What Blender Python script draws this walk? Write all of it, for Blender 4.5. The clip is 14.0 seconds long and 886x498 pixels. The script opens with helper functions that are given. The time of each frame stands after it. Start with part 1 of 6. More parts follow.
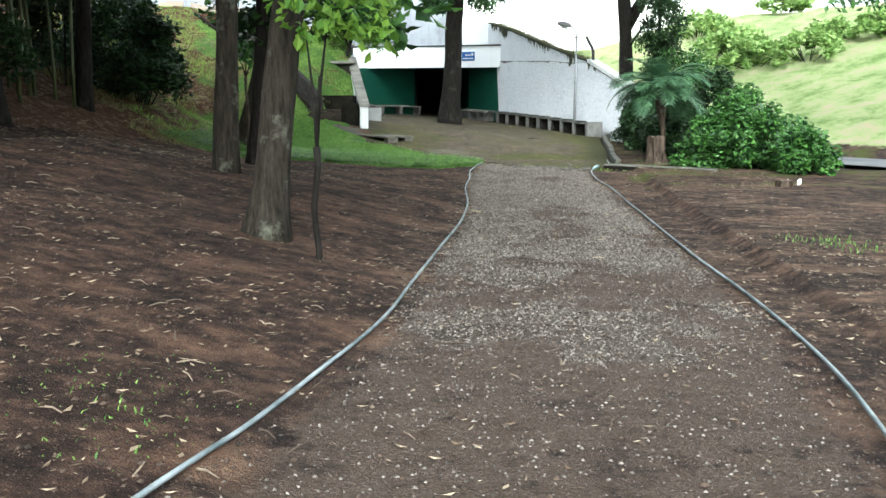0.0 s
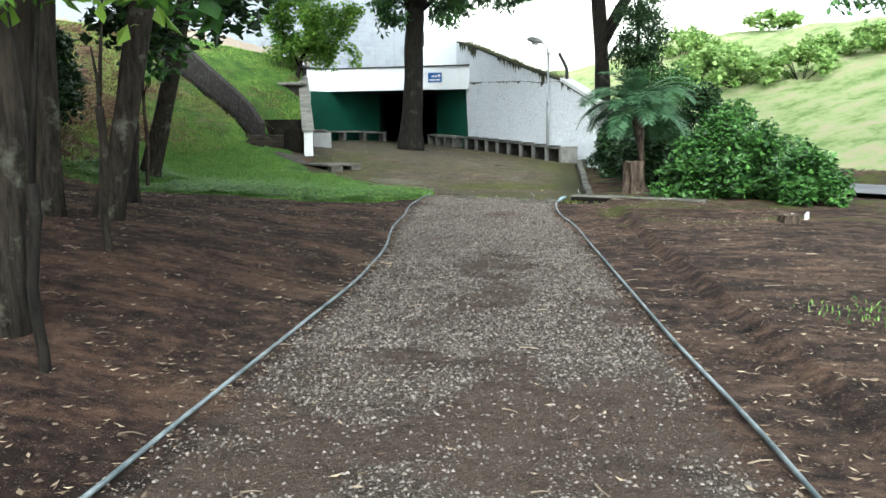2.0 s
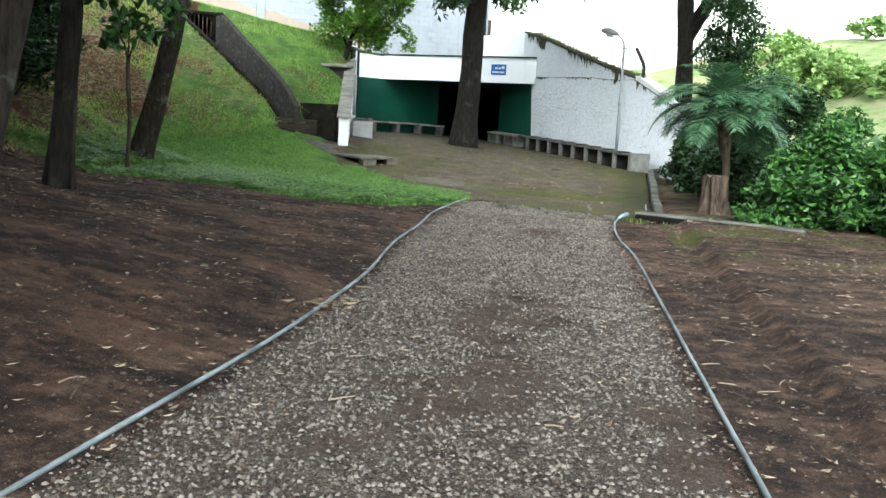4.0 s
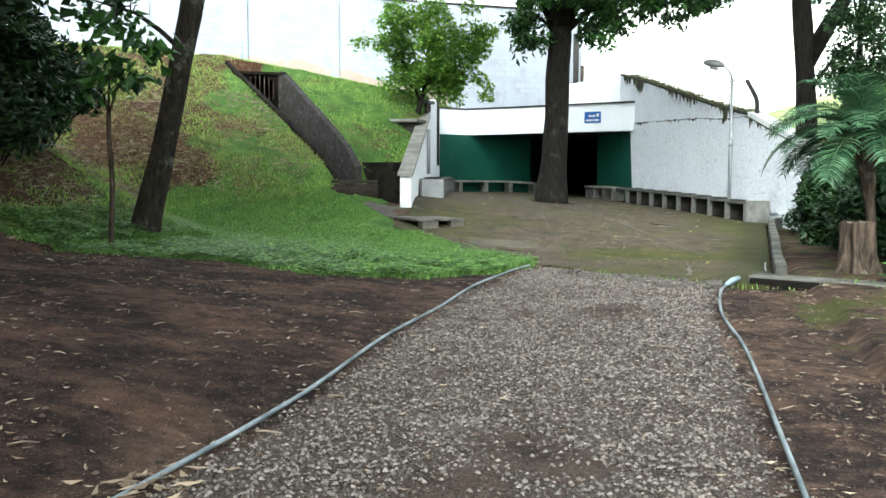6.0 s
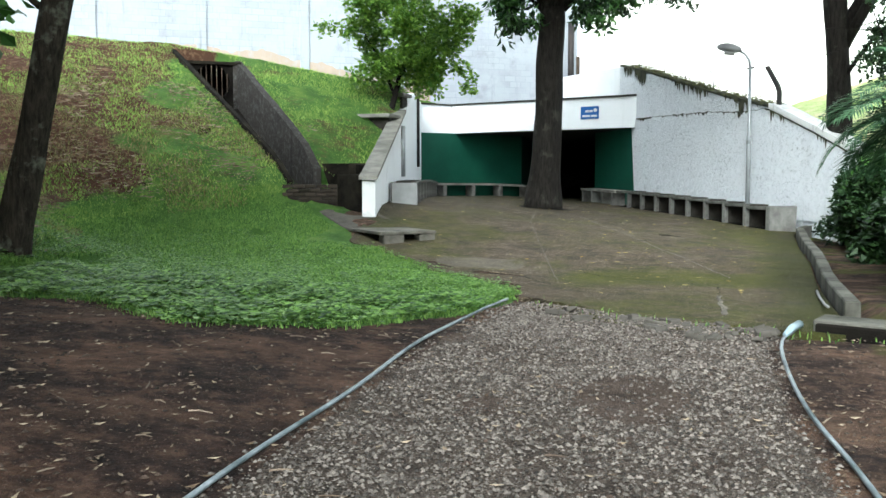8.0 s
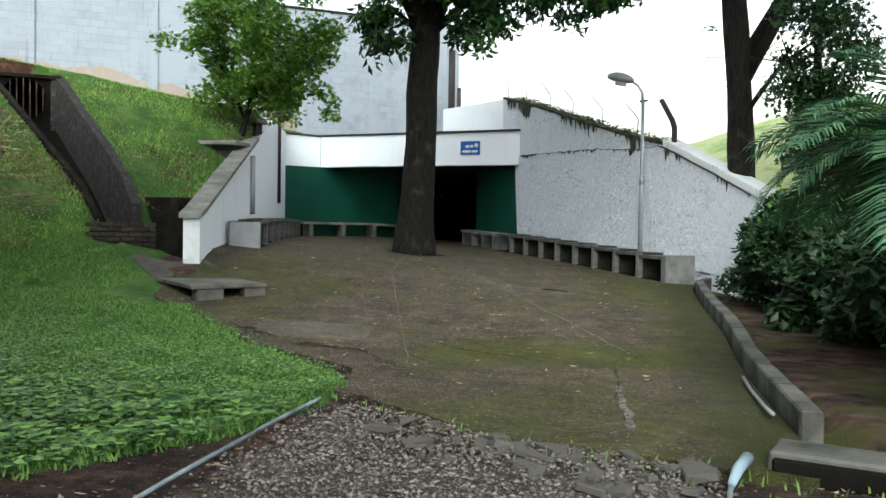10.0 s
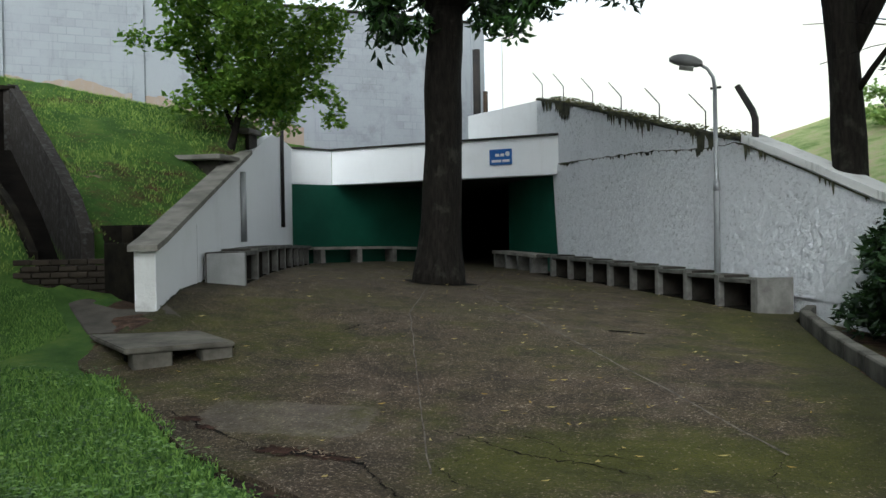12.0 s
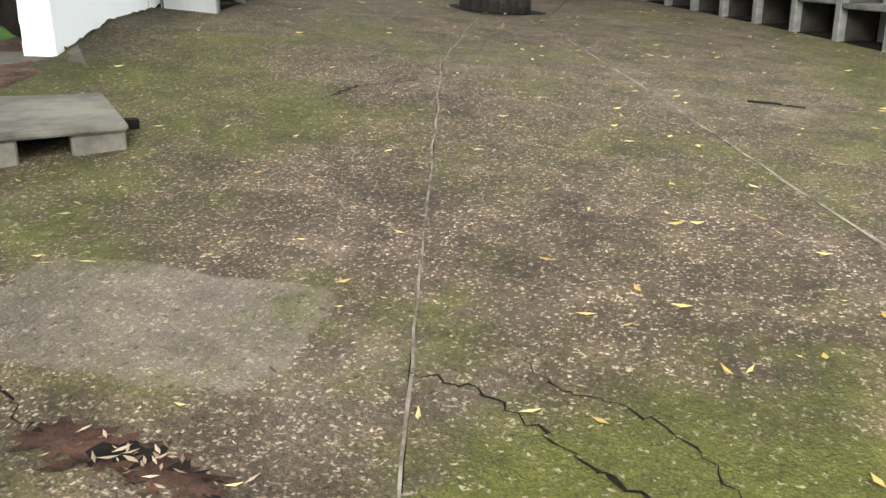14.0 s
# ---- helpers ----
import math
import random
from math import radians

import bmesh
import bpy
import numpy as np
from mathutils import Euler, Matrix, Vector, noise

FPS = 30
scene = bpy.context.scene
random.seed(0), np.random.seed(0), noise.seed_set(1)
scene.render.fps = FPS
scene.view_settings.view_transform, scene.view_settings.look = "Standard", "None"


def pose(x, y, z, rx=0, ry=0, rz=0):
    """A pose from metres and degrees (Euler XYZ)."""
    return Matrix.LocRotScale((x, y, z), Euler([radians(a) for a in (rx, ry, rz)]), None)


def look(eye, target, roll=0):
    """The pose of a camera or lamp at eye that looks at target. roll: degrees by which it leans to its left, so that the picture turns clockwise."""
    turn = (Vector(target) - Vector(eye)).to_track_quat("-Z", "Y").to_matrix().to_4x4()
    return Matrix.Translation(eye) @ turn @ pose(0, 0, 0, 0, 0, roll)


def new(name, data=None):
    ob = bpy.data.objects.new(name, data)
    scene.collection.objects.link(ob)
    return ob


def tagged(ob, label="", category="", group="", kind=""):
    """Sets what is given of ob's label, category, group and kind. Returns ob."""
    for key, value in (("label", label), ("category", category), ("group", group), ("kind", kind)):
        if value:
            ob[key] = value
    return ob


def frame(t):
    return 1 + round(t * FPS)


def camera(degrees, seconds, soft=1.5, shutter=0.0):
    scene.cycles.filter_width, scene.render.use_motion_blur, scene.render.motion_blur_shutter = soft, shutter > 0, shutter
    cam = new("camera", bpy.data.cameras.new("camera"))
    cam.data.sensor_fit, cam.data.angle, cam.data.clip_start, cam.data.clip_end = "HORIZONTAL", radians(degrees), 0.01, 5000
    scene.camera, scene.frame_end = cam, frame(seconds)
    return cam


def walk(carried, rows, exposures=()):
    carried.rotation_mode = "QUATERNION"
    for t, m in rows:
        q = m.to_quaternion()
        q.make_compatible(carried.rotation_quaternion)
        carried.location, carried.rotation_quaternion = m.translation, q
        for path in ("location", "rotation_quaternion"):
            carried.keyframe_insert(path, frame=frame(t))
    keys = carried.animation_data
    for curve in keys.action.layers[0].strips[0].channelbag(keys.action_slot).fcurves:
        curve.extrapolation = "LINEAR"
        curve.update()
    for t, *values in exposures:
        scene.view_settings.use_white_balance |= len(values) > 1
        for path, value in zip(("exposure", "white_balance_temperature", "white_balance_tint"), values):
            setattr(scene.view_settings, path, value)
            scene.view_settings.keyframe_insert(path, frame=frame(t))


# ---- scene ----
cam = camera(52.1, 14.0)
PATH = [
    (0, (0.113, -0.157, 1.38), (-0.067, 1.806, 1.044), 0.2),
    (0.5, (0.222, 0.622, 1.331), (-0.074, 2.575, 1.022), 1.6),
    (1, (0.427, 1.441, 1.297), (0.28, 3.414, 1.004), -0.0),
    (1.5, (0.546, 2.234, 1.27), (0.295, 4.195, 0.968), 1.1),
    (2, (0.766, 3.112, 1.233), (0.608, 5.087, 0.956), -0.3),
    (2.5, (0.862, 3.943, 1.168), (0.595, 5.895, 0.825), 1.5),
    (2.7, (0.883, 4.262, 1.188), (0.642, 6.225, 0.888), 1.8),
    (4.8, (1.277, 7.423, 1.021), (0.922, 9.372, 0.748), 3.1),
    (5, (1.326, 7.745, 0.995), (0.924, 9.688, 0.739), 0.9),
    (5.5, (1.313, 8.561, 0.969), (0.745, 10.469, 0.774), 1.6),
    (6, (1.359, 9.401, 0.952), (0.797, 11.315, 0.797), 0.2),
    (6.5, (1.305, 10.225, 0.946), (0.651, 12.104, 0.744), 3.4),
    (7, (1.22, 11.012, 0.941), (0.619, 12.908, 0.733), 3.2),
    (7.5, (1.042, 11.764, 0.964), (0.363, 13.636, 0.78), 2.2),
    (8, (0.957, 12.492, 0.986), (0.401, 14.407, 0.835), -0.1),
    (8.5, (0.95, 13.241, 1.036), (0.508, 15.183, 0.858), -2.6),
    (8.7, (0.911, 13.562, 1.033), (0.534, 15.516, 0.838), -2.3),
    (10.8, (0.832, 16.574, 1.073), (0.503, 18.547, 1.072), 1.5),
    (11, (0.746, 16.916, 1.108), (0.434, 18.889, 1.025), 0.5),
    (11.5, (0.572, 17.778, 1.115), (0.163, 19.736, 1.162), -4.9),
    (12, (0.278, 18.619, 1.106), (-0.103, 20.582, 1.08), -0.9),
    (12.5, (0.107, 19.469, 1.064), (-0.234, 21.43, 0.869), 0.9),
    (13, (-0.08, 20.294, 1.07), (-0.441, 22.228, 0.708), 1.7),
    (13.5, (-0.141, 21.191, 1.057), (-0.559, 23.089, 0.584), 1.0),
    (14, (-0.25, 22.125, 1.074), (-0.751, 23.957, 0.445), -0.2),
]
EXPOSURES = [(0, 1.4, 5900, 0), (0.5, 1.55, 5900, 0), (1, 1.22, 5900, 0), (2, 1.25, 5900, 0), (2.5, 1.28, 5900, 0), (5, 1.35, 5900, 0), (6.5, 1.48, 5900, 0), (7.5, 1.48, 5900, 0), (8, 1.28, 5900, 0), (8.5, 0.95, 5850, 0), (10.8, 0.48, 5950, 2), (11.5, 0.02, 5950, 2), (12, 0.0, 6000, 3), (12.5, 0.45, 6100, 4), (13, 1.12, 6200, 5), (14, 1.82, 6400, 6)]
walk(cam, [(t, look(eye, target, roll)) for t, eye, target, roll in PATH], EXPOSURES)

# ---- world, sun, exposure ----
world = bpy.data.worlds.new("overcast_sky")
scene.world = world
world.use_nodes = True
wn, wl = world.node_tree.nodes, world.node_tree.links
sky = wn.new("ShaderNodeTexSky")
sky.sky_type, sky.sun_disc = "NISHITA", False
sky.sun_elevation, sky.sun_rotation = radians(37), radians(176)
sky.air_density, sky.dust_density, sky.ozone_density = 1.0, 4.0, 1.0
pale = wn.new("ShaderNodeHueSaturation")
pale.inputs["Saturation"].default_value = 0.12
wl.new(sky.outputs[0], pale.inputs["Color"])
wl.new(pale.outputs[0], wn["Background"].inputs["Color"])
wn["Background"].inputs["Strength"].default_value = 0.15
sun = new("sun", bpy.data.lights.new("sun", "SUN"))
sun.data.energy, sun.data.angle, sun.data.color = 2.0, radians(50), (1.0, 0.98, 0.95)
sun.matrix_world = look((2, -7, 20.5), (0, 20, 0))

# ---- small tools ----
rnd = random.Random(7)


def lerp_table(v, tab):
    if v <= tab[0][0]:
        return tab[0][1]
    for (a, p), (b, q) in zip(tab, tab[1:]):
        if v <= b:
            return p + (q - p) * (v - a) / (b - a)
    return tab[-1][1]


def smooth(a, b, v):
    u = min(max((v - a) / (b - a), 0.0), 1.0)
    return u * u * (3 - 2 * u)


def smax(a, b, k):
    h = max(k - abs(a - b), 0) / k
    return max(a, b) + h * h * k * 0.25


def mesh_from(name, verts, faces, material=None, smooth_shade=False):
    me = bpy.data.meshes.new(name)
    me.from_pydata(verts, [], faces)
    me.update()
    if material:
        me.materials.append(material)
    if smooth_shade:
        me.polygons.foreach_set("use_smooth", [True] * len(me.polygons))
    return me


def part(name, bm, material, parent=None, label="", shade=False):
    """Links a bmesh as one mesh object, under its thing."""
    me = bpy.data.meshes.new(name)
    bm.to_mesh(me)
    bm.free()
    me.materials.append(material)
    if shade:
        me.polygons.foreach_set("use_smooth", [True] * len(me.polygons))
    ob = new(name, me)
    ob.parent = parent
    if label:
        ob["label"] = label
    return ob


def link(name, me, parent=None, label=""):
    ob = new(name, me)
    ob.parent = parent
    if label:
        ob["label"] = label
    return ob


def thing(name, label, category, group="", kind="", at=(0, 0, 0), rz=0):
    ob = new(name)
    ob.matrix_world = pose(*at, 0, 0, rz)
    return tagged(ob, label, category, group, kind)


def box_bm(x0, y0, z0, x1, y1, z1, bevel=0.0, wobble=0.0, cuts=0):
    bm = bmesh.new()
    bmesh.ops.create_cube(bm, size=1, matrix=Matrix.Translation(((x0 + x1) / 2, (y0 + y1) / 2, (z0 + z1) / 2)) @ Matrix.Diagonal((x1 - x0, y1 - y0, z1 - z0, 1)))
    if cuts:
        bmesh.ops.subdivide_edges(bm, edges=bm.edges[:], cuts=cuts, use_grid_fill=True)
    if bevel:
        bmesh.ops.bevel(bm, geom=[e for e in bm.edges if len(e.link_faces) == 2 and e.calc_face_angle(0) > 0.5], offset=bevel, segments=1, affect="EDGES")
    if wobble:
        for v in bm.verts:
            v.co += Vector(noise.noise_vector(v.co * 3.1)) * wobble
    return bm


def tube(points, radii, sides=10, close=True, rough=0.0, seed=0.0):
    """Vertices and faces of a tube along points."""
    verts, faces = [], []
    n = len(points)
    pts = [Vector(p) for p in points]
    up = Vector((0.13, 0.97, 0.2)).normalized()
    for i, p in enumerate(pts):
        d = (pts[min(i + 1, n - 1)] - pts[max(i - 1, 0)]).normalized()
        a = d.cross(up)
        a = a.normalized() if a.length > 1e-3 else d.orthogonal().normalized()
        b = d.cross(a)
        for k in range(sides):
            t = 2 * math.pi * k / sides
            w = a * math.cos(t) + b * math.sin(t)
            r = radii[i]
            if rough:
                r *= 1 + rough * noise.noise(Vector((w.x * 1.7 + seed, w.y * 1.7, p.z * 1.1 + seed)))
            verts.append(p + w * r)
    for i in range(n - 1):
        for k in range(sides):
            k2 = (k + 1) % sides
            faces.append((i * sides + k, i * sides + k2, (i + 1) * sides + k2, (i + 1) * sides + k))
    if close:
        faces.append(tuple(range(sides - 1, -1, -1)))
        faces.append(tuple((n - 1) * sides + k for k in range(sides)))
    return verts, faces


def joined(chunks):
    verts, faces = [], []
    for v, f in chunks:
        o = len(verts)
        verts += v
        faces += [tuple(i + o for i in q) for q in f]
    return verts, faces


# ---- the lie of the land ----
WALL_L0, WALL_L1 = Vector((-4.81, 27.96)), Vector((-8.15, 41.3))
JAMB_L, JAMB_R = Vector((-7.37, 42.3)), Vector((-1.10, 40.42))
TUNNEL_DIR = Vector((-0.115, 0.993))
WALL_R0, WALL_R1 = Vector((-1.71, 41.57)), Vector((3.75, 31.15))


SPLAY_END = Vector((-5.4, 44.45))
FUNNEL_R = Vector((-2.68, 43.43))


def splay_x(y):
    if y < SPLAY_END.y:
        return WALL_L1.x + (SPLAY_END.x - WALL_L1.x) * max(y - WALL_L1.y, 0) / (SPLAY_END.y - WALL_L1.y)
    return SPLAY_END.x + TUNNEL_DIR.x / TUNNEL_DIR.y * (y - SPLAY_END.y)


def funnel_x(y):
    if y < FUNNEL_R.y:
        return JAMB_R.x + (FUNNEL_R.x - JAMB_R.x) * (y - JAMB_R.y) / (FUNNEL_R.y - JAMB_R.y)
    return FUNNEL_R.x + TUNNEL_DIR.x / TUNNEL_DIR.y * (y - FUNNEL_R.y)


def line_x(p, q, y):
    return p.x + (q.x - p.x) * (y - p.y) / (q.y - p.y)


def floor_z(x, y):
    base = lerp_table(y, [(-8, -0.02), (0, -0.08), (9, -0.24), (14, -0.28), (20.5, -0.22), (24, -0.28), (26, -0.13), (29, 0), (32, 0.08), (34, 0.1), (40, 0.16), (46, 0.1), (70, -0.3)])
    k = lerp_table(y, [(20, -0.01), (24, -0.012), (26, -0.02), (27.5, -0.05), (29, -0.078), (32, -0.068), (40, -0.035)])
    side = lerp_table(y, [(8, 0.19), (12, 0.19), (15.5, 0.1), (18, 0.05), (20, 0.03), (24, 0.02)])
    z = base + k * max(min(x, 4), -6)
    return z + side * min(max(0, -x - 0.9), 5.1)


def bank_z(x, y):
    b = 1 + 0.48 * (-0.67 * (x + 6.77) + 0.74 * (y - 29.6)) + 0.4 * smooth(-6.2, -7.4, x) * smooth(25.5, 28.0, y)
    a = 0.25 + 0.5 * (-x - 6.9)
    a = a if y < 22 else a - (y - 22) * 0.35
    top = 3.5 + 0.2 * min(max(-x - 7.4, 0), 5)
    top += 0.05 * max(0, -x - 13)
    return min(smax(a, b, 0.8), top)


def hill_z(x, y):
    d = 0.8 * (x - 4.5) + 0.6 * (y - 30)
    return min(-0.35 + 0.34 * max(d, 0), 5.2 + 0.02 * max(d, 0))


def corridor(x, y):
    """True between the retaining walls and in the tunnel."""
    if y < 27.9:
        return False
    if y > 41.0:
        xl = splay_x(y) - 0.2
        xr = funnel_x(y)
        return y < 75 and xl - 0.15 < x < xr + 0.15
    return line_x(WALL_L0, WALL_L1, y) - 0.15 < x < line_x(WALL_R0, WALL_R1, y) + 0.15


CHAN_A, CHAN_B = Vector((-11.9, 32.77)), Vector((-6.8, 28.7))
CHAN_C, CHAN_D = Vector((-10.5, 33.2)), Vector((-6.72, 29.5))


def in_channel(x, y):
    """Between the two side walls of the stepped drain, or in its catch box."""
    if -12.6 < x < -6.5 and 28.5 < y < 35:
        yl = CHAN_A.y + (CHAN_B.y - CHAN_A.y) * (x - CHAN_A.x) / (CHAN_B.x - CHAN_A.x)
        yr = CHAN_C.y + (CHAN_D.y - CHAN_C.y) * (x - CHAN_C.x) / (CHAN_D.x - CHAN_C.x)
        if yl - 0.04 < y < yr + 0.07 and 0.59 * (x + 10.9) - 0.8 * (y - 32.73) > -1.0:
            return True
    return -6.75 < x < -5.15 and 28.45 < y < 29.95


def terrain(x, y):
    f = floor_z(x, y)
    if corridor(x, y):
        return f
    z = f
    if y < 90 and x < 0 and not (y > 27 and x > line_x(WALL_L0, WALL_L1, max(y, 27.9)) and y < 27.9):
        if x < -2:
            z = smax(f, bank_z(x, y), 0.5) if not (y < 28.4 and x > -6.3) else f + (0.15 * smooth(-5.9, -6.3, x) if y > 26 else 0.0)
    if x > 2.5 or (y > 33 and x > line_x(WALL_R0, WALL_R1, y)):
        z = smax(f, hill_z(x, y), 0.5)
    if y > 43 and -9 < x < 3:
        z = 3.4
    if in_channel(x, y):
        z = max(min(z - 1.7, 4.0), -0.2)
    return z


def lawn_amount(x, y):
    """1 on the lawn, 0 on bare soil; the far bank is grown over."""
    front = lerp_table(x, [(-9, 17.6), (-6.2, 18.6), (-5, 19.0), (-4.2, 19.3), (-3, 18.6), (-1.7, 19.2), (-1.05, 20.4), (-0.9, 21.6)])
    right = lerp_table(y, [(18, -0.9), (21.3, -0.86), (22.0, -0.9), (22.7, -1.28), (23.3, -1.82), (24.3, -2.72), (25.4, -3.72), (25.8, -4.3), (28, -5.4)])
    a = smooth(front - 0.25, front + 0.35, y) * smooth(right + 0.05, right - 0.12, x + noise.noise(Vector((x * 4, y * 4, 5))) * 0.09)
    return a


def bare_amount(x, y):
    """Trodden patches of the path where the gravel has gone."""
    v = noise.noise(Vector((x * 0.8, y * 0.6, 3))) + 0.5 * noise.noise(Vector((x * 2.2, y * 1.8, 8)))
    return smooth(-0.12, 0.2, v + 0.4 - 0.83 * smooth(4, 13, y))


def path_amount(x, y):
    left = lerp_table(y, [(0, -1.3), (2.8, -1.21), (4.5, -1.0), (6, -0.86), (10.4, -0.75), (13, -0.77), (16, -0.98), (18.6, -1.06), (21.3, -0.95)])
    right = lerp_table(y, [(0, 1.5), (3.9, 1.75), (6, 1.92), (9.8, 1.8), (14.2, 1.71), (17.7, 1.5), (19.2, 1.49), (20.2, 1.63)])
    return smooth(left - 0.1, left + 0.3, x) * smooth(right + 0.1, right - 0.3, x) * smooth(21.6, 21.0, y)


def front_y(x):
    """Broken front edge of the apron."""
    return lerp_table(x, [(-1.2, 21.85), (-0.62, 21.5), (-0.03, 20.93), (0.35, 20.66), (0.74, 20.5), (1.2, 20.36), (1.53, 20.2), (2.2, 20.15)]) + noise.noise(Vector((x * 3.2, 0, 8))) * 0.09 + noise.noise(Vector((x * 11, 0, 2))) * 0.05


# ---- materials ----
def material(name, rough=0.8, metal=0.0, spec=0.4):
    m = bpy.data.materials.new(name)
    m.use_nodes = True
    b = m.node_tree.nodes["Principled BSDF"]
    b.inputs["Roughness"].default_value = rough
    b.inputs["Metallic"].default_value = metal
    b.inputs["Specular IOR Level"].default_value = spec
    return m, m.node_tree.nodes, m.node_tree.links, b


def coords(n, l, scale=(1, 1, 1)):
    c, mp = n.new("ShaderNodeTexCoord"), n.new("ShaderNodeMapping")
    mp.inputs["Scale"].default_value = scale
    l.new(c.outputs["Object"], mp.inputs["Vector"])
    return mp.outputs[0]


def noise_tex(n, l, vec, scale, detail=6.0, rough=0.6, distort=0.0):
    t = n.new("ShaderNodeTexNoise")
    t.inputs["Scale"].default_value, t.inputs["Detail"].default_value = scale, detail
    t.inputs["Roughness"].default_value, t.inputs["Distortion"].default_value = rough, distort
    l.new(vec, t.inputs["Vector"])
    return t.outputs["Fac"]


def ramp(n, l, fac, stops):
    r = n.new("ShaderNodeValToRGB")
    while len(r.color_ramp.elements) < len(stops):
        r.color_ramp.elements.new(0.5)
    for e, (p, c) in zip(r.color_ramp.elements, stops):
        e.position = p
        e.color = (*c, 1) if len(c) == 3 else c
    l.new(fac, r.inputs[0])
    return r.outputs[0]


def mask(n, l, fac, lo, hi):
    r = n.new("ShaderNodeMapRange")
    r.inputs["From Min"].default_value, r.inputs["From Max"].default_value = lo, hi
    l.new(fac, r.inputs["Value"])
    return r.outputs[0]


def mix(n, l, fac, a, b, mode="MIX"):
    m = n.new("ShaderNodeMix")
    m.data_type, m.blend_type = "RGBA", mode
    for sock, v in ((0, fac), (6, a), (7, b)):
        if isinstance(v, (int, float)):
            m.inputs[sock].default_value = v
        elif isinstance(v, tuple):
            m.inputs[sock].default_value = (*v, 1)
        else:
            l.new(v, m.inputs[sock])
    return m.outputs[2]


def maths(n, l, op, a, b=0.0):
    m = n.new("ShaderNodeMath")
    m.operation = op
    for i, v in enumerate((a, b)):
        if isinstance(v, (int, float)):
            m.inputs[i].default_value = v
        else:
            l.new(v, m.inputs[i])
    return m.outputs[0]


def bump(n, l, bsdf, height, strength=0.4, dist=0.02):
    b = n.new("ShaderNodeBump")
    b.inputs["Strength"].default_value, b.inputs["Distance"].default_value = strength, dist
    l.new(height, b.inputs["Height"])
    l.new(b.outputs[0], bsdf.inputs["Normal"])


def attribute(n, name):
    a = n.new("ShaderNodeAttribute")
    a.attribute_name = name
    return a.outputs["Fac"]


def plain(name, c0, c1, scale=8, rough=0.8, bump_amt=0.3, metal=0.0, fine=60, spec=0.4):
    """Two-tone weathered surface with fine grain."""
    m, n, l, b = material(name, rough, metal, spec)
    v = coords(n, l)
    big = noise_tex(n, l, v, scale * 0.25, 5)
    small = noise_tex(n, l, v, fine, 4)
    c = mix(n, l, mask(n, l, big, 0.35, 0.65), c0, c1)
    c = mix(n, l, 0.35, c, mix(n, l, small, (0.25, 0.25, 0.25), (1, 1, 1)), "MULTIPLY")
    l.new(c, b.inputs["Base Color"])
    bump(n, l, b, maths(n, l, "ADD", small, big), bump_amt, 0.01)
    return m


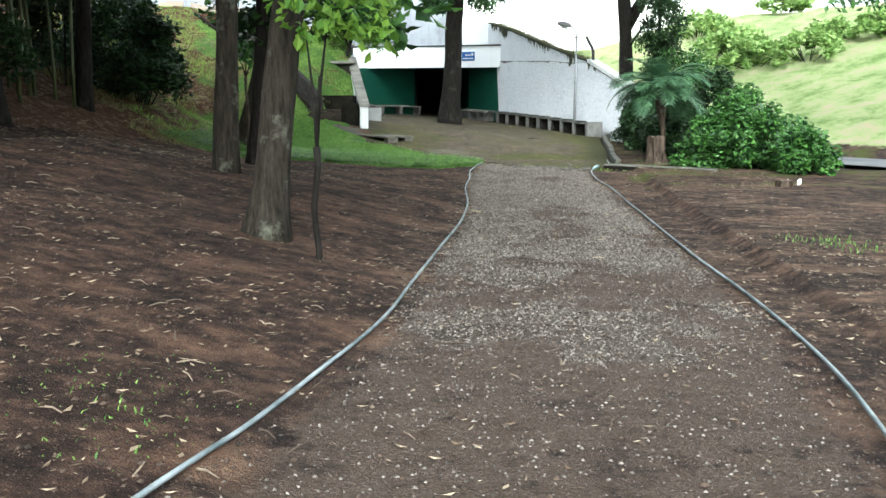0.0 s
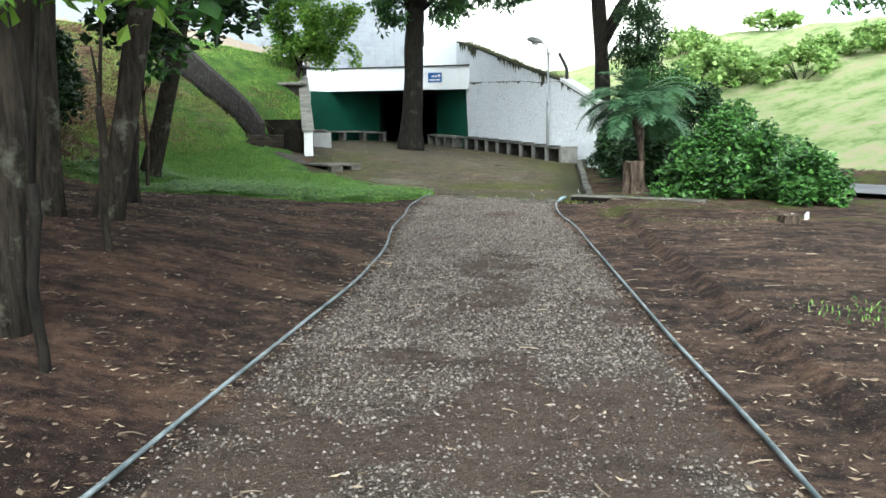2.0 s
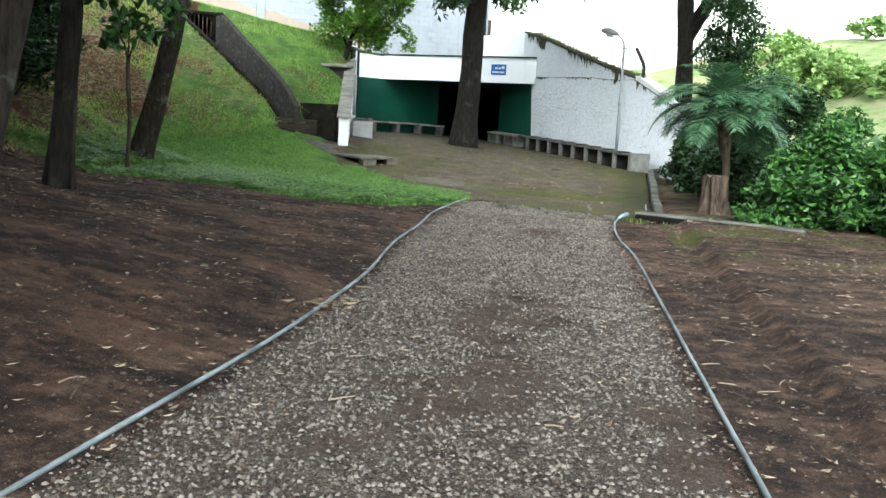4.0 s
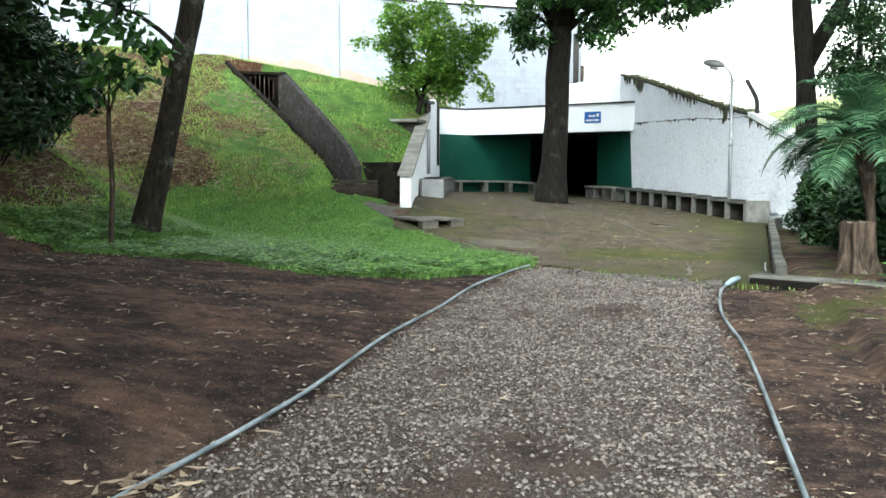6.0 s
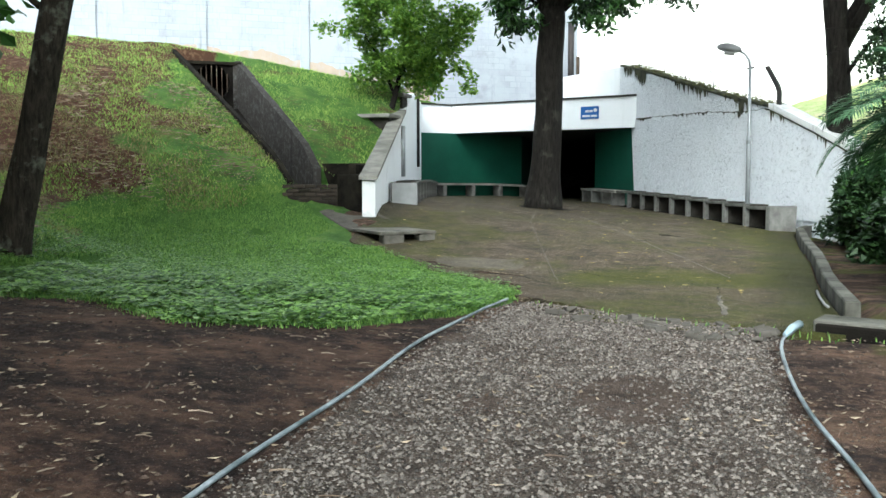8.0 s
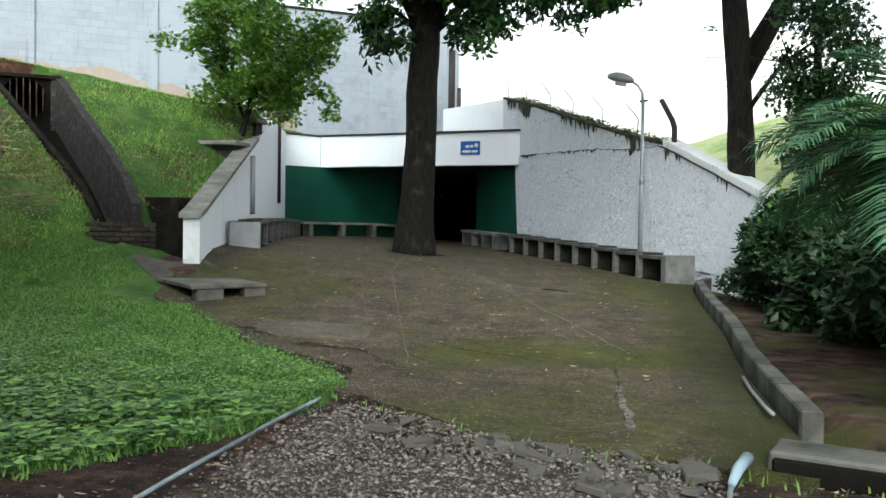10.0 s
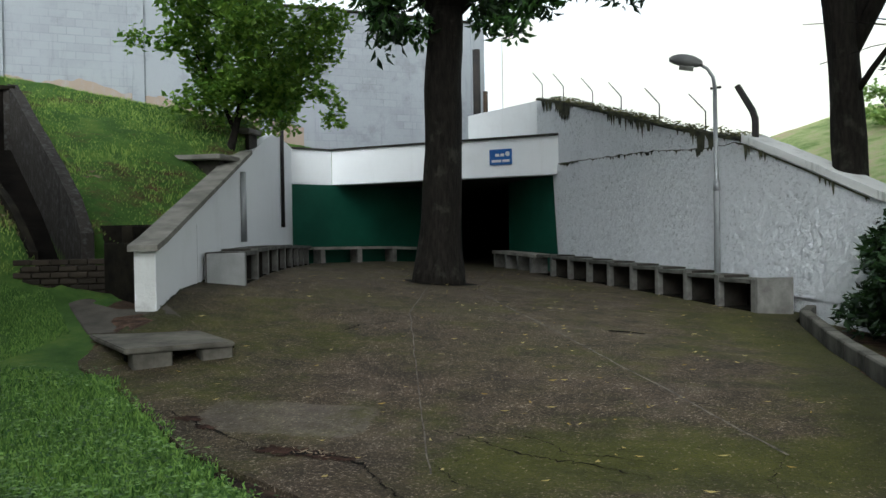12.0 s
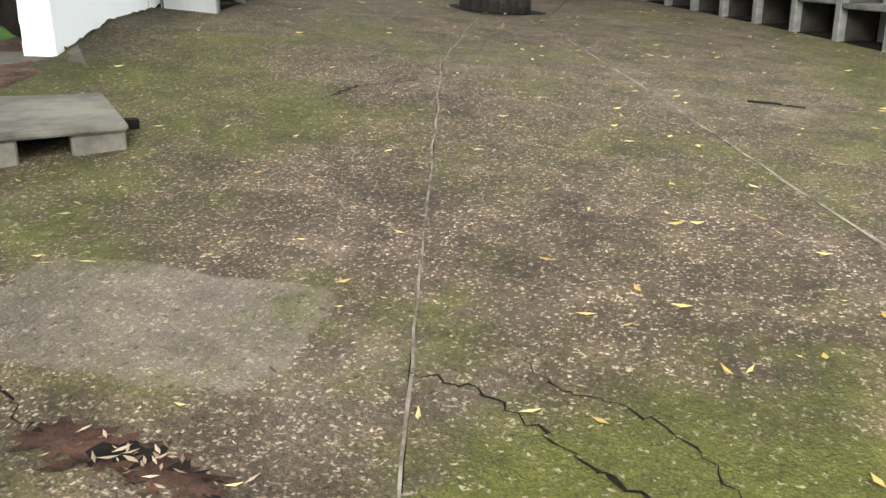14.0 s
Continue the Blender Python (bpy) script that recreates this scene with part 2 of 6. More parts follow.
def ground_material():
    m, n, l, b = material("soil_and_grass", 0.92, 0, 0.2)
    v = coords(n, l)
    patch, fine, grit = noise_tex(n, l, coords(n, l, (0.7, 1.3, 1)), 0.95, 8, 0.68), noise_tex(n, l, v, 5.5, 9, 0.74), noise_tex(n, l, v, 42, 5, 0.7)
    def edge(name):
        return mask(n, l, maths(n, l, "ADD", attribute(n, name), maths(n, l, "MULTIPLY", maths(n, l, "SUBTRACT", fine, 0.5), 0.9)), 0.42, 0.58)

    soil = ramp(n, l, fine, [(0.34, (0.012, 0.0075, 0.006)), (0.5, (0.062, 0.038, 0.029)), (0.66, (0.17, 0.11, 0.08))])
    soil = mix(n, l, mask(n, l, patch, 0.48, 0.58), soil, mix(n, l, mask(n, l, fine, 0.3, 0.7), (0.058, 0.034, 0.024), (0.25, 0.162, 0.112)))
    soil = mix(n, l, 1.0, soil, ramp(n, l, noise_tex(n, l, coords(n, l, (0.55, 1.0, 1)), 1.7, 9, 0.72), [(0.38, (0.5, 0.47, 0.46)), (0.5, (0.95, 0.9, 0.88)), (0.62, (1.35, 1.25, 1.15))]), "MULTIPLY")
    cells = n.new("ShaderNodeTexVoronoi")
    cells.inputs["Scale"].default_value = 75
    warp = n.new("ShaderNodeVectorMath")
    warp.operation = "ADD"
    wob = n.new("ShaderNodeTexNoise")
    wob.inputs["Scale"].default_value, wob.inputs["Detail"].default_value = 60, 3
    l.new(v, wob.inputs["Vector"])
    small = n.new("ShaderNodeVectorMath")
    small.operation = "SCALE"
    small.inputs["Scale"].default_value = 0.03
    l.new(wob.outputs["Color"], small.inputs[0])
    l.new(v, warp.inputs[0])
    l.new(small.outputs[0], warp.inputs[1])
    l.new(warp.outputs[0], cells.inputs["Vector"])
    tone = n.new("ShaderNodeSeparateColor")
    l.new(cells.outputs["Color"], tone.inputs[0])
    stone = ramp(n, l, tone.outputs[0], [(0.05, (0.04, 0.031, 0.025)), (0.5, (0.14, 0.107, 0.084)), (0.8, (0.19, 0.15, 0.122)), (1.0, (0.28, 0.235, 0.195))])
    gravel = mix(n, l, mask(n, l, cells.outputs["Distance"], 0.7, 0.35), mix(n, l, grit, (0.07, 0.054, 0.044), (0.19, 0.152, 0.128)), stone)
    gravel = mix(n, l, maths(n, l, "MULTIPLY", edge("bare"), 0.85), gravel, mix(n, l, mask(n, l, grit, 0.35, 0.65), (0.085, 0.059, 0.046), (0.18, 0.13, 0.102)))
    gravel = mix(n, l, 1.0, gravel, ramp(n, l, noise_tex(n, l, coords(n, l, (0.8, 1.3, 1)), 3.2, 9, 0.75), [(0.33, (0.42, 0.40, 0.38)), (0.5, (0.9, 0.87, 0.84)), (0.66, (1.0, 1.0, 1.0))]), "MULTIPLY")
    grass = ramp(n, l, noise_tex(n, l, v, 1.6, 8, 0.7), [(0.3, (0.055, 0.13, 0.027)), (0.5, (0.11, 0.225, 0.045)), (0.7, (0.21, 0.32, 0.065))])
    dry = mix(n, l, mask(n, l, fine, 0.35, 0.65), (0.055, 0.026, 0.016), (0.24, 0.145, 0.08))
    bank = mix(n, l, mask(n, l, noise_tex(n, l, coords(n, l, (0.7, 0.7, 2.0)), 0.8, 8, 0.75), 0.53, 0.66), grass, dry)
    litter = mix(n, l, mask(n, l, fine, 0.5, 0.62), mix(n, l, patch, (0.045, 0.022, 0.014), (0.15, 0.07, 0.038)), (0.26, 0.16, 0.095))
    moss = mix(n, l, mask(n, l, noise_tex(n, l, v, 1.1, 6), 0.48, 0.62), soil, (0.09, 0.10, 0.02))

    crumbs = mix(n, l, maths(n, l, "MULTIPLY", mask(n, l, tone.outputs[1], 0.86, 0.9), mask(n, l, cells.outputs["Distance"], 0.45, 0.3)), soil, (0.22, 0.16, 0.12))
    # humus tone, with the trees' shade also put into the soil colour
    darkened = mix(n, l, 1.0, crumbs, (0.8, 0.74, 0.73), "MULTIPLY")
    soil = mix(n, l, edge("humus_shade"), crumbs, darkened)
    c = mix(n, l, edge("mossy"), soil, moss)
    c = mix(n, l, edge("gravel"), c, gravel)
    c = mix(n, l, edge("litter"), c, litter)
    c = mix(n, l, edge("bank"), c, bank)
    c = mix(n, l, edge("lawn"), c, grass)
    # meadow tones raised: far haze and glare are put into the colour
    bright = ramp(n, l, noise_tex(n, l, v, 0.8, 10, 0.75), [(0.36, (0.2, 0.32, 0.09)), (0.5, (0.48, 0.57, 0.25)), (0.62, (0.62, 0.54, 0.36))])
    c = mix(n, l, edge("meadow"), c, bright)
    l.new(c, b.inputs["Base Color"])
    bump(n, l, b, maths(n, l, "ADD", maths(n, l, "MULTIPLY", noise_tex(n, l, v, 8, 8, 0.7), 1.8), maths(n, l, "SUBTRACT", grit, cells.outputs["Distance"])), 1.0, 0.045)
    return m


def concrete_material(name, base, dark, moss_amt=0.5, wet=False):
    m, n, l, b = material(name, 0.85, 0, 0.18)
    v = coords(n, l)
    big, mid = noise_tex(n, l, v, 0.45, 7, 0.65), noise_tex(n, l, v, 3.2, 8, 0.7)
    vor = n.new("ShaderNodeTexVoronoi")
    vor.inputs["Scale"].default_value = 60
    wob, small, warp = n.new("ShaderNodeTexNoise"), n.new("ShaderNodeVectorMath"), n.new("ShaderNodeVectorMath")
    wob.inputs["Scale"].default_value, wob.inputs["Detail"].default_value = 55, 4
    small.operation, warp.operation = "SCALE", "ADD"
    small.inputs["Scale"].default_value = 0.035
    l.new(v, wob.inputs["Vector"])
    l.new(wob.outputs["Color"], small.inputs[0])
    l.new(v, warp.inputs[0])
    l.new(small.outputs[0], warp.inputs[1])
    l.new(warp.outputs[0], vor.inputs["Vector"])
    grit = noise_tex(n, l, v, 90, 3, 0.6)
    c = mix(n, l, mask(n, l, mid, 0.4, 0.62), dark, base)
    tone = n.new("ShaderNodeSeparateColor")
    l.new(vor.outputs["Color"], tone.inputs[0])
    stones = ramp(n, l, tone.outputs[0], [(0.0, (0.018, 0.013, 0.009)), (0.45, (0.09, 0.067, 0.047)), (0.75, (0.17, 0.132, 0.096)), (1.0, (0.42, 0.355, 0.28))])
    c = mix(n, l, maths(n, l, "MULTIPLY", mask(n, l, vor.outputs["Distance"], 0.5, 0.34), mask(n, l, mid, 0.25, 0.5)), c, stones, "MIX")
    c = mix(n, l, maths(n, l, "MULTIPLY", mask(n, l, vor.outputs["Distance"], 0.38, 0.6), 0.62), c, (0.034, 0.027, 0.019))
    green = mix(n, l, grit, (0.05, 0.058, 0.008), (0.13, 0.13, 0.02))
    c = mix(n, l, maths(n, l, "MULTIPLY", mask(n, l, maths(n, l, "ADD", attribute(n, "moss"), maths(n, l, "MULTIPLY", maths(n, l, "ADD", maths(n, l, "SUBTRACT", mid, 0.5), maths(n, l, "SUBTRACT", grit, 0.5)), 2.0)), 0.5, 1.05), 0.6), c, green)
    pale = mask(n, l, maths(n, l, "ADD", attribute(n, "screed"), maths(n, l, "MULTIPLY", maths(n, l, "SUBTRACT", mid, 0.5), 0.8)), 0.45, 0.56)
    c = mix(n, l, maths(n, l, "MULTIPLY", pale, 0.6), c, mix(n, l, mid, (0.12, 0.102, 0.084), (0.19, 0.166, 0.142)))
    c = mix(n, l, maths(n, l, "MULTIPLY", mask(n, l, maths(n, l, "ADD", big, maths(n, l, "MULTIPLY", mid, 0.4)), 0.58, 0.78), moss_amt), c, (0.058, 0.062, 0.012))
    c = mix(n, l, maths(n, l, "MULTIPLY", mask(n, l, noise_tex(n, l, coords(n, l, (1, 0.6, 1)), 0.9, 7), 0.56, 0.68), 0.2), c, (0.2, 0.165, 0.13))
    mott = maths(n, l, "ADD", noise_tex(n, l, v, 0.9, 10, 0.78), maths(n, l, "MULTIPLY", maths(n, l, "SUBTRACT", attribute(n, "moss"), 0.3), 0.22))
    c = mix(n, l, maths(n, l, "MULTIPLY", mask(n, l, mott, 0.46, 0.58), 0.72), c, mix(n, l, grit, (0.024, 0.03, 0.004), (0.095, 0.1, 0.016)))
    c = mix(n, l, maths(n, l, "MULTIPLY", mask(n, l, noise_tex(n, l, v, 34, 3, 0.6), 0.62, 0.68), 0.8), c, (0.30, 0.25, 0.19))
    c = mix(n, l, maths(n, l, "MULTIPLY", mask(n, l, noise_tex(n, l, v, 26, 4, 0.7), 0.42, 0.32), 0.7), c, (0.016, 0.012, 0.008))
    worn = ramp(n, l, noise_tex(n, l, v, 2.1, 12, 0.8, 0.4), [(0.36, (0.55, 0.54, 0.53)), (0.5, (0.95, 0.94, 0.92)), (0.62, (1.3, 1.27, 1.23))])
    c = mix(n, l, 1.0, c, worn, "MULTIPLY")
    growth = maths(n, l, "ADD", attribute(n, "moss"), maths(n, l, "MULTIPLY", maths(n, l, "SUBTRACT", noise_tex(n, l, v, 7, 12, 0.85), 0.5), 4.5))
    c = mix(n, l, maths(n, l, "MULTIPLY", mask(n, l, growth, 0.55, 1.3), 0.58), c, mix(n, l, mask(n, l, grit, 0.35, 0.65), (0.03, 0.032, 0.006), (0.115, 0.112, 0.025)))
    c = mix(n, l, maths(n, l, "MULTIPLY", mask(n, l, attribute(n, "darkened"), 0.2, 1.0), 0.5), c, (0.014, 0.015, 0.006))
    l.new(c, b.inputs["Base Color"])
    rr = n.new("ShaderNodeMapRange")
    rr.inputs["To Min"].default_value, rr.inputs["To Max"].default_value = (0.7, 0.95)
    l.new(mid, rr.inputs["Value"])
    l.new(rr.outputs[0], b.inputs["Roughness"])
    bump(n, l, b, maths(n, l, "SUBTRACT", maths(n, l, "MULTIPLY", mid, 2), vor.outputs["Distance"]), 0.8, 0.012)
    return m


def stucco_material(name, base, stain, relief=0.6, streak=0.5, pit_shade=0.0, courses=False):
    m, n, l, b = material(name, 0.85, 0, 0.25)
    v = coords(n, l)
    lumps = noise_tex(n, l, v, 9, 6, 0.7)
    fine = noise_tex(n, l, v, 45, 4)
    streaks = noise_tex(n, l, coords(n, l, (3.5, 3.5, 0.35)), 1.2, 7, 0.7)
    blot = noise_tex(n, l, v, 1.1, 7, 0.7)
    c = mix(n, l, maths(n, l, "MULTIPLY", mask(n, l, streaks, 0.56, 0.74), streak), base, stain)
    c = mix(n, l, maths(n, l, "MULTIPLY", mask(n, l, blot, 0.55, 0.75), streak), c, stain)
    c = mix(n, l, maths(n, l, "MULTIPLY", mask(n, l, lumps, 0.5, 0.34), 0.16 * min(relief, 1.0)), c, (0.45, 0.46, 0.48))
    height = maths(n, l, "ADD", lumps, maths(n, l, "MULTIPLY", fine, 0.3))
    if courses:
        # block courses telegraph through the wash; the wall runs 35 degrees off the x axis
        sep, com, brick = n.new("ShaderNodeSeparateXYZ"), n.new("ShaderNodeCombineXYZ"), n.new("ShaderNodeTexBrick")
        l.new(v, sep.inputs[0])
        l.new(maths(n, l, "ADD", maths(n, l, "MULTIPLY", sep.outputs[0], 0.819), maths(n, l, "MULTIPLY", sep.outputs[1], 0.573)), com.inputs[0])
        l.new(sep.outputs[2], com.inputs[1])
        l.new(com.outputs[0], brick.inputs["Vector"])
        brick.inputs["Scale"].default_value, brick.inputs["Mortar Size"].default_value = 1.0, 0.012
        brick.inputs["Brick Width"].default_value, brick.inputs["Row Height"].default_value = 0.4, 0.2
        brick.inputs["Color1"].default_value, brick.inputs["Color2"].default_value = (0.78, 0.78, 0.79, 1), (1, 1, 1, 1)
        brick.inputs["Mortar"].default_value = (0.7, 0.7, 0.7, 1)
        seen = mask(n, l, noise_tex(n, l, v, 0.5, 6, 0.7), 0.42, 0.6)
        c = mix(n, l, maths(n, l, "MULTIPLY", seen, 0.7), c, mix(n, l, 1.0, c, brick.outputs["Color"], "MULTIPLY"))
    if pit_shade:
        # small relief shadows of the thrown render, painted dark into its hollows
        cast = noise_tex(n, l, coords(n, l, (1.0, 1.0, 1.5)), 12, 8, 0.75, 0.6)
        where = mask(n, l, noise_tex(n, l, v, 0.8, 5, 0.6), 0.3, 0.62)
        c = mix(n, l, maths(n, l, "MULTIPLY", maths(n, l, "MULTIPLY", mask(n, l, cast, 0.47, 0.38), where), pit_shade), c, (0.16, 0.17, 0.18))
        height = maths(n, l, "ADD", height, maths(n, l, "MULTIPLY", cast, 1.3))
    l.new(c, b.inputs["Base Color"])
    bump(n, l, b, height, relief, 0.05)
    return m


def bark_material(name, c0, c1, lichen=0.3):
    m, n, l, b = material(name, 0.92, 0, 0.15)
    v = coords(n, l)
    ridge = noise_tex(n, l, coords(n, l, (9, 9, 1.6)), 2.4, 7, 0.7)
    blot = noise_tex(n, l, v, 2.6, 6, 0.65)
    c = mix(n, l, mask(n, l, ridge, 0.35, 0.66), c0, c1)
    c = mix(n, l, maths(n, l, "MULTIPLY", mask(n, l, blot, 0.56, 0.66), lichen), c, (0.24, 0.25, 0.19))
    l.new(c, b.inputs["Base Color"])
    bump(n, l, b, ridge, 0.8, 0.03)
    return m


def leaf_material(name, lo, hi, rough=0.5, through_light=0.25):
    m, n, l, b = material(name, rough, 0, 0.4)
    g = n.new("ShaderNodeNewGeometry")
    c = mix(n, l, g.outputs["Random Per Island"], lo, hi)
    l.new(c, b.inputs["Base Color"])
    t = n.new("ShaderNodeBsdfTranslucent")
    l.new(c, t.inputs["Color"])
    s = n.new("ShaderNodeMixShader")
    s.inputs[0].default_value = through_light
    l.new(b.outputs[0], s.inputs[1])
    l.new(t.outputs[0], s.inputs[2])
    l.new(s.outputs[0], n["Material Output"].inputs["Surface"])
    return m


def random_tone(name, lo, hi, rough=0.85, island=True):
    m, n, l, b = material(name, rough, 0, 0.3)
    if island:
        f = n.new("ShaderNodeNewGeometry").outputs["Random Per Island"]
    else:
        f = n.new("ShaderNodeObjectInfo").outputs["Random"]
    c = mix(n, l, f, lo, hi)
    c = mix(n, l, 0.4, c, mix(n, l, noise_tex(n, l, coords(n, l), 40, 4), (0.3, 0.3, 0.3), (1, 1, 1)), "MULTIPLY")
    l.new(c, b.inputs["Base Color"])
    return m


SOIL = ground_material()
CONCRETE = concrete_material("washed_concrete", (0.14, 0.1, 0.07), (0.048, 0.033, 0.021), 0.3)
CULVERT = plain("weathered_slab", (0.075, 0.068, 0.054), (0.18, 0.165, 0.135), 14, 0.9, 0.7)
STEP = plain("brown_damp_slab", (0.05, 0.043, 0.033), (0.105, 0.092, 0.073), 12, 0.9, 0.7)
SLAB = plain("grey_concrete", (0.15, 0.14, 0.12), (0.30, 0.285, 0.25), 10, 0.85, 0.4)
BENCH = plain("bench_concrete", (0.09, 0.087, 0.077), (0.22, 0.212, 0.195), 12, 0.85, 0.35)
SEAT = plain("mossy_seat_concrete", (0.04, 0.04, 0.032), (0.15, 0.147, 0.13), 12, 0.9, 0.4)
# dark weathered concrete, lowered so that it also paints shade in bench bays
DAMP_SHADE = plain("damp_shade_concrete", (0.013, 0.011, 0.0085), (0.052, 0.044, 0.034), 9, 0.9, 0.8)
STUCCO = stucco_material("rough_whitewash", (0.88, 0.90, 0.93), (0.5, 0.52, 0.54), 1.0, 0.25, pit_shade=0.55)
WHITE = stucco_material("smooth_whitewash", (0.86, 0.87, 0.88), (0.6, 0.6, 0.58), 0.2, 0.2)
BLOCK = stucco_material("grey_wash", (0.35, 0.37, 0.40), (0.2, 0.21, 0.225), 0.3, 0.75, courses=True)
DIRTY = stucco_material("flaking_whitewash", (0.72, 0.72, 0.70), (0.12, 0.11, 0.09), 0.45, 0.75)
SPLASH = stucco_material("red_earth_splash", (0.38, 0.30, 0.24), (0.38, 0.38, 0.39), 0.6, 0.9)
CREAM = stucco_material("cream_wash", (0.88, 0.86, 0.79), (0.74, 0.70, 0.6), 0.2, 0.3)
GREEN = plain("dark_green_paint", (0.006, 0.06, 0.037), (0.010, 0.085, 0.052), 3, 0.6, 0.1, fine=20, spec=0.25)
PANEL = plain("pale_panel", (0.22, 0.22, 0.215), (0.33, 0.33, 0.325), 6, 0.85, 0.3)
MOULD = plain("black_moss", (0.018, 0.019, 0.012), (0.085, 0.085, 0.045), 14, 0.95, 0.8)
STEEL = plain("galvanised_steel", (0.30, 0.31, 0.32), (0.42, 0.43, 0.44), 9, 0.5, 0.15, 0.5)
DARKIRON = plain("dark_iron", (0.02, 0.02, 0.022), (0.05, 0.04, 0.035), 9, 0.7, 0.3, 0.3)
BLUE = plain("blue_enamel", (0.012, 0.10, 0.36), (0.02, 0.14, 0.44), 3, 0.4, 0.05)
LETTER = plain("white_enamel", (0.75, 0.76, 0.78), (0.8, 0.8, 0.8), 3, 0.5, 0.05)
HOSE = plain("faded_teal_hose", (0.09, 0.12, 0.13), (0.36, 0.40, 0.42), 10, 0.4, 0.2)
BARK = bark_material("grey_brown_bark", (0.009, 0.007, 0.005), (0.048, 0.039, 0.03), 0.4)
BARK_DARK = bark_material("dark_bark", (0.005, 0.0043, 0.0035), (0.024, 0.02, 0.0165), 0.1)
LEAF_DARK = leaf_material("dark_leaf", (0.005, 0.017, 0.006), (0.036, 0.08, 0.019))
LEAF_MID = leaf_material("mid_leaf", (0.009, 0.036, 0.010), (0.10, 0.23, 0.045), 0.42, 0.28)
LEAF_LIGHT = leaf_material("light_leaf", (0.07, 0.17, 0.02), (0.22, 0.36, 0.05), 0.5, 0.4)
# paler leaf copy with the hill's haze in its colour
HILL_LEAF = leaf_material("hazed_bush_leaf", (0.14, 0.26, 0.06), (0.42, 0.56, 0.2), 0.6, 0.4)
FROND = leaf_material("palm_leaf", (0.026, 0.075, 0.034), (0.11, 0.21, 0.10), 0.45)
BLADE = leaf_material("grass_blade", (0.04, 0.115, 0.022), (0.27, 0.44, 0.095), 0.6, 0.4)
WEED = leaf_material("weed_leaf", (0.02, 0.07, 0.015), (0.25, 0.43, 0.095), 0.5, 0.3)
BLADE_BANK = leaf_material("bank_blade", (0.14, 0.27, 0.05), (0.42, 0.56, 0.13), 0.6, 0.45)
BLADE_DRY = leaf_material("dry_grass", (0.10, 0.12, 0.03), (0.34, 0.29, 0.13), 0.7)
DEAD = random_tone("dead_leaf", (0.10, 0.06, 0.035), (0.46, 0.36, 0.25))
YELLOW_LEAF = random_tone("yellow_leaf", (0.35, 0.22, 0.04), (0.62, 0.52, 0.22))
PEBBLE = random_tone("pebble", (0.038, 0.031, 0.026), (0.27, 0.23, 0.198))
CLOD = random_tone("soil_clod", (0.022, 0.015, 0.011), (0.10, 0.066, 0.048))
CHIP = random_tone("concrete_rubble", (0.03, 0.026, 0.021), (0.16, 0.142, 0.12))
STUMP_WOOD = bark_material("weathered_stump", (0.012, 0.009, 0.007), (0.11, 0.08, 0.058), 0.4)
# near-black concrete that puts the shade of recesses into the base colour
SHADE_BLACK = plain("shade_black_concrete", (0.004, 0.0035, 0.003), (0.013, 0.011, 0.009), 8, 0.95, 0.7, spec=0.05)
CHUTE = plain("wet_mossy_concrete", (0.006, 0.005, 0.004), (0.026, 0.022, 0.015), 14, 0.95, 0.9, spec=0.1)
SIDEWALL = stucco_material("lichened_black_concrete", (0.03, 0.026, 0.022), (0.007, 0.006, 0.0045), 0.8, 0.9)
KERB = plain("mossy_kerb", (0.03, 0.029, 0.02), (0.14, 0.132, 0.11), 9, 0.9, 0.5)

# ---- ground sheet ----
def spaced(stops):
    out = []
    for a, b, step in stops:
        k = max(1, round((b - a) / step))
        out += [a + (b - a) * i / k for i in range(k)]
    return out + [stops[-1][1]]


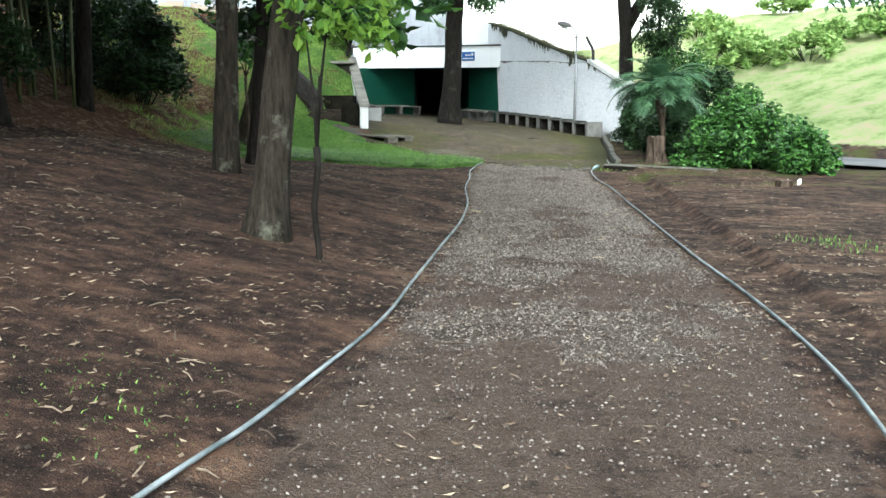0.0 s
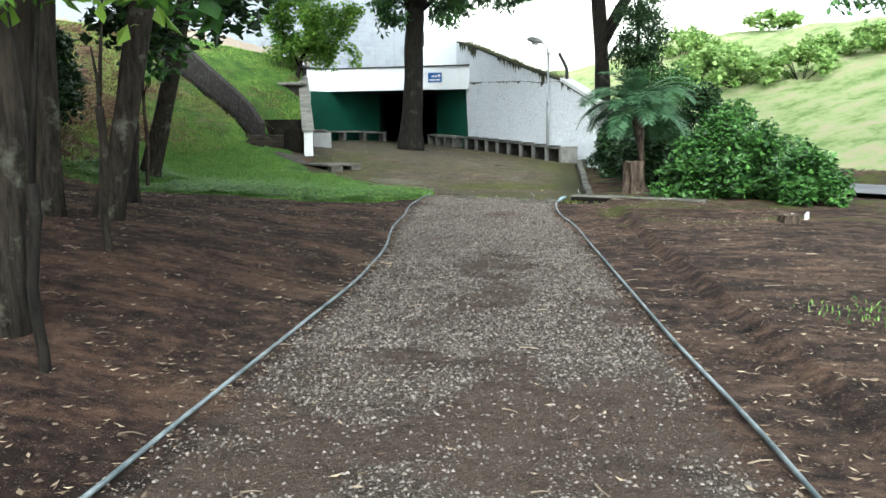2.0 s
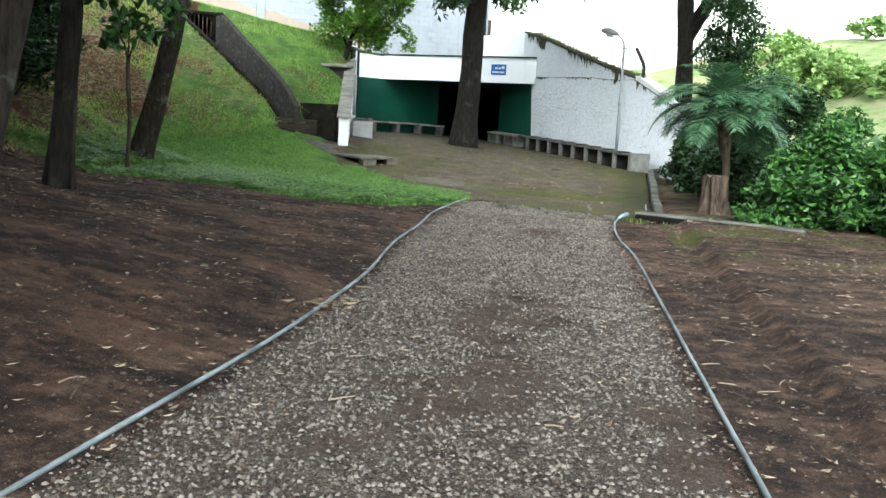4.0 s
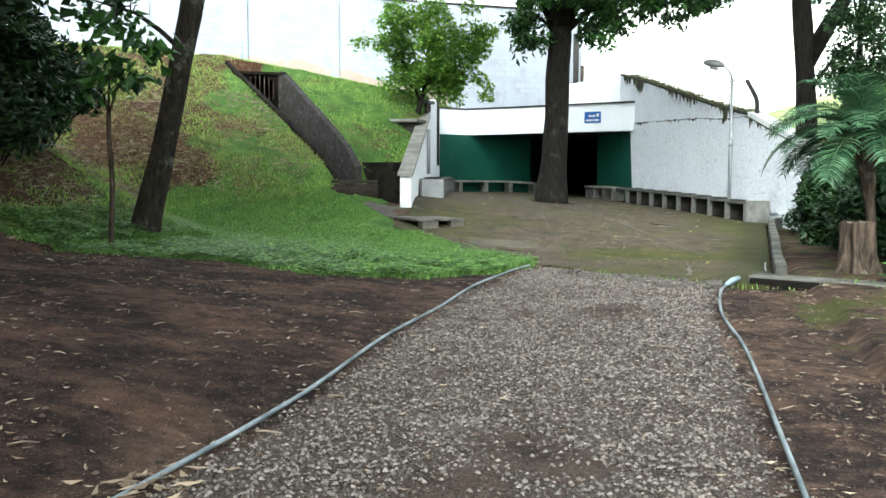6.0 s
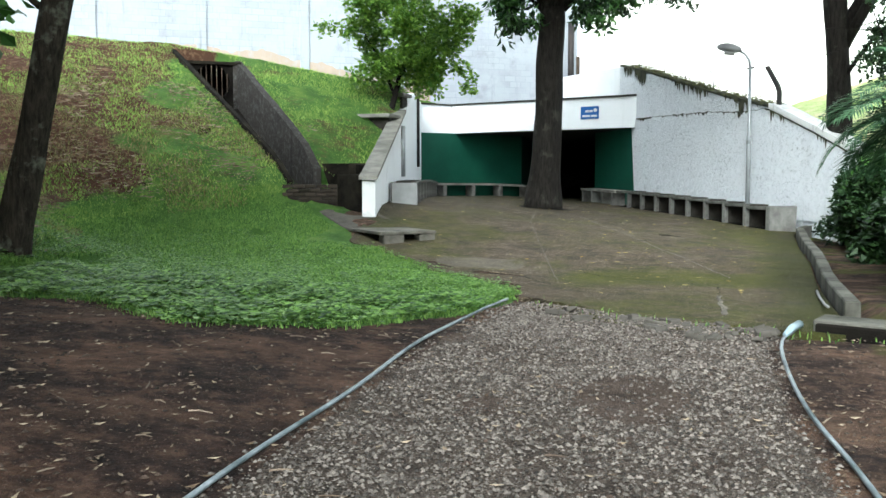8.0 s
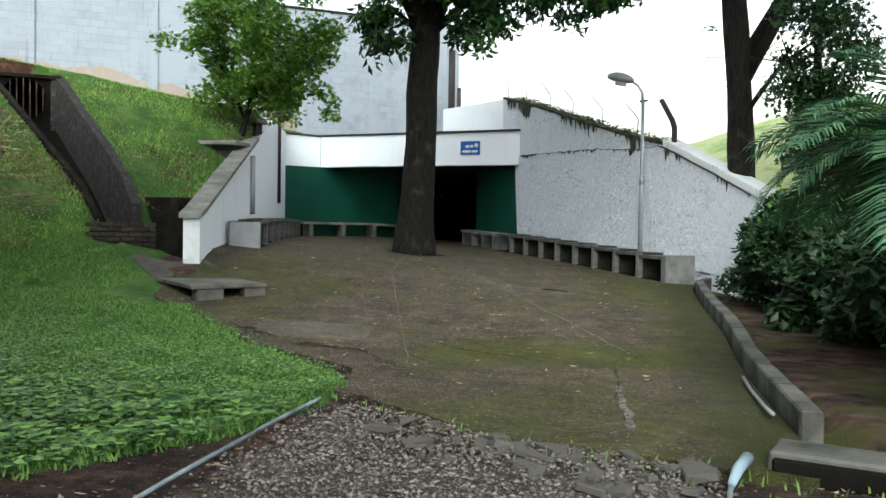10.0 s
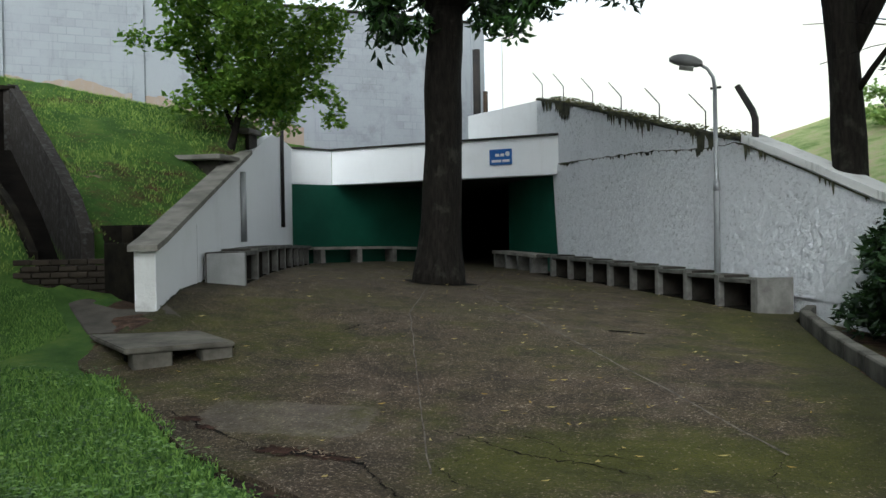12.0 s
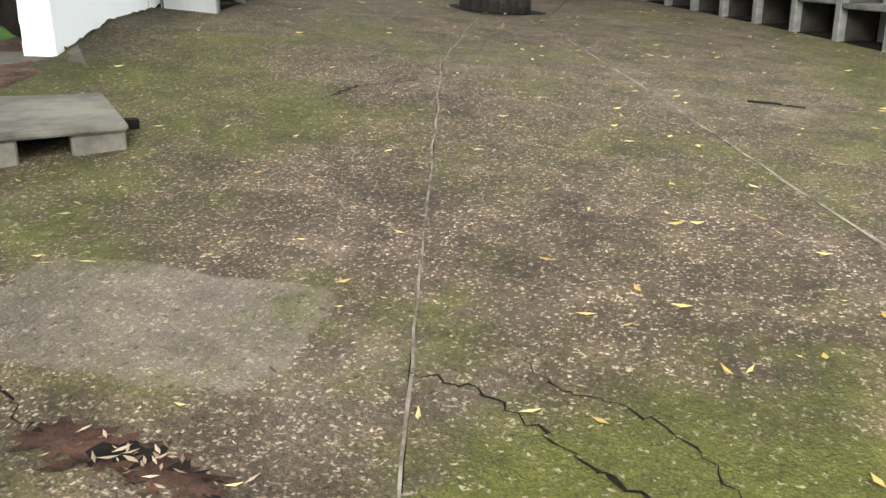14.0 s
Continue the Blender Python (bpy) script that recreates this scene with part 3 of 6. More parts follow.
def ground_sheet():
    xs = spaced([(-900, -200, 175), (-200, -40, 20), (-40, -16, 2), (-16, -12.8, 0.4), (-12.8, -5.2, 0.075), (-5.2, 4.5, 0.14), (4.5, 12, 0.4), (12, 40, 2), (40, 200, 20), (200, 900, 175)])
    ys = spaced([(-900, -200, 175), (-200, -40, 20), (-40, -6, 2), (-6, 0, 0.5), (0, 28.2, 0.16), (28.2, 35.4, 0.075), (35.4, 46, 0.16), (46, 76, 1.0), (76, 200, 15), (200, 900, 175)])
    verts, lawn, gravel, bank, litter, mossy, meadow, humus_shade, bare = [], [], [], [], [], [], [], [], []
    for y in ys:
        for x in xs:
            z = terrain(x, y)
            rough = noise.noise(Vector((x * 0.9, y * 0.9, 0))) * 0.03 + noise.noise(Vector((x * 3, y * 3, 5))) * 0.012
            inside = corridor(x, y)
            la = lawn_amount(x, y)
            rise = z - floor_z(x, y)
            if not inside:
                z += rough * (1 + 2 * smooth(0.1, 0.8, rise))
            if y > 20 and not inside and rise < 0.25 and x > -4.5:
                z -= 0.035 * (1 - la)
            if 20.2 < y < 22.0 and -0.8 < x < 1.45:
                z -= 0.05 * smooth(0.6, 0.15, abs(y - front_y(x)))
            if inside:
                z -= 0.08
            verts.append((x, y, z))
            lawn.append(la * smooth(0.75, 0.35, rise) if x < 0 else 0)
            gravel.append(path_amount(x, y) * (0.6 + 0.4 * smooth(4, 11, y)))
            bare.append(bare_amount(x, y))
            west = smooth(0.15, 0.6, rise) if x < 0 else 0
            brown = smooth(-1, 1.5, -x - 6.8 - (y - 20) * 0.34 + noise.noise(Vector((x * 0.7, y * 0.7, 3))) * 1.6)
            bank.append(west * (1 - brown))
            litter.append(west * brown)
            # left soil and planting bed: humus with canopy shade painted in
            humus_shade.append(smooth(-0.7, -1.4, x + noise.noise(Vector((x * 0.5, y * 0.5, 9))) * 0.5) * smooth(21, 18, y) + smooth(2.4, 3.6, x) * smooth(20, 21, y))
            mossy.append(smooth(1.9, 2.4, x) * smooth(14, 18, y) * smooth(12, 7, x))
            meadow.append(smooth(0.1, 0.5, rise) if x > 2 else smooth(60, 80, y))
    nx = len(xs)
    faces = [(j * nx + i, j * nx + i + 1, (j + 1) * nx + i + 1, (j + 1) * nx + i) for j in range(len(ys) - 1) for i in range(nx - 1)]
    me = mesh_from("ground", verts, faces, SOIL, True)
    for name, values in (("lawn", lawn), ("gravel", gravel), ("bank", bank), ("litter", litter), ("mossy", mossy), ("meadow", meadow), ("humus_shade", humus_shade), ("bare", bare)):
        me.attributes.new(name, "FLOAT", "POINT").data.foreach_set("value", values)
    return tagged(new("ground", me), "brown bare soil with gravel path, lawn and grassy banks", "ground", kind="structure")


ground_sheet()


# ---- road beyond the shrubs ----
def road():
    bm = bmesh.new()
    a, b = Vector((5.6, 27.2)), Vector((25.0, 1.3))
    side = Vector((-0.8, -0.6)).normalized() * 2.6
    vs = []
    for i in range(25):
        p = a.lerp(b, i / 24)
        vs.append([bm.verts.new((q.x, q.y, terrain(q.x, q.y) + 0.06)) for q in (p, p + side * 0.5, p + side)])
    for r, s in zip(vs, vs[1:]):
        for k in range(2):
            bm.faces.new((r[k], r[k + 1], s[k + 1], s[k]))
    ob = part("road", bm, plain("asphalt", (0.09, 0.09, 0.10), (0.16, 0.16, 0.165), 4, 0.85, 0.4))
    tagged(ob, "worn grey asphalt lane below the green hill", "road", kind="structure")


road()


# ---- concrete apron in front of the underpass ----
def left_edge(y):
    if y < 27.9:
        return lerp_table(y, [(20, -0.9), (21.3, -1.0), (22.0, -1.1), (22.7, -1.42), (23.3, -1.9), (24.3, -2.8), (25.4, -3.85), (25.9, -4.5), (27.9, -4.9)])
    if y < 41.3:
        return line_x(WALL_L0, WALL_L1, y) - 0.02
    return splay_x(y)


def right_edge(y):
    if y < 32.6:
        return lerp_table(y, [(19.8, 1.75), (20.4, 2.0), (21.2, 2.12), (31.6, 2.62), (32.6, 2.95)])
    if y < 40.4:
        return line_x(WALL_R0, WALL_R1, y)
    return funnel_x(y)


def joint_a(y):
    return lerp_table(y, [(20, -0.05), (22.5, -0.5), (24, -0.88), (24.73, -1.07), (29.24, -2.2), (33, -2.75), (42, -4.0), (75, -7)])


def joint_b(y):
    return lerp_table(y, [(20, 1.70), (22.3, 2.05), (23, 1.83), (24, 1.43), (25.8, 0.71), (27.2, 0.2), (29.5, -0.7), (32.8, -2.0), (42, -2.6), (75, -5)])


def apron_z(x, y):
    return floor_z(x, y) + 0.012 + noise.noise(Vector((x * 0.8, y * 0.8, 2))) * 0.012


def apron_panel(fa, fb, na, ragged):
    rows = spaced([(0, 6, 0.2), (6, 24, 0.35), (24, 54, 2)])
    verts, faces = [], []
    for s in rows:
        for i in range(na + 1):
            u = i / na
            y0 = 20.6 + s
            x = fa(y0) + (fb(y0) - fa(y0)) * u
            y = y0 + (front_y(x) - 20.6) * smooth(3.5, 0, s)
            wob = noise.noise(Vector((y * 2.3, u * 9, 1))) * (0.05 if i == ragged and y < 27 else 0.0)
            verts.append((x + wob, y, apron_z(x, y)))
    n1 = na + 1
    for j in range(len(rows) - 1):
        for i in range(na):
            faces.append((j * n1 + i, j * n1 + i + 1, (j + 1) * n1 + i + 1, (j + 1) * n1 + i))
    rim = [i for i in range(n1)] + [j * n1 + na for j in range(1, len(rows))]
    rim += [(len(rows) - 1) * n1 + i for i in range(na - 1, -1, -1)] + [j * n1 for j in range(len(rows) - 2, 0, -1)]
    o = len(verts)
    verts += [(verts[k][0], verts[k][1], verts[k][2] - 0.10) for k in rim]
    m = len(rim)
    faces += [(rim[(k + 1) % m], rim[k], o + k, o + (k + 1) % m) for k in range(m)]
    me = mesh_from("panel", verts, faces, CONCRETE)
    moss, screed, darkened = [], [], []
    for x, y, z in verts:
        band = math.exp(-((y - 24.1 - 0.15 * x) / 0.55) ** 2) * smooth(-1.1, -0.5, x) * smooth(2.2, 1.4, x)
        rim = 0.8 * smooth(1.2, 2.2, x) * smooth(33, 28, y) + 0.55 * smooth(26, 30, y) * smooth(0.2, 1.2, x) + 0.5 * smooth(-2.2, -3.6, x) * smooth(31, 28, y) + 0.55 * smooth(22.6, 21.2, y)
        moss.append(min(band + rim * 0.75, 1.0))
        screed.append(smooth(-2.9, -2.5, x) * smooth(-1.3, -1.6, x) * smooth(24.2, 24.5, y) * smooth(25.25, 25.0, y) + 0.3 * smooth(-0.7, -0.9, x) * smooth(-2.0, -1.7, x) * smooth(25.6, 26.2, y) * smooth(27.6, 26.9, y) + math.exp(-((x - 1.9) / 0.22) ** 2 - ((y - 22.1) / 0.5) ** 2))
        # darker along the foot of both walls, the kerb and the underpass mouth
        darkened.append(max(smooth(1.0, 0.15, right_edge(y) - x), smooth(0.9, 0.1, x - left_edge(y)) * smooth(26, 28, y), smooth(36, 42, y)))
    for name, values in (("moss", moss), ("screed", screed), ("darkened", darkened)):
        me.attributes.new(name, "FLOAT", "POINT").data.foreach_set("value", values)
    return me


def strip_along(f, y0, y1, width, lift, step=0.25, wob=0.012):
    pts = spaced([(y0, y1, step)])
    verts, faces = [], []
    for y in pts:
        x = f(y) + noise.noise(Vector((y * 2.5, 3, 3))) * wob
        w = width * (0.7 + 0.6 * abs(noise.noise(Vector((y * 3, 1, 9)))))
        verts += [(x - w, y, apron_z(x - w, y) + lift), (x + w, y, apron_z(x + w, y) + lift)]
    faces = [(2 * i, 2 * i + 1, 2 * i + 3, 2 * i + 2) for i in range(len(pts) - 1)]
    return verts, faces


def apron():
    t = thing("pavement", "mossy washed-concrete apron with cracks before the underpass", "pavement", kind="structure")
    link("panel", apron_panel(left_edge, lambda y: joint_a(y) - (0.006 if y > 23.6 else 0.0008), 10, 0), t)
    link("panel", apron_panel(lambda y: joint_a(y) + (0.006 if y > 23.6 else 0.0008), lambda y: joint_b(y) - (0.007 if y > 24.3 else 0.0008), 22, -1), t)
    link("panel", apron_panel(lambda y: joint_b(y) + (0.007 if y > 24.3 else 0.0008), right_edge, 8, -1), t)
    mortar = plain("pale_mortar", (0.045, 0.037, 0.028), (0.25, 0.215, 0.175), 26, 0.9, 0.4)
    link("mortar_joint", mesh_from("mortar_joint", *strip_along(joint_a, 23.7, 33, 0.007, 0.003, 0.12, 0.02), mortar), t)
    link("mortar_joint", mesh_from("mortar_joint", *strip_along(lambda y: 1.12 + 0.02 * math.sin(y * 3), 21.0, 22.6, 0.032, 0.003, 0.05, 0.05), mortar), t)
    link("mortar_joint", mesh_from("mortar_joint", *strip_along(joint_b, 24.4, 32, 0.014, 0.004, 0.12, 0.02), mortar), t)


apron()


# ---- retaining walls ----
def wall_run(p, q, thick, profile, base, n, material_, name, label, parent=None, side=1, cap=None):
    """Wall from p to q; its top follows profile(u), its foot base(x, y). It is thick on one side of the line."""
    d = (q - p).normalized()
    nrm = Vector((-d.y, d.x)) * thick * side
    verts, faces = [], []
    for i in range(n + 1):
        u = i / n
        a = p.lerp(q, u)
        b = a + nrm
        zt, zb = profile(u), base(a.x, a.y) - 0.15
        levels = 5
        for k in range(levels + 1):
            z = zb + (zt - zb) * k / levels
            verts.append((a.x, a.y, z))
        for k in range(levels, -1, -1):
            z = zb + (zt - zb) * k / levels
            verts.append((b.x, b.y, z))
    m = 12
    for i in range(n):
        for k in range(m):
            k2 = (k + 1) % m
            faces.append((i * m + k, i * m + k2, (i + 1) * m + k2, (i + 1) * m + k))
    faces += [tuple(range(m - 1, -1, -1)), tuple(n * m + k for k in range(m))]
    bm = bmesh.new()
    bv = [bm.verts.new(v) for v in verts]
    for f in faces:
        bm.faces.new([bv[i] for i in f])
    bmesh.ops.recalc_face_normals(bm, faces=bm.faces[:])
    ob = part(name, bm, material_, parent)
    if not parent:
        tagged(ob, label, "wall", kind="structure")
    return ob


def sloped_strip(p, q, u0, u1, profile, w0, w1, h, n, material_, name, parent, lift=0.0, jag=0.0, seed=0):
    """A coping that lies along the wall's top, from offset w0 to w1 across the line."""
    d = (q - p).normalized()
    nrm = Vector((-d.y, d.x))
    bm = bmesh.new()
    rings = []
    for i in range(n + 1):
        u = u0 + (u1 - u0) * i / n
        a = p.lerp(q, u)
        z = profile(u) + lift
        j = noise.noise(Vector((u * 40, seed, 0))) * jag
        j2 = noise.noise(Vector((u * 40, seed, 7))) * jag
        s, e = a + nrm * (w0 - j2), a + nrm * (w1 + j)
        rings.append([bm.verts.new(c) for c in ((s.x, s.y, z), (s.x, s.y, z + h + j), (e.x, e.y, z + h + j2), (e.x, e.y, z))])
    for r, s in zip(rings, rings[1:]):
        for k in range(4):
            bm.faces.new((r[k], r[(k + 1) % 4], s[(k + 1) % 4], s[k]))
    bm.faces.new(rings[0][::-1])
    bm.faces.new(rings[-1])
    bmesh.ops.recalc_face_normals(bm, faces=bm.faces[:])
    return part(name, bm, material_, parent)


def top_left(u):
    y = WALL_L0.y + (WALL_L1.y - WALL_L0.y) * u
    return lerp_table(y, [(27.96, 1.0), (33.0, 2.3), (36.5, 3.2), (38.0, 3.53), (42, 3.53)])


def top_right(u):
    y = WALL_R0.y + (WALL_R1.y - WALL_R0.y) * u
    return lerp_table(y, [(31.15, 1.45), (31.44, 1.55), (32.5, 2.0), (33.9, 2.56), (35.7, 2.98), (37.6, 3.5), (40.07, 4.18), (41.57, 4.52)])


def step_right(u):
    y = WALL_R0.y + (WALL_R1.y - WALL_R0.y) * u
    return min(lerp_table(y, [(34.9, 2.55), (36.6, 2.68), (40.1, 2.79)]) + noise.noise(Vector((y * 4, 0, 0))) * 0.03, top_right(u) - 0.02)


wall_run(WALL_L0, WALL_L1, 0.24, top_left, floor_z, 24, WHITE, "wall_west", "whitewashed retaining wall rising along the grassy bank", side=1)
sloped_strip(WALL_L0, WALL_L1, -0.006, 0.5, top_left, -0.04, 0.29, 0.07, 16, SLAB, "trim_west", None)
tagged(bpy.data.objects["trim_west"], "sloping grey concrete coping on the retaining wall", "coping", kind="structure")
wall_run(WALL_R0, WALL_R1, 0.30, top_right, lambda x, y: floor_z(x, y) if y < 40.6 else 3.6, 28, STUCCO, "wall_east", "rough whitewashed retaining wall with black mould streaks", side=1)
we = sloped_strip(WALL_R0, WALL_R1, 0.0, 0.735, top_right, -0.02, 0.32, 0.05, 60, MOULD, "trim_east", None, 0.0, 0.06)
tagged(we, "black mossy top of the rough white wall", "coping", kind="structure")
we = sloped_strip(WALL_R0, WALL_R1, 0.735, 1.0, top_right, -0.07, 0.34, 0.12, 14, DIRTY, "trim_ramp", None, 0.0, 0.02, 4)
tagged(we, "pale concrete coping sloping down the wall", "coping", kind="structure")


# lower render coat, a little proud of the wall, with a ragged top
def render_coat():
    d = (WALL_R1 - WALL_R0).normalized()
    out = Vector((d.y, -d.x))
    n, verts, faces = 260, [], []
    for i in range(n + 1):
        u = 0.11 + 0.885 * i / n
        a = WALL_R0.lerp(WALL_R1, u) + out * 0.035
        b = WALL_R0.lerp(WALL_R1, u) - out * 0.05
        zt = min(step_right(u) + noise.noise(Vector((u * 70, 2, 2))) * 0.04, top_right(u) + 0.01)
        zb = floor_z(a.x, a.y) + (0.24 if u > 0.8 else 0.1)
        levels = 34
        for k in range(levels + 1):
            z = zb + (zt - zb) * k / levels
            low = smooth(2.4, 0.6, z)
            j = noise.noise(Vector((u * 95, z * 6.5, 0))) * (0.008 + 0.014 * low) + noise.noise(Vector((u * 40, z * 2.6, 4))) * 0.008 + noise.noise(Vector((u * 190, z * 13, 7))) * 0.012
            verts.append((a.x + out.x * j, a.y + out.y * j, z))
        verts.append((b.x, b.y, zt))
        verts.append((b.x, b.y, zb))
    m = 37
    for i in range(n):
        for k in range(m - 1):
            faces.append((i * m + k, (i + 1) * m + k, (i + 1) * m + k + 1, i * m + k + 1))
    ob = new("wall_east_coat", mesh_from("wall_east_coat", verts, faces, STUCCO))
    tagged(ob, "lumpy lower coat of whitewashed render on wall", "wall", kind="structure")


render_coat()

# mouth of the underpass
FASCIA_B, FASCIA_T = 2.57, 3.50


def flat_top(z):
    return lambda u: z


def slab_between(name, p, q, z0, z1, thick, material_, label, side=1, category="wall", parent=None):
    d = (q - p).normalized()
    nrm = Vector((-d.y, d.x)) * thick * side
    bm = bmesh.new()
    c = [p, q, q + nrm, p + nrm]
    lo, hi = [bm.verts.new((v.x, v.y, z0)) for v in c], [bm.verts.new((v.x, v.y, z1)) for v in c]
    bm.faces.new(lo)
    bm.faces.new(hi)
    for k in range(4):
        bm.faces.new((lo[k], lo[(k + 1) % 4], hi[(k + 1) % 4], hi[k]))
    bmesh.ops.recalc_face_normals(bm, faces=bm.faces[:])
    bmesh.ops.bevel(bm, geom=bm.edges[:], offset=0.008, segments=1, affect="EDGES")
    ob = part(name, bm, material_, parent)
    if not parent:
        tagged(ob, label, category, kind="structure")
    return ob


CORNER_L = WALL_L1
slab_between("wall_fascia", JAMB_L, JAMB_R + Vector((0.02, 0)), FASCIA_B, FASCIA_T, 0.35, WHITE, "white painted beam over the underpass mouth")
slab_between("wall_splay", CORNER_L, JAMB_L, FASCIA_B, FASCIA_T, 0.3, WHITE, "white splayed wall beside the underpass mouth")
slab_between("wall_splay_green", CORNER_L, SPLAY_END, -0.3, FASCIA_B - 0.003, 0.3, GREEN, "dark green painted splay of the underpass")
fd = (JAMB_R - JAMB_L).normalized()
fo = Vector((fd.y, -fd.x))
slab_between("trim_fascia", JAMB_L + fo * 0.06 - fd * 0.05, JAMB_R + fo * 0.06, FASCIA_T + 0.003, FASCIA_T + 0.05, 0.5, DAMP_SHADE, "thin dark concrete drip edge above the beam", category="trim")
sd = (JAMB_L - CORNER_L).normalized()
so = Vector((sd.y, -sd.x))
slab_between("trim_splay", CORNER_L + so * 0.05, JAMB_L + so * 0.05, FASCIA_T + 0.003, FASCIA_T + 0.045, 0.4, DAMP_SHADE, "thin dark concrete drip edge above the splay", category="trim")
END_L, END_R = SPLAY_END + TUNNEL_DIR * 29, FUNNEL_R + TUNNEL_DIR * 30
slab_between("wall_tunnel_west", SPLAY_END, END_L, -0.6, FASCIA_B + 0.25, 0.3, GREEN, "dark green painted wall inside the underpass")
slab_between("wall_funnel_east", JAMB_R + Vector((-0.01, 0.03)), FUNNEL_R, -0.6, FASCIA_B - 0.003, 0.3, GREEN, "dark green painted wall narrowing into the underpass", side=-1)
slab_between("wall_tunnel_east", FUNNEL_R, END_R, -0.6, FASCIA_B + 0.25, 0.3, GREEN, "dark green painted wall inside the underpass", side=-1)
# added wall closes the passage far inside; its dark is put into the colour
slab_between("wall_tunnel_end", END_L, END_R, -0.6, 3.0, 0.3, DAMP_SHADE, "dark added wall closing the underpass")


def roof():
    bm = bmesh.new()
    c = [JAMB_L + Vector((-0.3, 0.38)), JAMB_R + Vector((0.5, 0.38)), END_R + Vector((0.5, 0)), END_L + Vector((-0.6, 0))]
    lo, hi = [bm.verts.new((v.x, v.y, FASCIA_B + 0.004)) for v in c], [bm.verts.new((v.x, v.y, FASCIA_T - 0.05)) for v in c]
    bm.faces.new(lo[::-1])
    bm.faces.new(hi)
    for k in range(4):
        bm.faces.new((lo[k], lo[(k + 1) % 4], hi[(k + 1) % 4], hi[k]))
    tagged(part("ceiling", bm, DAMP_SHADE), "dark concrete slab roofing the underpass", "ceiling", kind="structure")


roof()

# low white wall above the mouth, the tall grey boundary wall and the far cream wall
BIG_R, BIG_L = Vector((-3.55, 45.2)), Vector((-30.0, 26.7))
slab_between("wall_parapet", Vector((-3.9, 44.2)), WALL_R0 + Vector((0.1, 0.1)), FASCIA_T - 0.1, 4.55, 0.3, WHITE, "low whitewashed wall above the underpass")


def block_wall():
    t = thing("wall_boundary", "tall grey-washed concrete block boundary wall", "wall", kind="structure")
    d = (BIG_L - BIG_R)
    length = d.length
    d.normalize()
    wall_run(BIG_R, BIG_L, 0.25, flat_top(7.35), lambda x, y: 3.6 if x > -9 else 2.5, 40, BLOCK, "core", "", t, side=-1)
    seen = Vector((d.y, -d.x))
    if seen.y > 0:
        seen = -seen
    piers = [0.15, 6.4, 9.6, 12.8, 16, 19.2]
    for s in piers:
        p = BIG_R + d * s
        slab_between("pier", p + seen * 0.0, p + d * 0.3, 3.5, 7.4, 0.06, BLOCK, "", side=1 if Vector((-d.y, d.x)).dot(seen) > 0 else -1, parent=t)
    coping = slab_between("coping", BIG_R + seen * 0.05, BIG_L + seen * 0.05, 7.353, 7.42, 0.36, DAMP_SHADE, "", side=-1 if Vector((-d.y, d.x)).dot(seen) > 0 else 1, parent=t)
    return t, d, seen


BOUNDARY, BD, BSEEN = block_wall()
slab_between("wall_cream", Vector((-3.6, 50)), Vector((16, 54.5)), 3.0, 8.5, 0.3, CREAM, "far cream-washed boundary wall", side=1)


def moss_fringe():
    """Ragged black growth that hangs from the wall's top and under the render step."""
    d = (WALL_R1 - WALL_R0).normalized()
    out = Vector((d.y, -d.x))
    for name, u0, u1, topf, lo, hi, proud in (("moss_fringe", 0.03, 0.8, lambda u: top_right(u) + 0.05, 0.05, 0.55, 0.022), ("moss_step", 0.12, 0.72, lambda u: step_right(u) + 0.025, 0.012, 0.16, 0.052), ("moss_ramp", 0.72, 0.97, lambda u: top_right(u) - 0.02, 0.03, 0.5, 0.056)):
        n, verts, faces = 420, [], []
        for i in range(n + 1):
            u = u0 + (u1 - u0) * i / n
            a = WALL_R0.lerp(WALL_R1, u) + out * proud
            zt = topf(u)
            k = noise.noise(Vector((u * 60, 3, lo))) * 0.6 + noise.noise(Vector((u * 210, 8, lo))) * 0.5 + noise.noise(Vector((u * 14, 1, hi))) * 0.8
            drop = max(lo + (hi - lo) * max(k, 0) * (1.4 - 0.6 * abs(u - 0.55)), 0.002)
            verts += [(a.x, a.y, zt), (a.x + out.x * 0.006, a.y + out.y * 0.006, zt - drop * 0.5), (a.x - out.x * 0.004, a.y - out.y * 0.004, zt - drop)]
        for i in range(n):
            for k in range(2):
                faces.append((3 * i + k, 3 * i + k + 1, 3 * i + 4 + k, 3 * i + 3 + k))
        ob = new("trim_" + name, mesh_from(name, verts, faces, MOULD))
        tagged(ob, "black mould hanging ragged down the white wall", "moss", kind="structure")


moss_fringe()


def earth_splash():
    """Red earth washed up the foot of the boundary wall, with a ragged top."""
    n, verts, faces = 240, [], []
    for i in range(n + 1):
        p = BIG_R + BD * (5.5 + 20.0 * i / n) + BSEEN * 0.005
        z = terrain(p.x, p.y)
        h = 0.42 + 0.3 * max(0, noise.noise(Vector((i * 0.05, 3, 0))) + 0.3) + 0.12 * noise.noise(Vector((i * 0.35, 6, 0)))
        verts += [(p.x, p.y, z - 0.3), (p.x, p.y, z + max(h, 0.03))]
    faces = [(2 * i, 2 * i + 1, 2 * i + 3, 2 * i + 2) for i in range(n)]
    link("earth_splash", mesh_from("earth_splash", verts, faces, SPLASH), BOUNDARY, "red earth splashed on the wall's foot")


earth_splash()


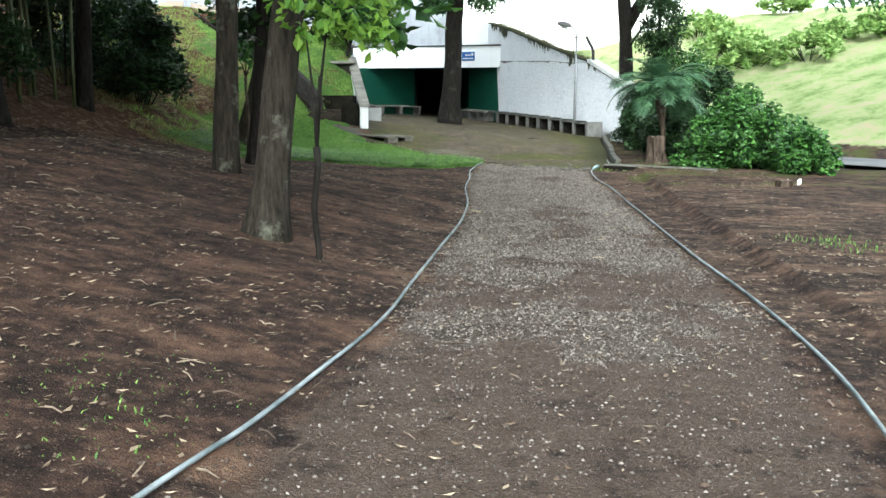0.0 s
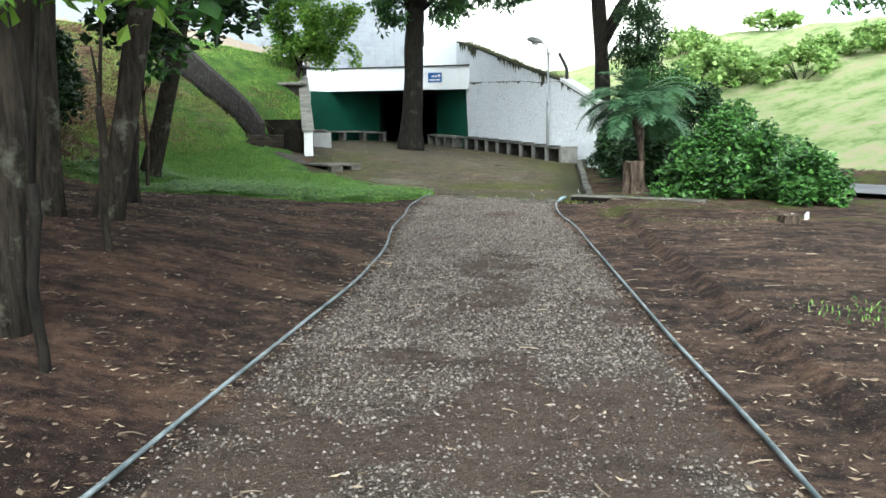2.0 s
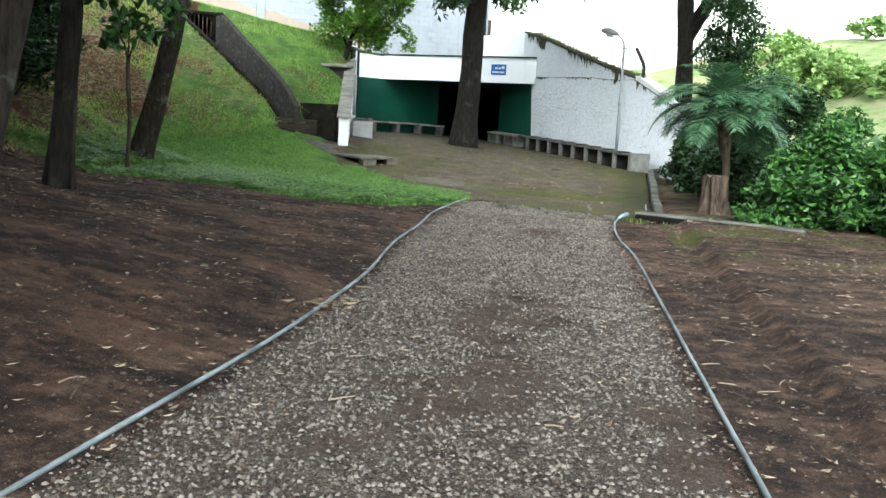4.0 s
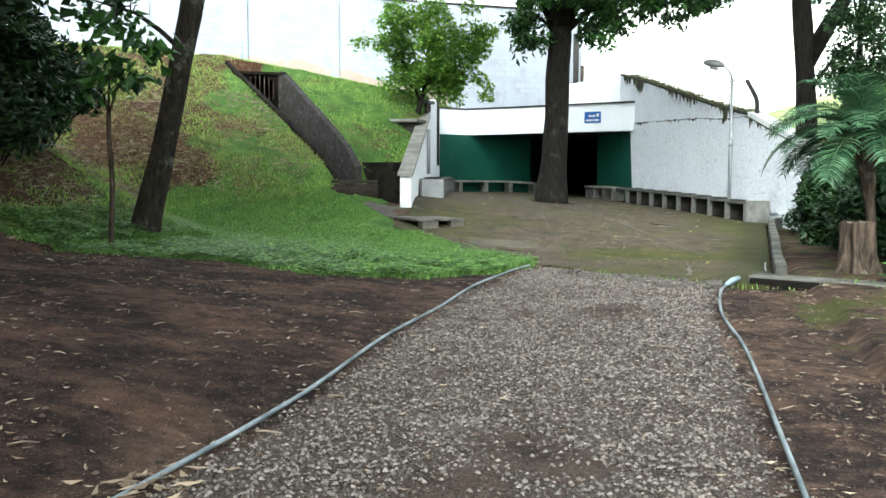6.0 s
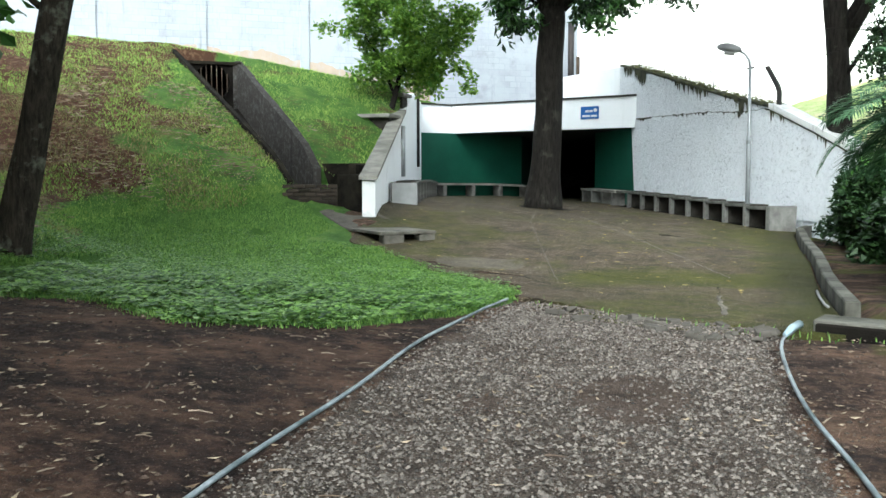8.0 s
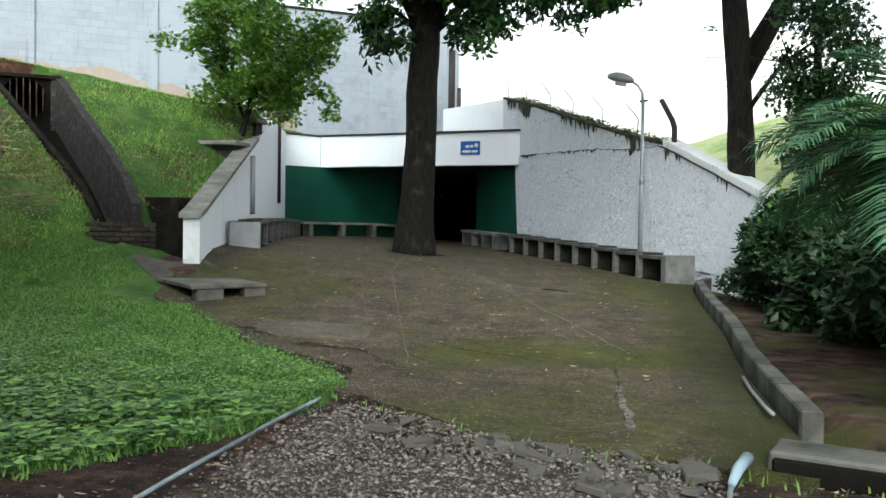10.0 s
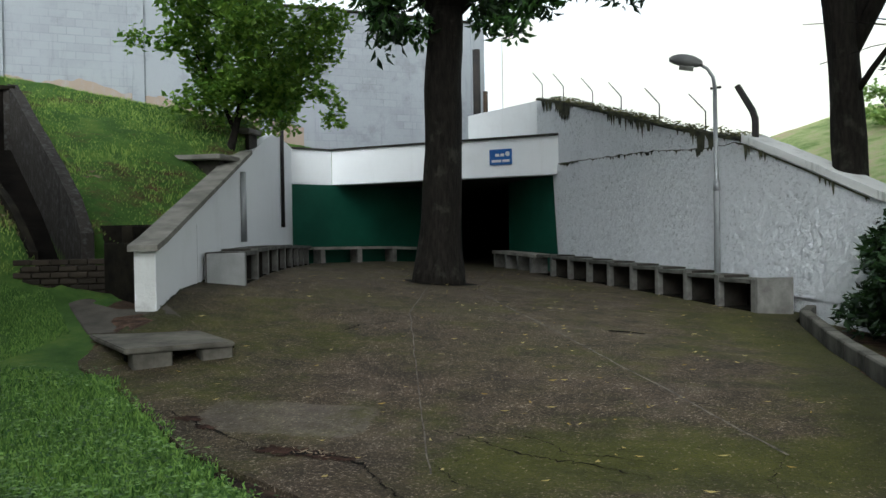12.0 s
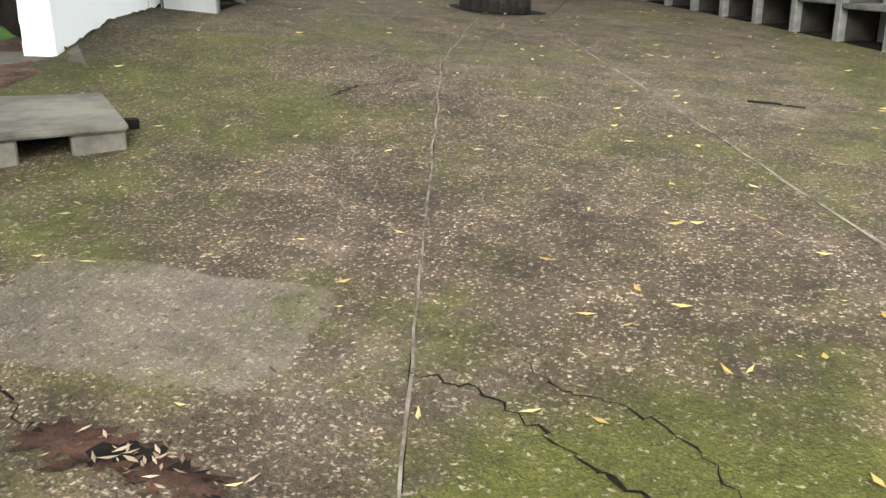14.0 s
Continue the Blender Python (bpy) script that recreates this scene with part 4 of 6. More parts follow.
def flaked_end():
    """Flaking render on the end face of the smooth wall."""
    d = (WALL_L1 - WALL_L0).normalized()
    nrm = Vector((-d.y, d.x))
    verts, faces, n = [], [], 22
    for i in range(n + 1):
        z = -0.02 + (0.985 + 0.02) * i / n
        a = 0.004 + 0.03 * max(0, noise.noise(Vector((z * 7, 1, 0))))
        b = 0.236 - 0.04 * max(0, noise.noise(Vector((z * 9, 5, 0))))
        for w in (a, a * 0.5 + b * 0.5, b):
            q = WALL_L0 + nrm * w - d * (0.008 + 0.012 * noise.noise(Vector((z * 6, w * 14, 2))) + 0.008)
            verts.append((q.x, q.y, z))
    for i in range(n):
        for k in range(2):
            faces.append((3 * i + k, 3 * i + k + 1, 3 * i + 4 + k, 3 * i + 3 + k))
    link("flaked_face", mesh_from("flaked_face", verts, faces, DIRTY), bpy.data.objects["wall_west"], "flaking dirty whitewash")


flaked_end()


def foot_moss():
    """Dark damp growth where the smooth wall meets the apron."""
    d = (WALL_L1 - WALL_L0).normalized()
    out = Vector((d.y, -d.x))
    verts, faces, n = [], [], 220
    for i in range(n + 1):
        u = 0.01 + 0.97 * i / n
        a = WALL_L0.lerp(WALL_L1, u) + out * 0.006
        z = floor_z(a.x, a.y)
        h = 0.02 + 0.035 * max(0, noise.noise(Vector((u * 70, 0, 3))) + 0.25) + 0.03 * max(0, noise.noise(Vector((u * 260, 0, 6))))
        verts += [(a.x, a.y, z - 0.03), (a.x, a.y, z + h)]
    faces = [(2 * i, 2 * i + 2, 2 * i + 3, 2 * i + 1) for i in range(n)]
    tagged(new("trim_foot_moss", mesh_from("trim_foot_moss", verts, faces, MOULD)), "dark damp moss along the white wall's foot", "moss", kind="structure")


foot_moss()


def hazy_sky():
    """White overcast haze standing far beyond the walls."""
    m, n, l, b = material("white_haze", 1.0, 0, 0)
    glow = n.new("ShaderNodeEmission")
    l.new(ramp(n, l, noise_tex(n, l, coords(n, l, (0.004, 0.004, 0.012)), 1.5, 4), [(0.3, (0.86, 0.89, 0.93)), (0.7, (1.0, 1.0, 1.0))]), glow.inputs["Color"])
    glow.inputs["Strength"].default_value = 1.25
    l.new(glow.outputs[0], n["Material Output"].inputs["Surface"])
    verts, faces, k, rows = [], [], 32, 6
    for j in range(rows + 1):
        for i in range(k + 1):
            a = radians(-75 + 150 * i / k)
            e = radians(42 * j / rows)
            verts.append((420 * math.sin(a) * math.cos(e), 20 + 420 * math.cos(a) * math.cos(e), -6 + 420 * math.sin(e)))
    for j in range(rows):
        for i in range(k):
            faces.append((j * (k + 1) + i, j * (k + 1) + i + 1, (j + 1) * (k + 1) + i + 1, (j + 1) * (k + 1) + i))
    tagged(new("backdrop", mesh_from("backdrop", verts, faces, m, True)), "plain white overcast sky beyond the walls", "sky", kind="structure")


hazy_sky()

# ---- trees ----
def leaf_cloud(centres, count, size, rng, droop=0.3, shape=2.2):
    """Many small folded leaves scattered round clump centres (x, y, z, radius)."""
    verts, faces = [], []
    weights = [c[3] ** 2 for c in centres]
    for c in rng.choices(centres, weights, k=count):
        d = Vector((rng.gauss(0, 1), rng.gauss(0, 1), rng.gauss(0, 0.75)))
        d = d.normalized() * c[3] * rng.random() ** 0.45
        p = Vector(c[:3]) + d
        s = size * rng.uniform(0.6, 1.3)
        a = Vector((rng.gauss(0, 1), rng.gauss(0, 1), rng.gauss(-droop, 0.6))).normalized()
        b = a.cross(Vector((rng.gauss(0, 0.5), rng.gauss(0, 0.5), 1))).normalized()
        up = a.cross(b) * 0.15
        o = len(verts)
        verts += [p, p + a * s * 0.5 + b * s / shape + up * s, p + a * s, p + a * s * 0.5 - b * s / shape + up * s]
        faces += [(o, o + 1, o + 2), (o, o + 2, o + 3)]
    return verts, faces


def trunk_points(base, top, bend, n, rng):
    base, top = Vector(base), Vector(top)
    side = Vector((rng.uniform(-1, 1), rng.uniform(-1, 1), 0)) * bend
    return [base.lerp(top, i / n) + side * math.sin(math.pi * i / n) for i in range(n + 1)]


def make_tree(label, base, top, r0, r1, limbs, crown, leaves, leaf_size, leaf_mat, bark, seed, flare=1.5, name="tree", bend=0.08, droop=0.3, shape=2.6):
    """limbs: (height share, end point, radius); crown: clump centres in world metres."""
    rng = random.Random(seed)
    t = thing(name, label, "tree" if name == "tree" else "sapling", at=base)
    o = Vector(base)
    pts = trunk_points((0, 0, -0.15), Vector(top) - o, bend, 14, rng)
    radii = []
    for i in range(15):
        u = i / 14
        h = pts[i].z
        radii.append((r0 + (r1 - r0) * u) * (1 + (flare - 1) * math.exp(-max(h, 0) / (r0 * 1.6))))
    chunks = [tube(pts, radii, 14, True, 0.22, seed)]
    link("trunk", mesh_from("trunk", *joined(chunks), bark, True), t)
    for share, end, r in limbs:
        s = pts[0].lerp(pts[-1], share)
        k = min(13, int(share * 14))
        s = pts[k].lerp(pts[k + 1], share * 14 - k)
        e = Vector(end) - o
        mid = s.lerp(e, 0.5) + Vector((0, 0, 0.12 * (e - s).length))
        lp = [s, s.lerp(mid, 0.5) + Vector((0, 0, 0.03)), mid, mid.lerp(e, 0.5), e]
        ch = [tube(lp, [r, r * 0.85, r * 0.7, r * 0.5, r * 0.2], 8, True, 0.15, seed + share)]
        for _ in range(3):
            q = mid.lerp(e, rng.random())
            f = q + Vector((rng.gauss(0, 1), rng.gauss(0, 1), rng.gauss(0.2, 0.5))) * 0.45
            ch.append(tube([q, q.lerp(f, 0.5) + Vector((0, 0, 0.05)), f], [r * 0.3, r * 0.2, 0.006], 5))
        link("limb", mesh_from("limb", *joined(ch), bark, True), t)
    if crown:
        cl = [(c[0] - o.x, c[1] - o.y, c[2] - o.z, c[3]) for c in crown]
        link("crown", mesh_from("crown", *leaf_cloud(cl, leaves, leaf_size, rng, droop, shape), leaf_mat), t)
    return t


def clumps(rng, cx, cy, cz, rx, ry, rz, n, r0, r1):
    out = []
    for _ in range(n):
        d = Vector((rng.gauss(0, 1), rng.gauss(0, 1), rng.gauss(0, 1))).normalized() * rng.uniform(0.45, 1)
        out.append((cx + d.x * rx, cy + d.y * ry, cz + d.z * rz, rng.uniform(r0, r1)))
    return out


def at_ground(x, y):
    return (x, y, terrain(x, y))


R = random.Random(3)
g = at_ground
# the broad tree that stands in the apron
big_tree = make_tree("tall dark-trunked tree growing through the concrete apron", (-2.78, 33.97, floor_z(-2.78, 33.97)), (-2.55, 33.9, 5.0), 0.33, 0.30,
          [(0.97, (-4.6, 33.2, 8.2), 0.24), (0.96, (-0.9, 33.6, 8.4), 0.24), (0.98, (-2.6, 35.6, 8.6), 0.2), (0.95, (-0.2, 33.3, 5.9), 0.09), (0.93, (-3.5, 33.5, 5.4), 0.06)],
          clumps(R, -2.4, 29.6, 8.6, 4.8, 8.0, 1.9, 80, 0.8, 1.5) + clumps(R, -1.5, 33.5, 4.95, 0.6, 0.5, 0.5, 8, 0.25, 0.42) + clumps(R, -3.35, 33.5, 4.8, 0.45, 0.5, 0.45, 7, 0.22, 0.4) + clumps(R, 0.1, 33.2, 5.35, 1.1, 0.6, 0.35, 10, 0.25, 0.42)
          + clumps(R, 1.6, 32.6, 6.1, 1.4, 0.8, 0.4, 9, 0.3, 0.5),
          30000, 0.22, LEAF_DARK, BARK_DARK, 11, 1.5, bend=0.05, droop=0.8, shape=5)
low = [(c[0] + 2.78, c[1] - 33.97, c[2] - floor_z(-2.78, 33.97), c[3]) for c in clumps(R, -1.9, 33.3, 6.05, 2.9, 0.9, 0.7, 46, 0.28, 0.5) + clumps(R, -1.5, 33.5, 5.1, 0.6, 0.5, 0.5, 8, 0.25, 0.4) + clumps(R, -3.35, 33.5, 5.0, 0.45, 0.5, 0.45, 8, 0.22, 0.4) + clumps(R, 0.6, 33.2, 5.5, 1.2, 0.6, 0.35, 14, 0.25, 0.42)]
link("low_foliage", mesh_from("low_foliage", *leaf_cloud(low, 8500, 0.2, random.Random(8), 0.8, 4.4), LEAF_MID), big_tree)
# trees on the left of the path
make_tree("leaning grey-brown trunk with flared base on bare soil", g(-2.32, 8.1), (-1.8, 8.25, 4.2), 0.148, 0.12,
          [(0.98, (-2.6, 8.6, 6.4), 0.1), (0.97, (-0.9, 8.6, 6.2), 0.1), (0.8, (-1.1, 8.9, 2.7), 0.03)],
          clumps(R, -1.6, 5.2, 6.6, 4.0, 6.0, 1.3, 70, 0.7, 1.2) + clumps(R, -1.15, 8.9, 2.35, 0.8, 0.4, 0.45, 14, 0.15, 0.3), 21000, 0.17, LEAF_MID, BARK, 21, 1.75)
make_tree("straight grey trunk on leaf litter", g(-4.0, 11.9), (-3.85, 11.9, 5.2), 0.155, 0.13,
          [(0.98, (-4.6, 12.3, 7.2), 0.1), (0.97, (-3.2, 11.3, 7.2), 0.1)], clumps(R, -4.3, 12.0, 6.6, 2.9, 2.9, 1.2, 36, 0.6, 1.0), 7500, 0.17, LEAF_MID, BARK, 22, 1.3)
make_tree("leaning dark trunk on leaf litter", g(-3.58, 12.4), (-2.85, 12.6, 4.8), 0.14, 0.11,
          [(0.98, (-2.2, 13.0, 6.6), 0.09), (0.97, (-3.4, 12.2, 6.8), 0.08)], clumps(R, -2.8, 12.7, 6.6, 2.0, 2.0, 1.2, 22, 0.5, 0.8), 4500, 0.17, LEAF_MID, BARK, 23, 1.3)
make_tree("slim dark trunk beside a thin stem", g(-4.6, 15.2), (-4.25, 15.2, 5.0), 0.12, 0.10,
          [(0.98, (-4.9, 15.6, 6.8), 0.08), (0.97, (-3.6, 15.0, 6.8), 0.08), (0.6, (-3.2, 15.7, 3.2), 0.03), (0.62, (-4.9, 15.5, 3.3), 0.03)], clumps(R, -4.2, 15.6, 6.4, 2.4, 2.6, 1.2, 30, 0.6, 0.9) + clumps(R, -3.75, 15.6, 2.75, 1.2, 0.6, 0.5, 20, 0.2, 0.38), 8500, 0.16, LEAF_DARK, BARK_DARK, 24, 1.3)
make_tree("leaning trunk at the corner of the lawn", g(-6.63, 20.94), (-5.35, 20.9, 5.0), 0.185, 0.15,
          [(0.98, (-4.6, 21.0, 6.8), 0.1), (0.97, (-6.0, 21.3, 7.0), 0.1), (0.55, (-6.9, 20.2, 3.4), 0.04)],
          clumps(R, -5.6, 20.4, 6.9, 2.6, 2.6, 1.2, 34, 0.6, 1.0) + clumps(R, -6.9, 20.3, 3.5, 0.6, 0.5, 0.5, 5, 0.25, 0.45), 5000, 0.19, LEAF_MID, BARK, 25, 1.25)
# behind the east wall
make_tree("dark leaning trunk behind the white wall", g(3.62, 32.35), (3.12, 32.2, 7.0), 0.24, 0.2,
          [(0.95, (2.0, 32.2, 9.4), 0.12), (0.5, (5.6, 32.2, 6.6), 0.12), (0.55, (6.4, 33.6, 7.6), 0.12), (0.9, (4.4, 32.8, 9.2), 0.12), (0.42, (4.6, 31.2, 4.2), 0.05)],
          clumps(R, 4.8, 28.8, 9.0, 3.0, 6.0, 1.4, 60, 0.8, 1.3) + clumps(R, 5.6, 32.2, 6.3, 1.6, 1.3, 1.2, 16, 0.35, 0.6), 17000, 0.2, LEAF_DARK, BARK_DARK, 26, 1.4, shape=3.4)
make_tree("fine-leaved dark tree crowding the planting bed", g(4.3, 30.5), (4.3, 30.4, 5.4), 0.09, 0.05,
          [(0.4, (3.7, 30.2, 4.0), 0.03), (0.5, (4.9, 30.0, 4.4), 0.03), (0.75, (4.0, 30.9, 5.6), 0.03), (0.3, (4.8, 31.2, 3.3), 0.03)],
          clumps(R, 4.3, 30.4, 3.9, 0.8, 1.0, 2.0, 44, 0.26, 0.46), 11000, 0.1, LEAF_DARK, BARK_DARK, 29, 1.2, shape=3.6, droop=0.6)
# tree standing clear of the shrubs, whose low bough hangs over the bare ground
make_tree("grey trunk on the hillside with a drooping leafy bough", g(10.6, 22.2), (10.4, 22.0, 6.5), 0.2, 0.14,
          [(0.62, (7.2, 21.8, 4.3), 0.07), (0.95, (11.6, 22.6, 8.4), 0.1)],
          clumps(R, 7.7, 21.9, 3.75, 0.95, 0.6, 0.32, 13, 0.22, 0.4) + clumps(R, 11.0, 22.4, 8.4, 2.4, 2.4, 1.3, 22, 0.6, 1.0), 4200, 0.17, LEAF_MID, BARK, 30, 1.3, droop=0.8, shape=3.6)
# light tree on the bank behind the west wall
make_tree("light green leafy tree on the bank behind the wall", (-6.75, 34.3, terrain(-6.75, 34.3)), (-6.35, 34.2, 4.3), 0.075, 0.05,
          [(0.25, (-7.4, 34.3, 4.6), 0.045), (0.3, (-5.7, 34.0, 4.5), 0.045), (0.95, (-6.4, 34.4, 5.6), 0.04)],
          clumps(R, -6.35, 34.2, 4.85, 2.05, 1.6, 1.5, 60, 0.28, 0.5) + clumps(R, -5.2, 33.9, 3.5, 0.8, 0.4, 0.45, 9, 0.2, 0.35), 12500, 0.125, LEAF_LIGHT, BARK_DARK, 27, 1.2)

# trees added on the left bank, crowns out of view, to shade it
for k, (x, y, lean) in enumerate(((-7.6, 9.5, 0.2), (-8.2, 13.6, -0.3), (-8.6, 17.2, 0.3), (-6.4, 5.0, -0.2), (-10.5, 20.5, 0.1))):
    b = g(x, y)
    make_tree("dark trunk among undergrowth on the littered bank", b, (x + lean, y, b[2] + 4.5), 0.16, 0.11,
              [(0.95, (x - 1.2, y + 0.5, b[2] + 6.2), 0.09), (0.9, (x + 1.3, y - 0.4, b[2] + 6.0), 0.09)],
              clumps(R, x, y, b[2] + 5.8, 3.2, 2.8, 1.7, 44, 0.8, 1.3), 12000 if y < 15 else 4500, 0.3 if y < 15 else 0.2, LEAF_DARK, BARK_DARK, 40 + k, 1.3)


def shrub(label, x, y, height, width, count, leaf_size, mat, seed, depth=None, category="shrub", shape=2.4, base=None):
    rng = random.Random(seed)
    b = (x, y, terrain(x, y)) if base is None else (x, y, base)
    t = thing("shrub", label, category, at=b)
    depth = depth or width
    cl = []
    for _ in range(26):
        a, r = rng.uniform(0, 6.283), rng.random() ** 0.5
        h = rng.uniform(0.12, 1.0)
        w = math.sin(math.pi * min(0.25 + 0.68 * h, 1.0)) ** 0.6
        cl.append((math.cos(a) * r * width * w, math.sin(a) * r * depth * w, h * height * (1 - 0.25 * r * r), rng.uniform(0.16, 0.3) * height ** 0.5))
    stems = []
    for c in cl[:12]:
        e = Vector(c[:3])
        s = Vector((e.x * 0.25, e.y * 0.25, -0.05))
        stems.append(tube([s, s.lerp(e, 0.5) + Vector((0, 0, 0.1)), e], [0.018, 0.012, 0.004], 5))
    link("branchwork", mesh_from("branchwork", *joined(stems), BARK_DARK), t)
    link("foliage", mesh_from("foliage", *leaf_cloud(cl, count, leaf_size, rng, 0.2, shape), mat), t)
    return t


# undergrowth at the head of the littered bank
for k, (x, y, h, w) in enumerate(((-9.3, 11.2, 3.0, 1.5), (-9.5, 14.8, 3.2, 1.6), (-9.6, 18.4, 2.8, 1.4), (-8.9, 8.0, 2.8, 1.5), (-8.4, 4.6, 2.6, 1.4), (-9.6, 21.2, 2.4, 1.3), (-8.7, 20.2, 2.2, 1.1), (-10.0, 22.8, 2.0, 1.1), (-11.0, 16.2, 4.4, 1.8), (-10.8, 12.4, 4.4, 1.8), (-10.4, 9.0, 4.2, 1.8))):
    shrub("dark tangled undergrowth on the littered bank", x, y, h, w, 4500, 0.17, LEAF_DARK, 60 + k, shape=3.8)


def bamboo(x, y, n, seed):
    rng = random.Random(seed)
    t = thing("bamboo_clump", "tall dark bamboo clump at the head of the bank", "bamboo", at=g(x, y))
    for _ in range(n):
        bx, by = rng.gauss(0, 0.5), rng.gauss(0, 0.6)
        lx, ly, h = rng.gauss(0, 0.4), rng.gauss(0, 0.3), rng.uniform(4, 6)
        pts = [Vector((bx + lx * u * u, by + ly * u * u, -0.3 + h * u)) for u in (0, 0.2, 0.4, 0.6, 0.8, 1.0)]
        link("culm", mesh_from("culm", *tube(pts, [0.035, 0.034, 0.032, 0.028, 0.022, 0.012], 7), BAMBOO, True), t)
    cl = [(rng.gauss(0, 0.9), rng.gauss(0, 0.9), rng.uniform(2.2, 5.6), rng.uniform(0.3, 0.6)) for _ in range(24)]
    link("foliage", mesh_from("foliage", *leaf_cloud(cl, 3800, 0.2, rng, 0.9, 7.0), LEAF_DARK), t)


BAMBOO = plain("bamboo_culm", (0.035, 0.045, 0.015), (0.10, 0.11, 0.04), 6, 0.5, 0.2)
for k, (x, y) in enumerate(((-8.6, 13.0), (-8.9, 16.4), (-8.2, 10.0), (-8.0, 7.0))):
    bamboo(x, y, 9, 200 + k)
# glossy shrubs beyond the low kerb; the bed's shade is put into darker leaves
for k, (x, y, h, w, mat) in enumerate(((4.75, 21.4, 1.55, 0.95, LEAF_MID), (5.5, 20.4, 1.3, 0.9, LEAF_MID), (5.75, 19.1, 0.95, 0.65, LEAF_MID), (4.2, 20.9, 1.25, 0.7, LEAF_MID), (5.6, 22.6, 1.9, 1.1, LEAF_MID), (4.1, 24.6, 1.7, 1.0, LEAF_DARK), (3.75, 26.0, 1.2, 0.7, LEAF_DARK), (4.1, 27.2, 1.5, 0.9, LEAF_DARK), (3.75, 29.6, 1.35, 0.75, LEAF_DARK), (5.6, 27.5, 2.4, 1.3, LEAF_DARK), (5.0, 30.2, 3.3, 1.3, LEAF_MID), (3.85, 30.6, 1.7, 0.6, LEAF_DARK))):
    shrub("glossy green leafy shrub beyond the low kerb", x, y, h, w, 5600, 0.13, mat, 80 + k, shape=3.1, base=floor_z(x, y) - 0.05)
# bushes on the far hill, haze painted into their leaf colour
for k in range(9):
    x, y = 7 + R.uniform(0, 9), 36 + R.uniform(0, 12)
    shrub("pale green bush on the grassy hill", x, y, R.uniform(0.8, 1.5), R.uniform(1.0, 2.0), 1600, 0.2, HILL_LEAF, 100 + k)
# far crowns over the cream wall
for k, (x, y) in enumerate(((2, 70), (6.5, 68), (12, 74), (19, 70))):
    make_tree("hazy far tree behind the cream wall", (x, y, 3.4), (x, y, 8.0), 0.2, 0.12, [(0.9, (x + 1, y, 9.5), 0.08)],
              clumps(R, x, y, 10.2, 1.8, 1.8, 1.6, 14, 0.5, 0.9), 1500, 0.3, LEAF_DARK, BARK_DARK, 120 + k)


# ---- palm, stump, saplings ----
def palm(x, y, crown_z):
    rng = random.Random(5)
    z0 = floor_z(x, y) - 0.05
    t = thing("palm", "young feathery palm with brown fibrous head", "palm", at=(x, y, z0))
    h = crown_z - z0
    pts = [Vector((0.05 * math.sin(i * 0.6), 0, h * i / 8)) for i in range(9)]
    link("trunk", mesh_from("trunk", *tube(pts, [0.06] * 5 + [0.08, 0.11, 0.14, 0.10], 10, True, 0.3), STUMP_WOOD, True), t)
    for k in range(46):
        a = k * 2.39996 + rng.uniform(-0.2, 0.2)
        rise = rng.uniform(0.15, 1.45)
        length = rng.uniform(1.1, 1.5)
        verts, faces, spine = [], [], []
        out = Vector((math.cos(a), math.sin(a), 0))
        p, ang = pts[-1].copy(), rise
        for i in range(15):
            spine.append(p.copy())
            p = p + (out * math.cos(ang) + Vector((0, 0, math.sin(ang)))) * length / 14
            ang -= 0.085 + 0.055 * rng.random()
        v, f = tube(spine, [0.012 * (1 - i / 16) + 0.002 for i in range(15)], 4)
        chunk = [(v, f)]
        side = out.cross(Vector((0, 0, 1)))
        for i in range(1, 15):
            q = spine[i]
            along = (spine[i] - spine[i - 1]).normalized()
            for sgn in (-1, 1):
                for half in (0, 0.33, 0.66):
                    s0 = q - along * length / 14 * half
                    ll = 0.42 * math.sin(math.pi * (0.12 + 0.86 * i / 15)) ** 0.7 * rng.uniform(0.85, 1.1)
                    d = (side * sgn + along * 0.75 + Vector((0, 0, 0.15))).normalized()
                    e = s0 + d * ll + Vector((0, 0, -0.10 * ll - 0.05 * rng.random()))
                    m = s0.lerp(e, 0.5) + Vector((0, 0, 0.03))
                    w = along * 0.014
                    chunk.append(([s0 - w * 0.4, m - w, e, m + w, s0 + w * 0.4], [(0, 1, 3, 4), (1, 2, 3)]))
        link("frond", mesh_from("frond", *joined(chunk), FROND), t)


palm(3.35, 22.35, 1.5)


def stump(x, y, h, r, label, seed, z=None):
    rng = random.Random(seed)
    t = thing("tree_stump", label, "stump", at=(x, y, floor_z(x, y) - 0.08 if z is None else z))
    n, sides, verts, faces = 8, 40, [], []
    for i in range(n + 1):
        u = i / n
        for k in range(sides):
            a = 6.2832 * k / sides
            lobe = 1 + 0.3 * math.sin(a * 5 + seed + 1.5 * u) * (1 - 0.4 * u) + 0.16 * math.sin(a * 9 + 2 * seed) + 0.2 * noise.noise(Vector((math.cos(a) * 2, math.sin(a) * 2, u * 3 + seed)))
            rr = r * (1 + 1.1 * math.exp(-u * 5)) * lobe
            top = h * u + (0.07 * h * noise.noise(Vector((math.cos(a) * 2, math.sin(a) * 2, 9 + seed))) if i == n else 0)
            verts.append((rr * math.cos(a), rr * math.sin(a), top))
    for i in range(n):
        for k in range(sides):
            k2 = (k + 1) % sides
            faces.append((i * sides + k, i * sides + k2, (i + 1) * sides + k2, (i + 1) * sides + k))
    link("bole", mesh_from("bole", verts, faces, STUMP_WOOD, True), t)
    top = [verts[n * sides + k] for k in range(sides)]
    c = (0, 0, h * 0.93)
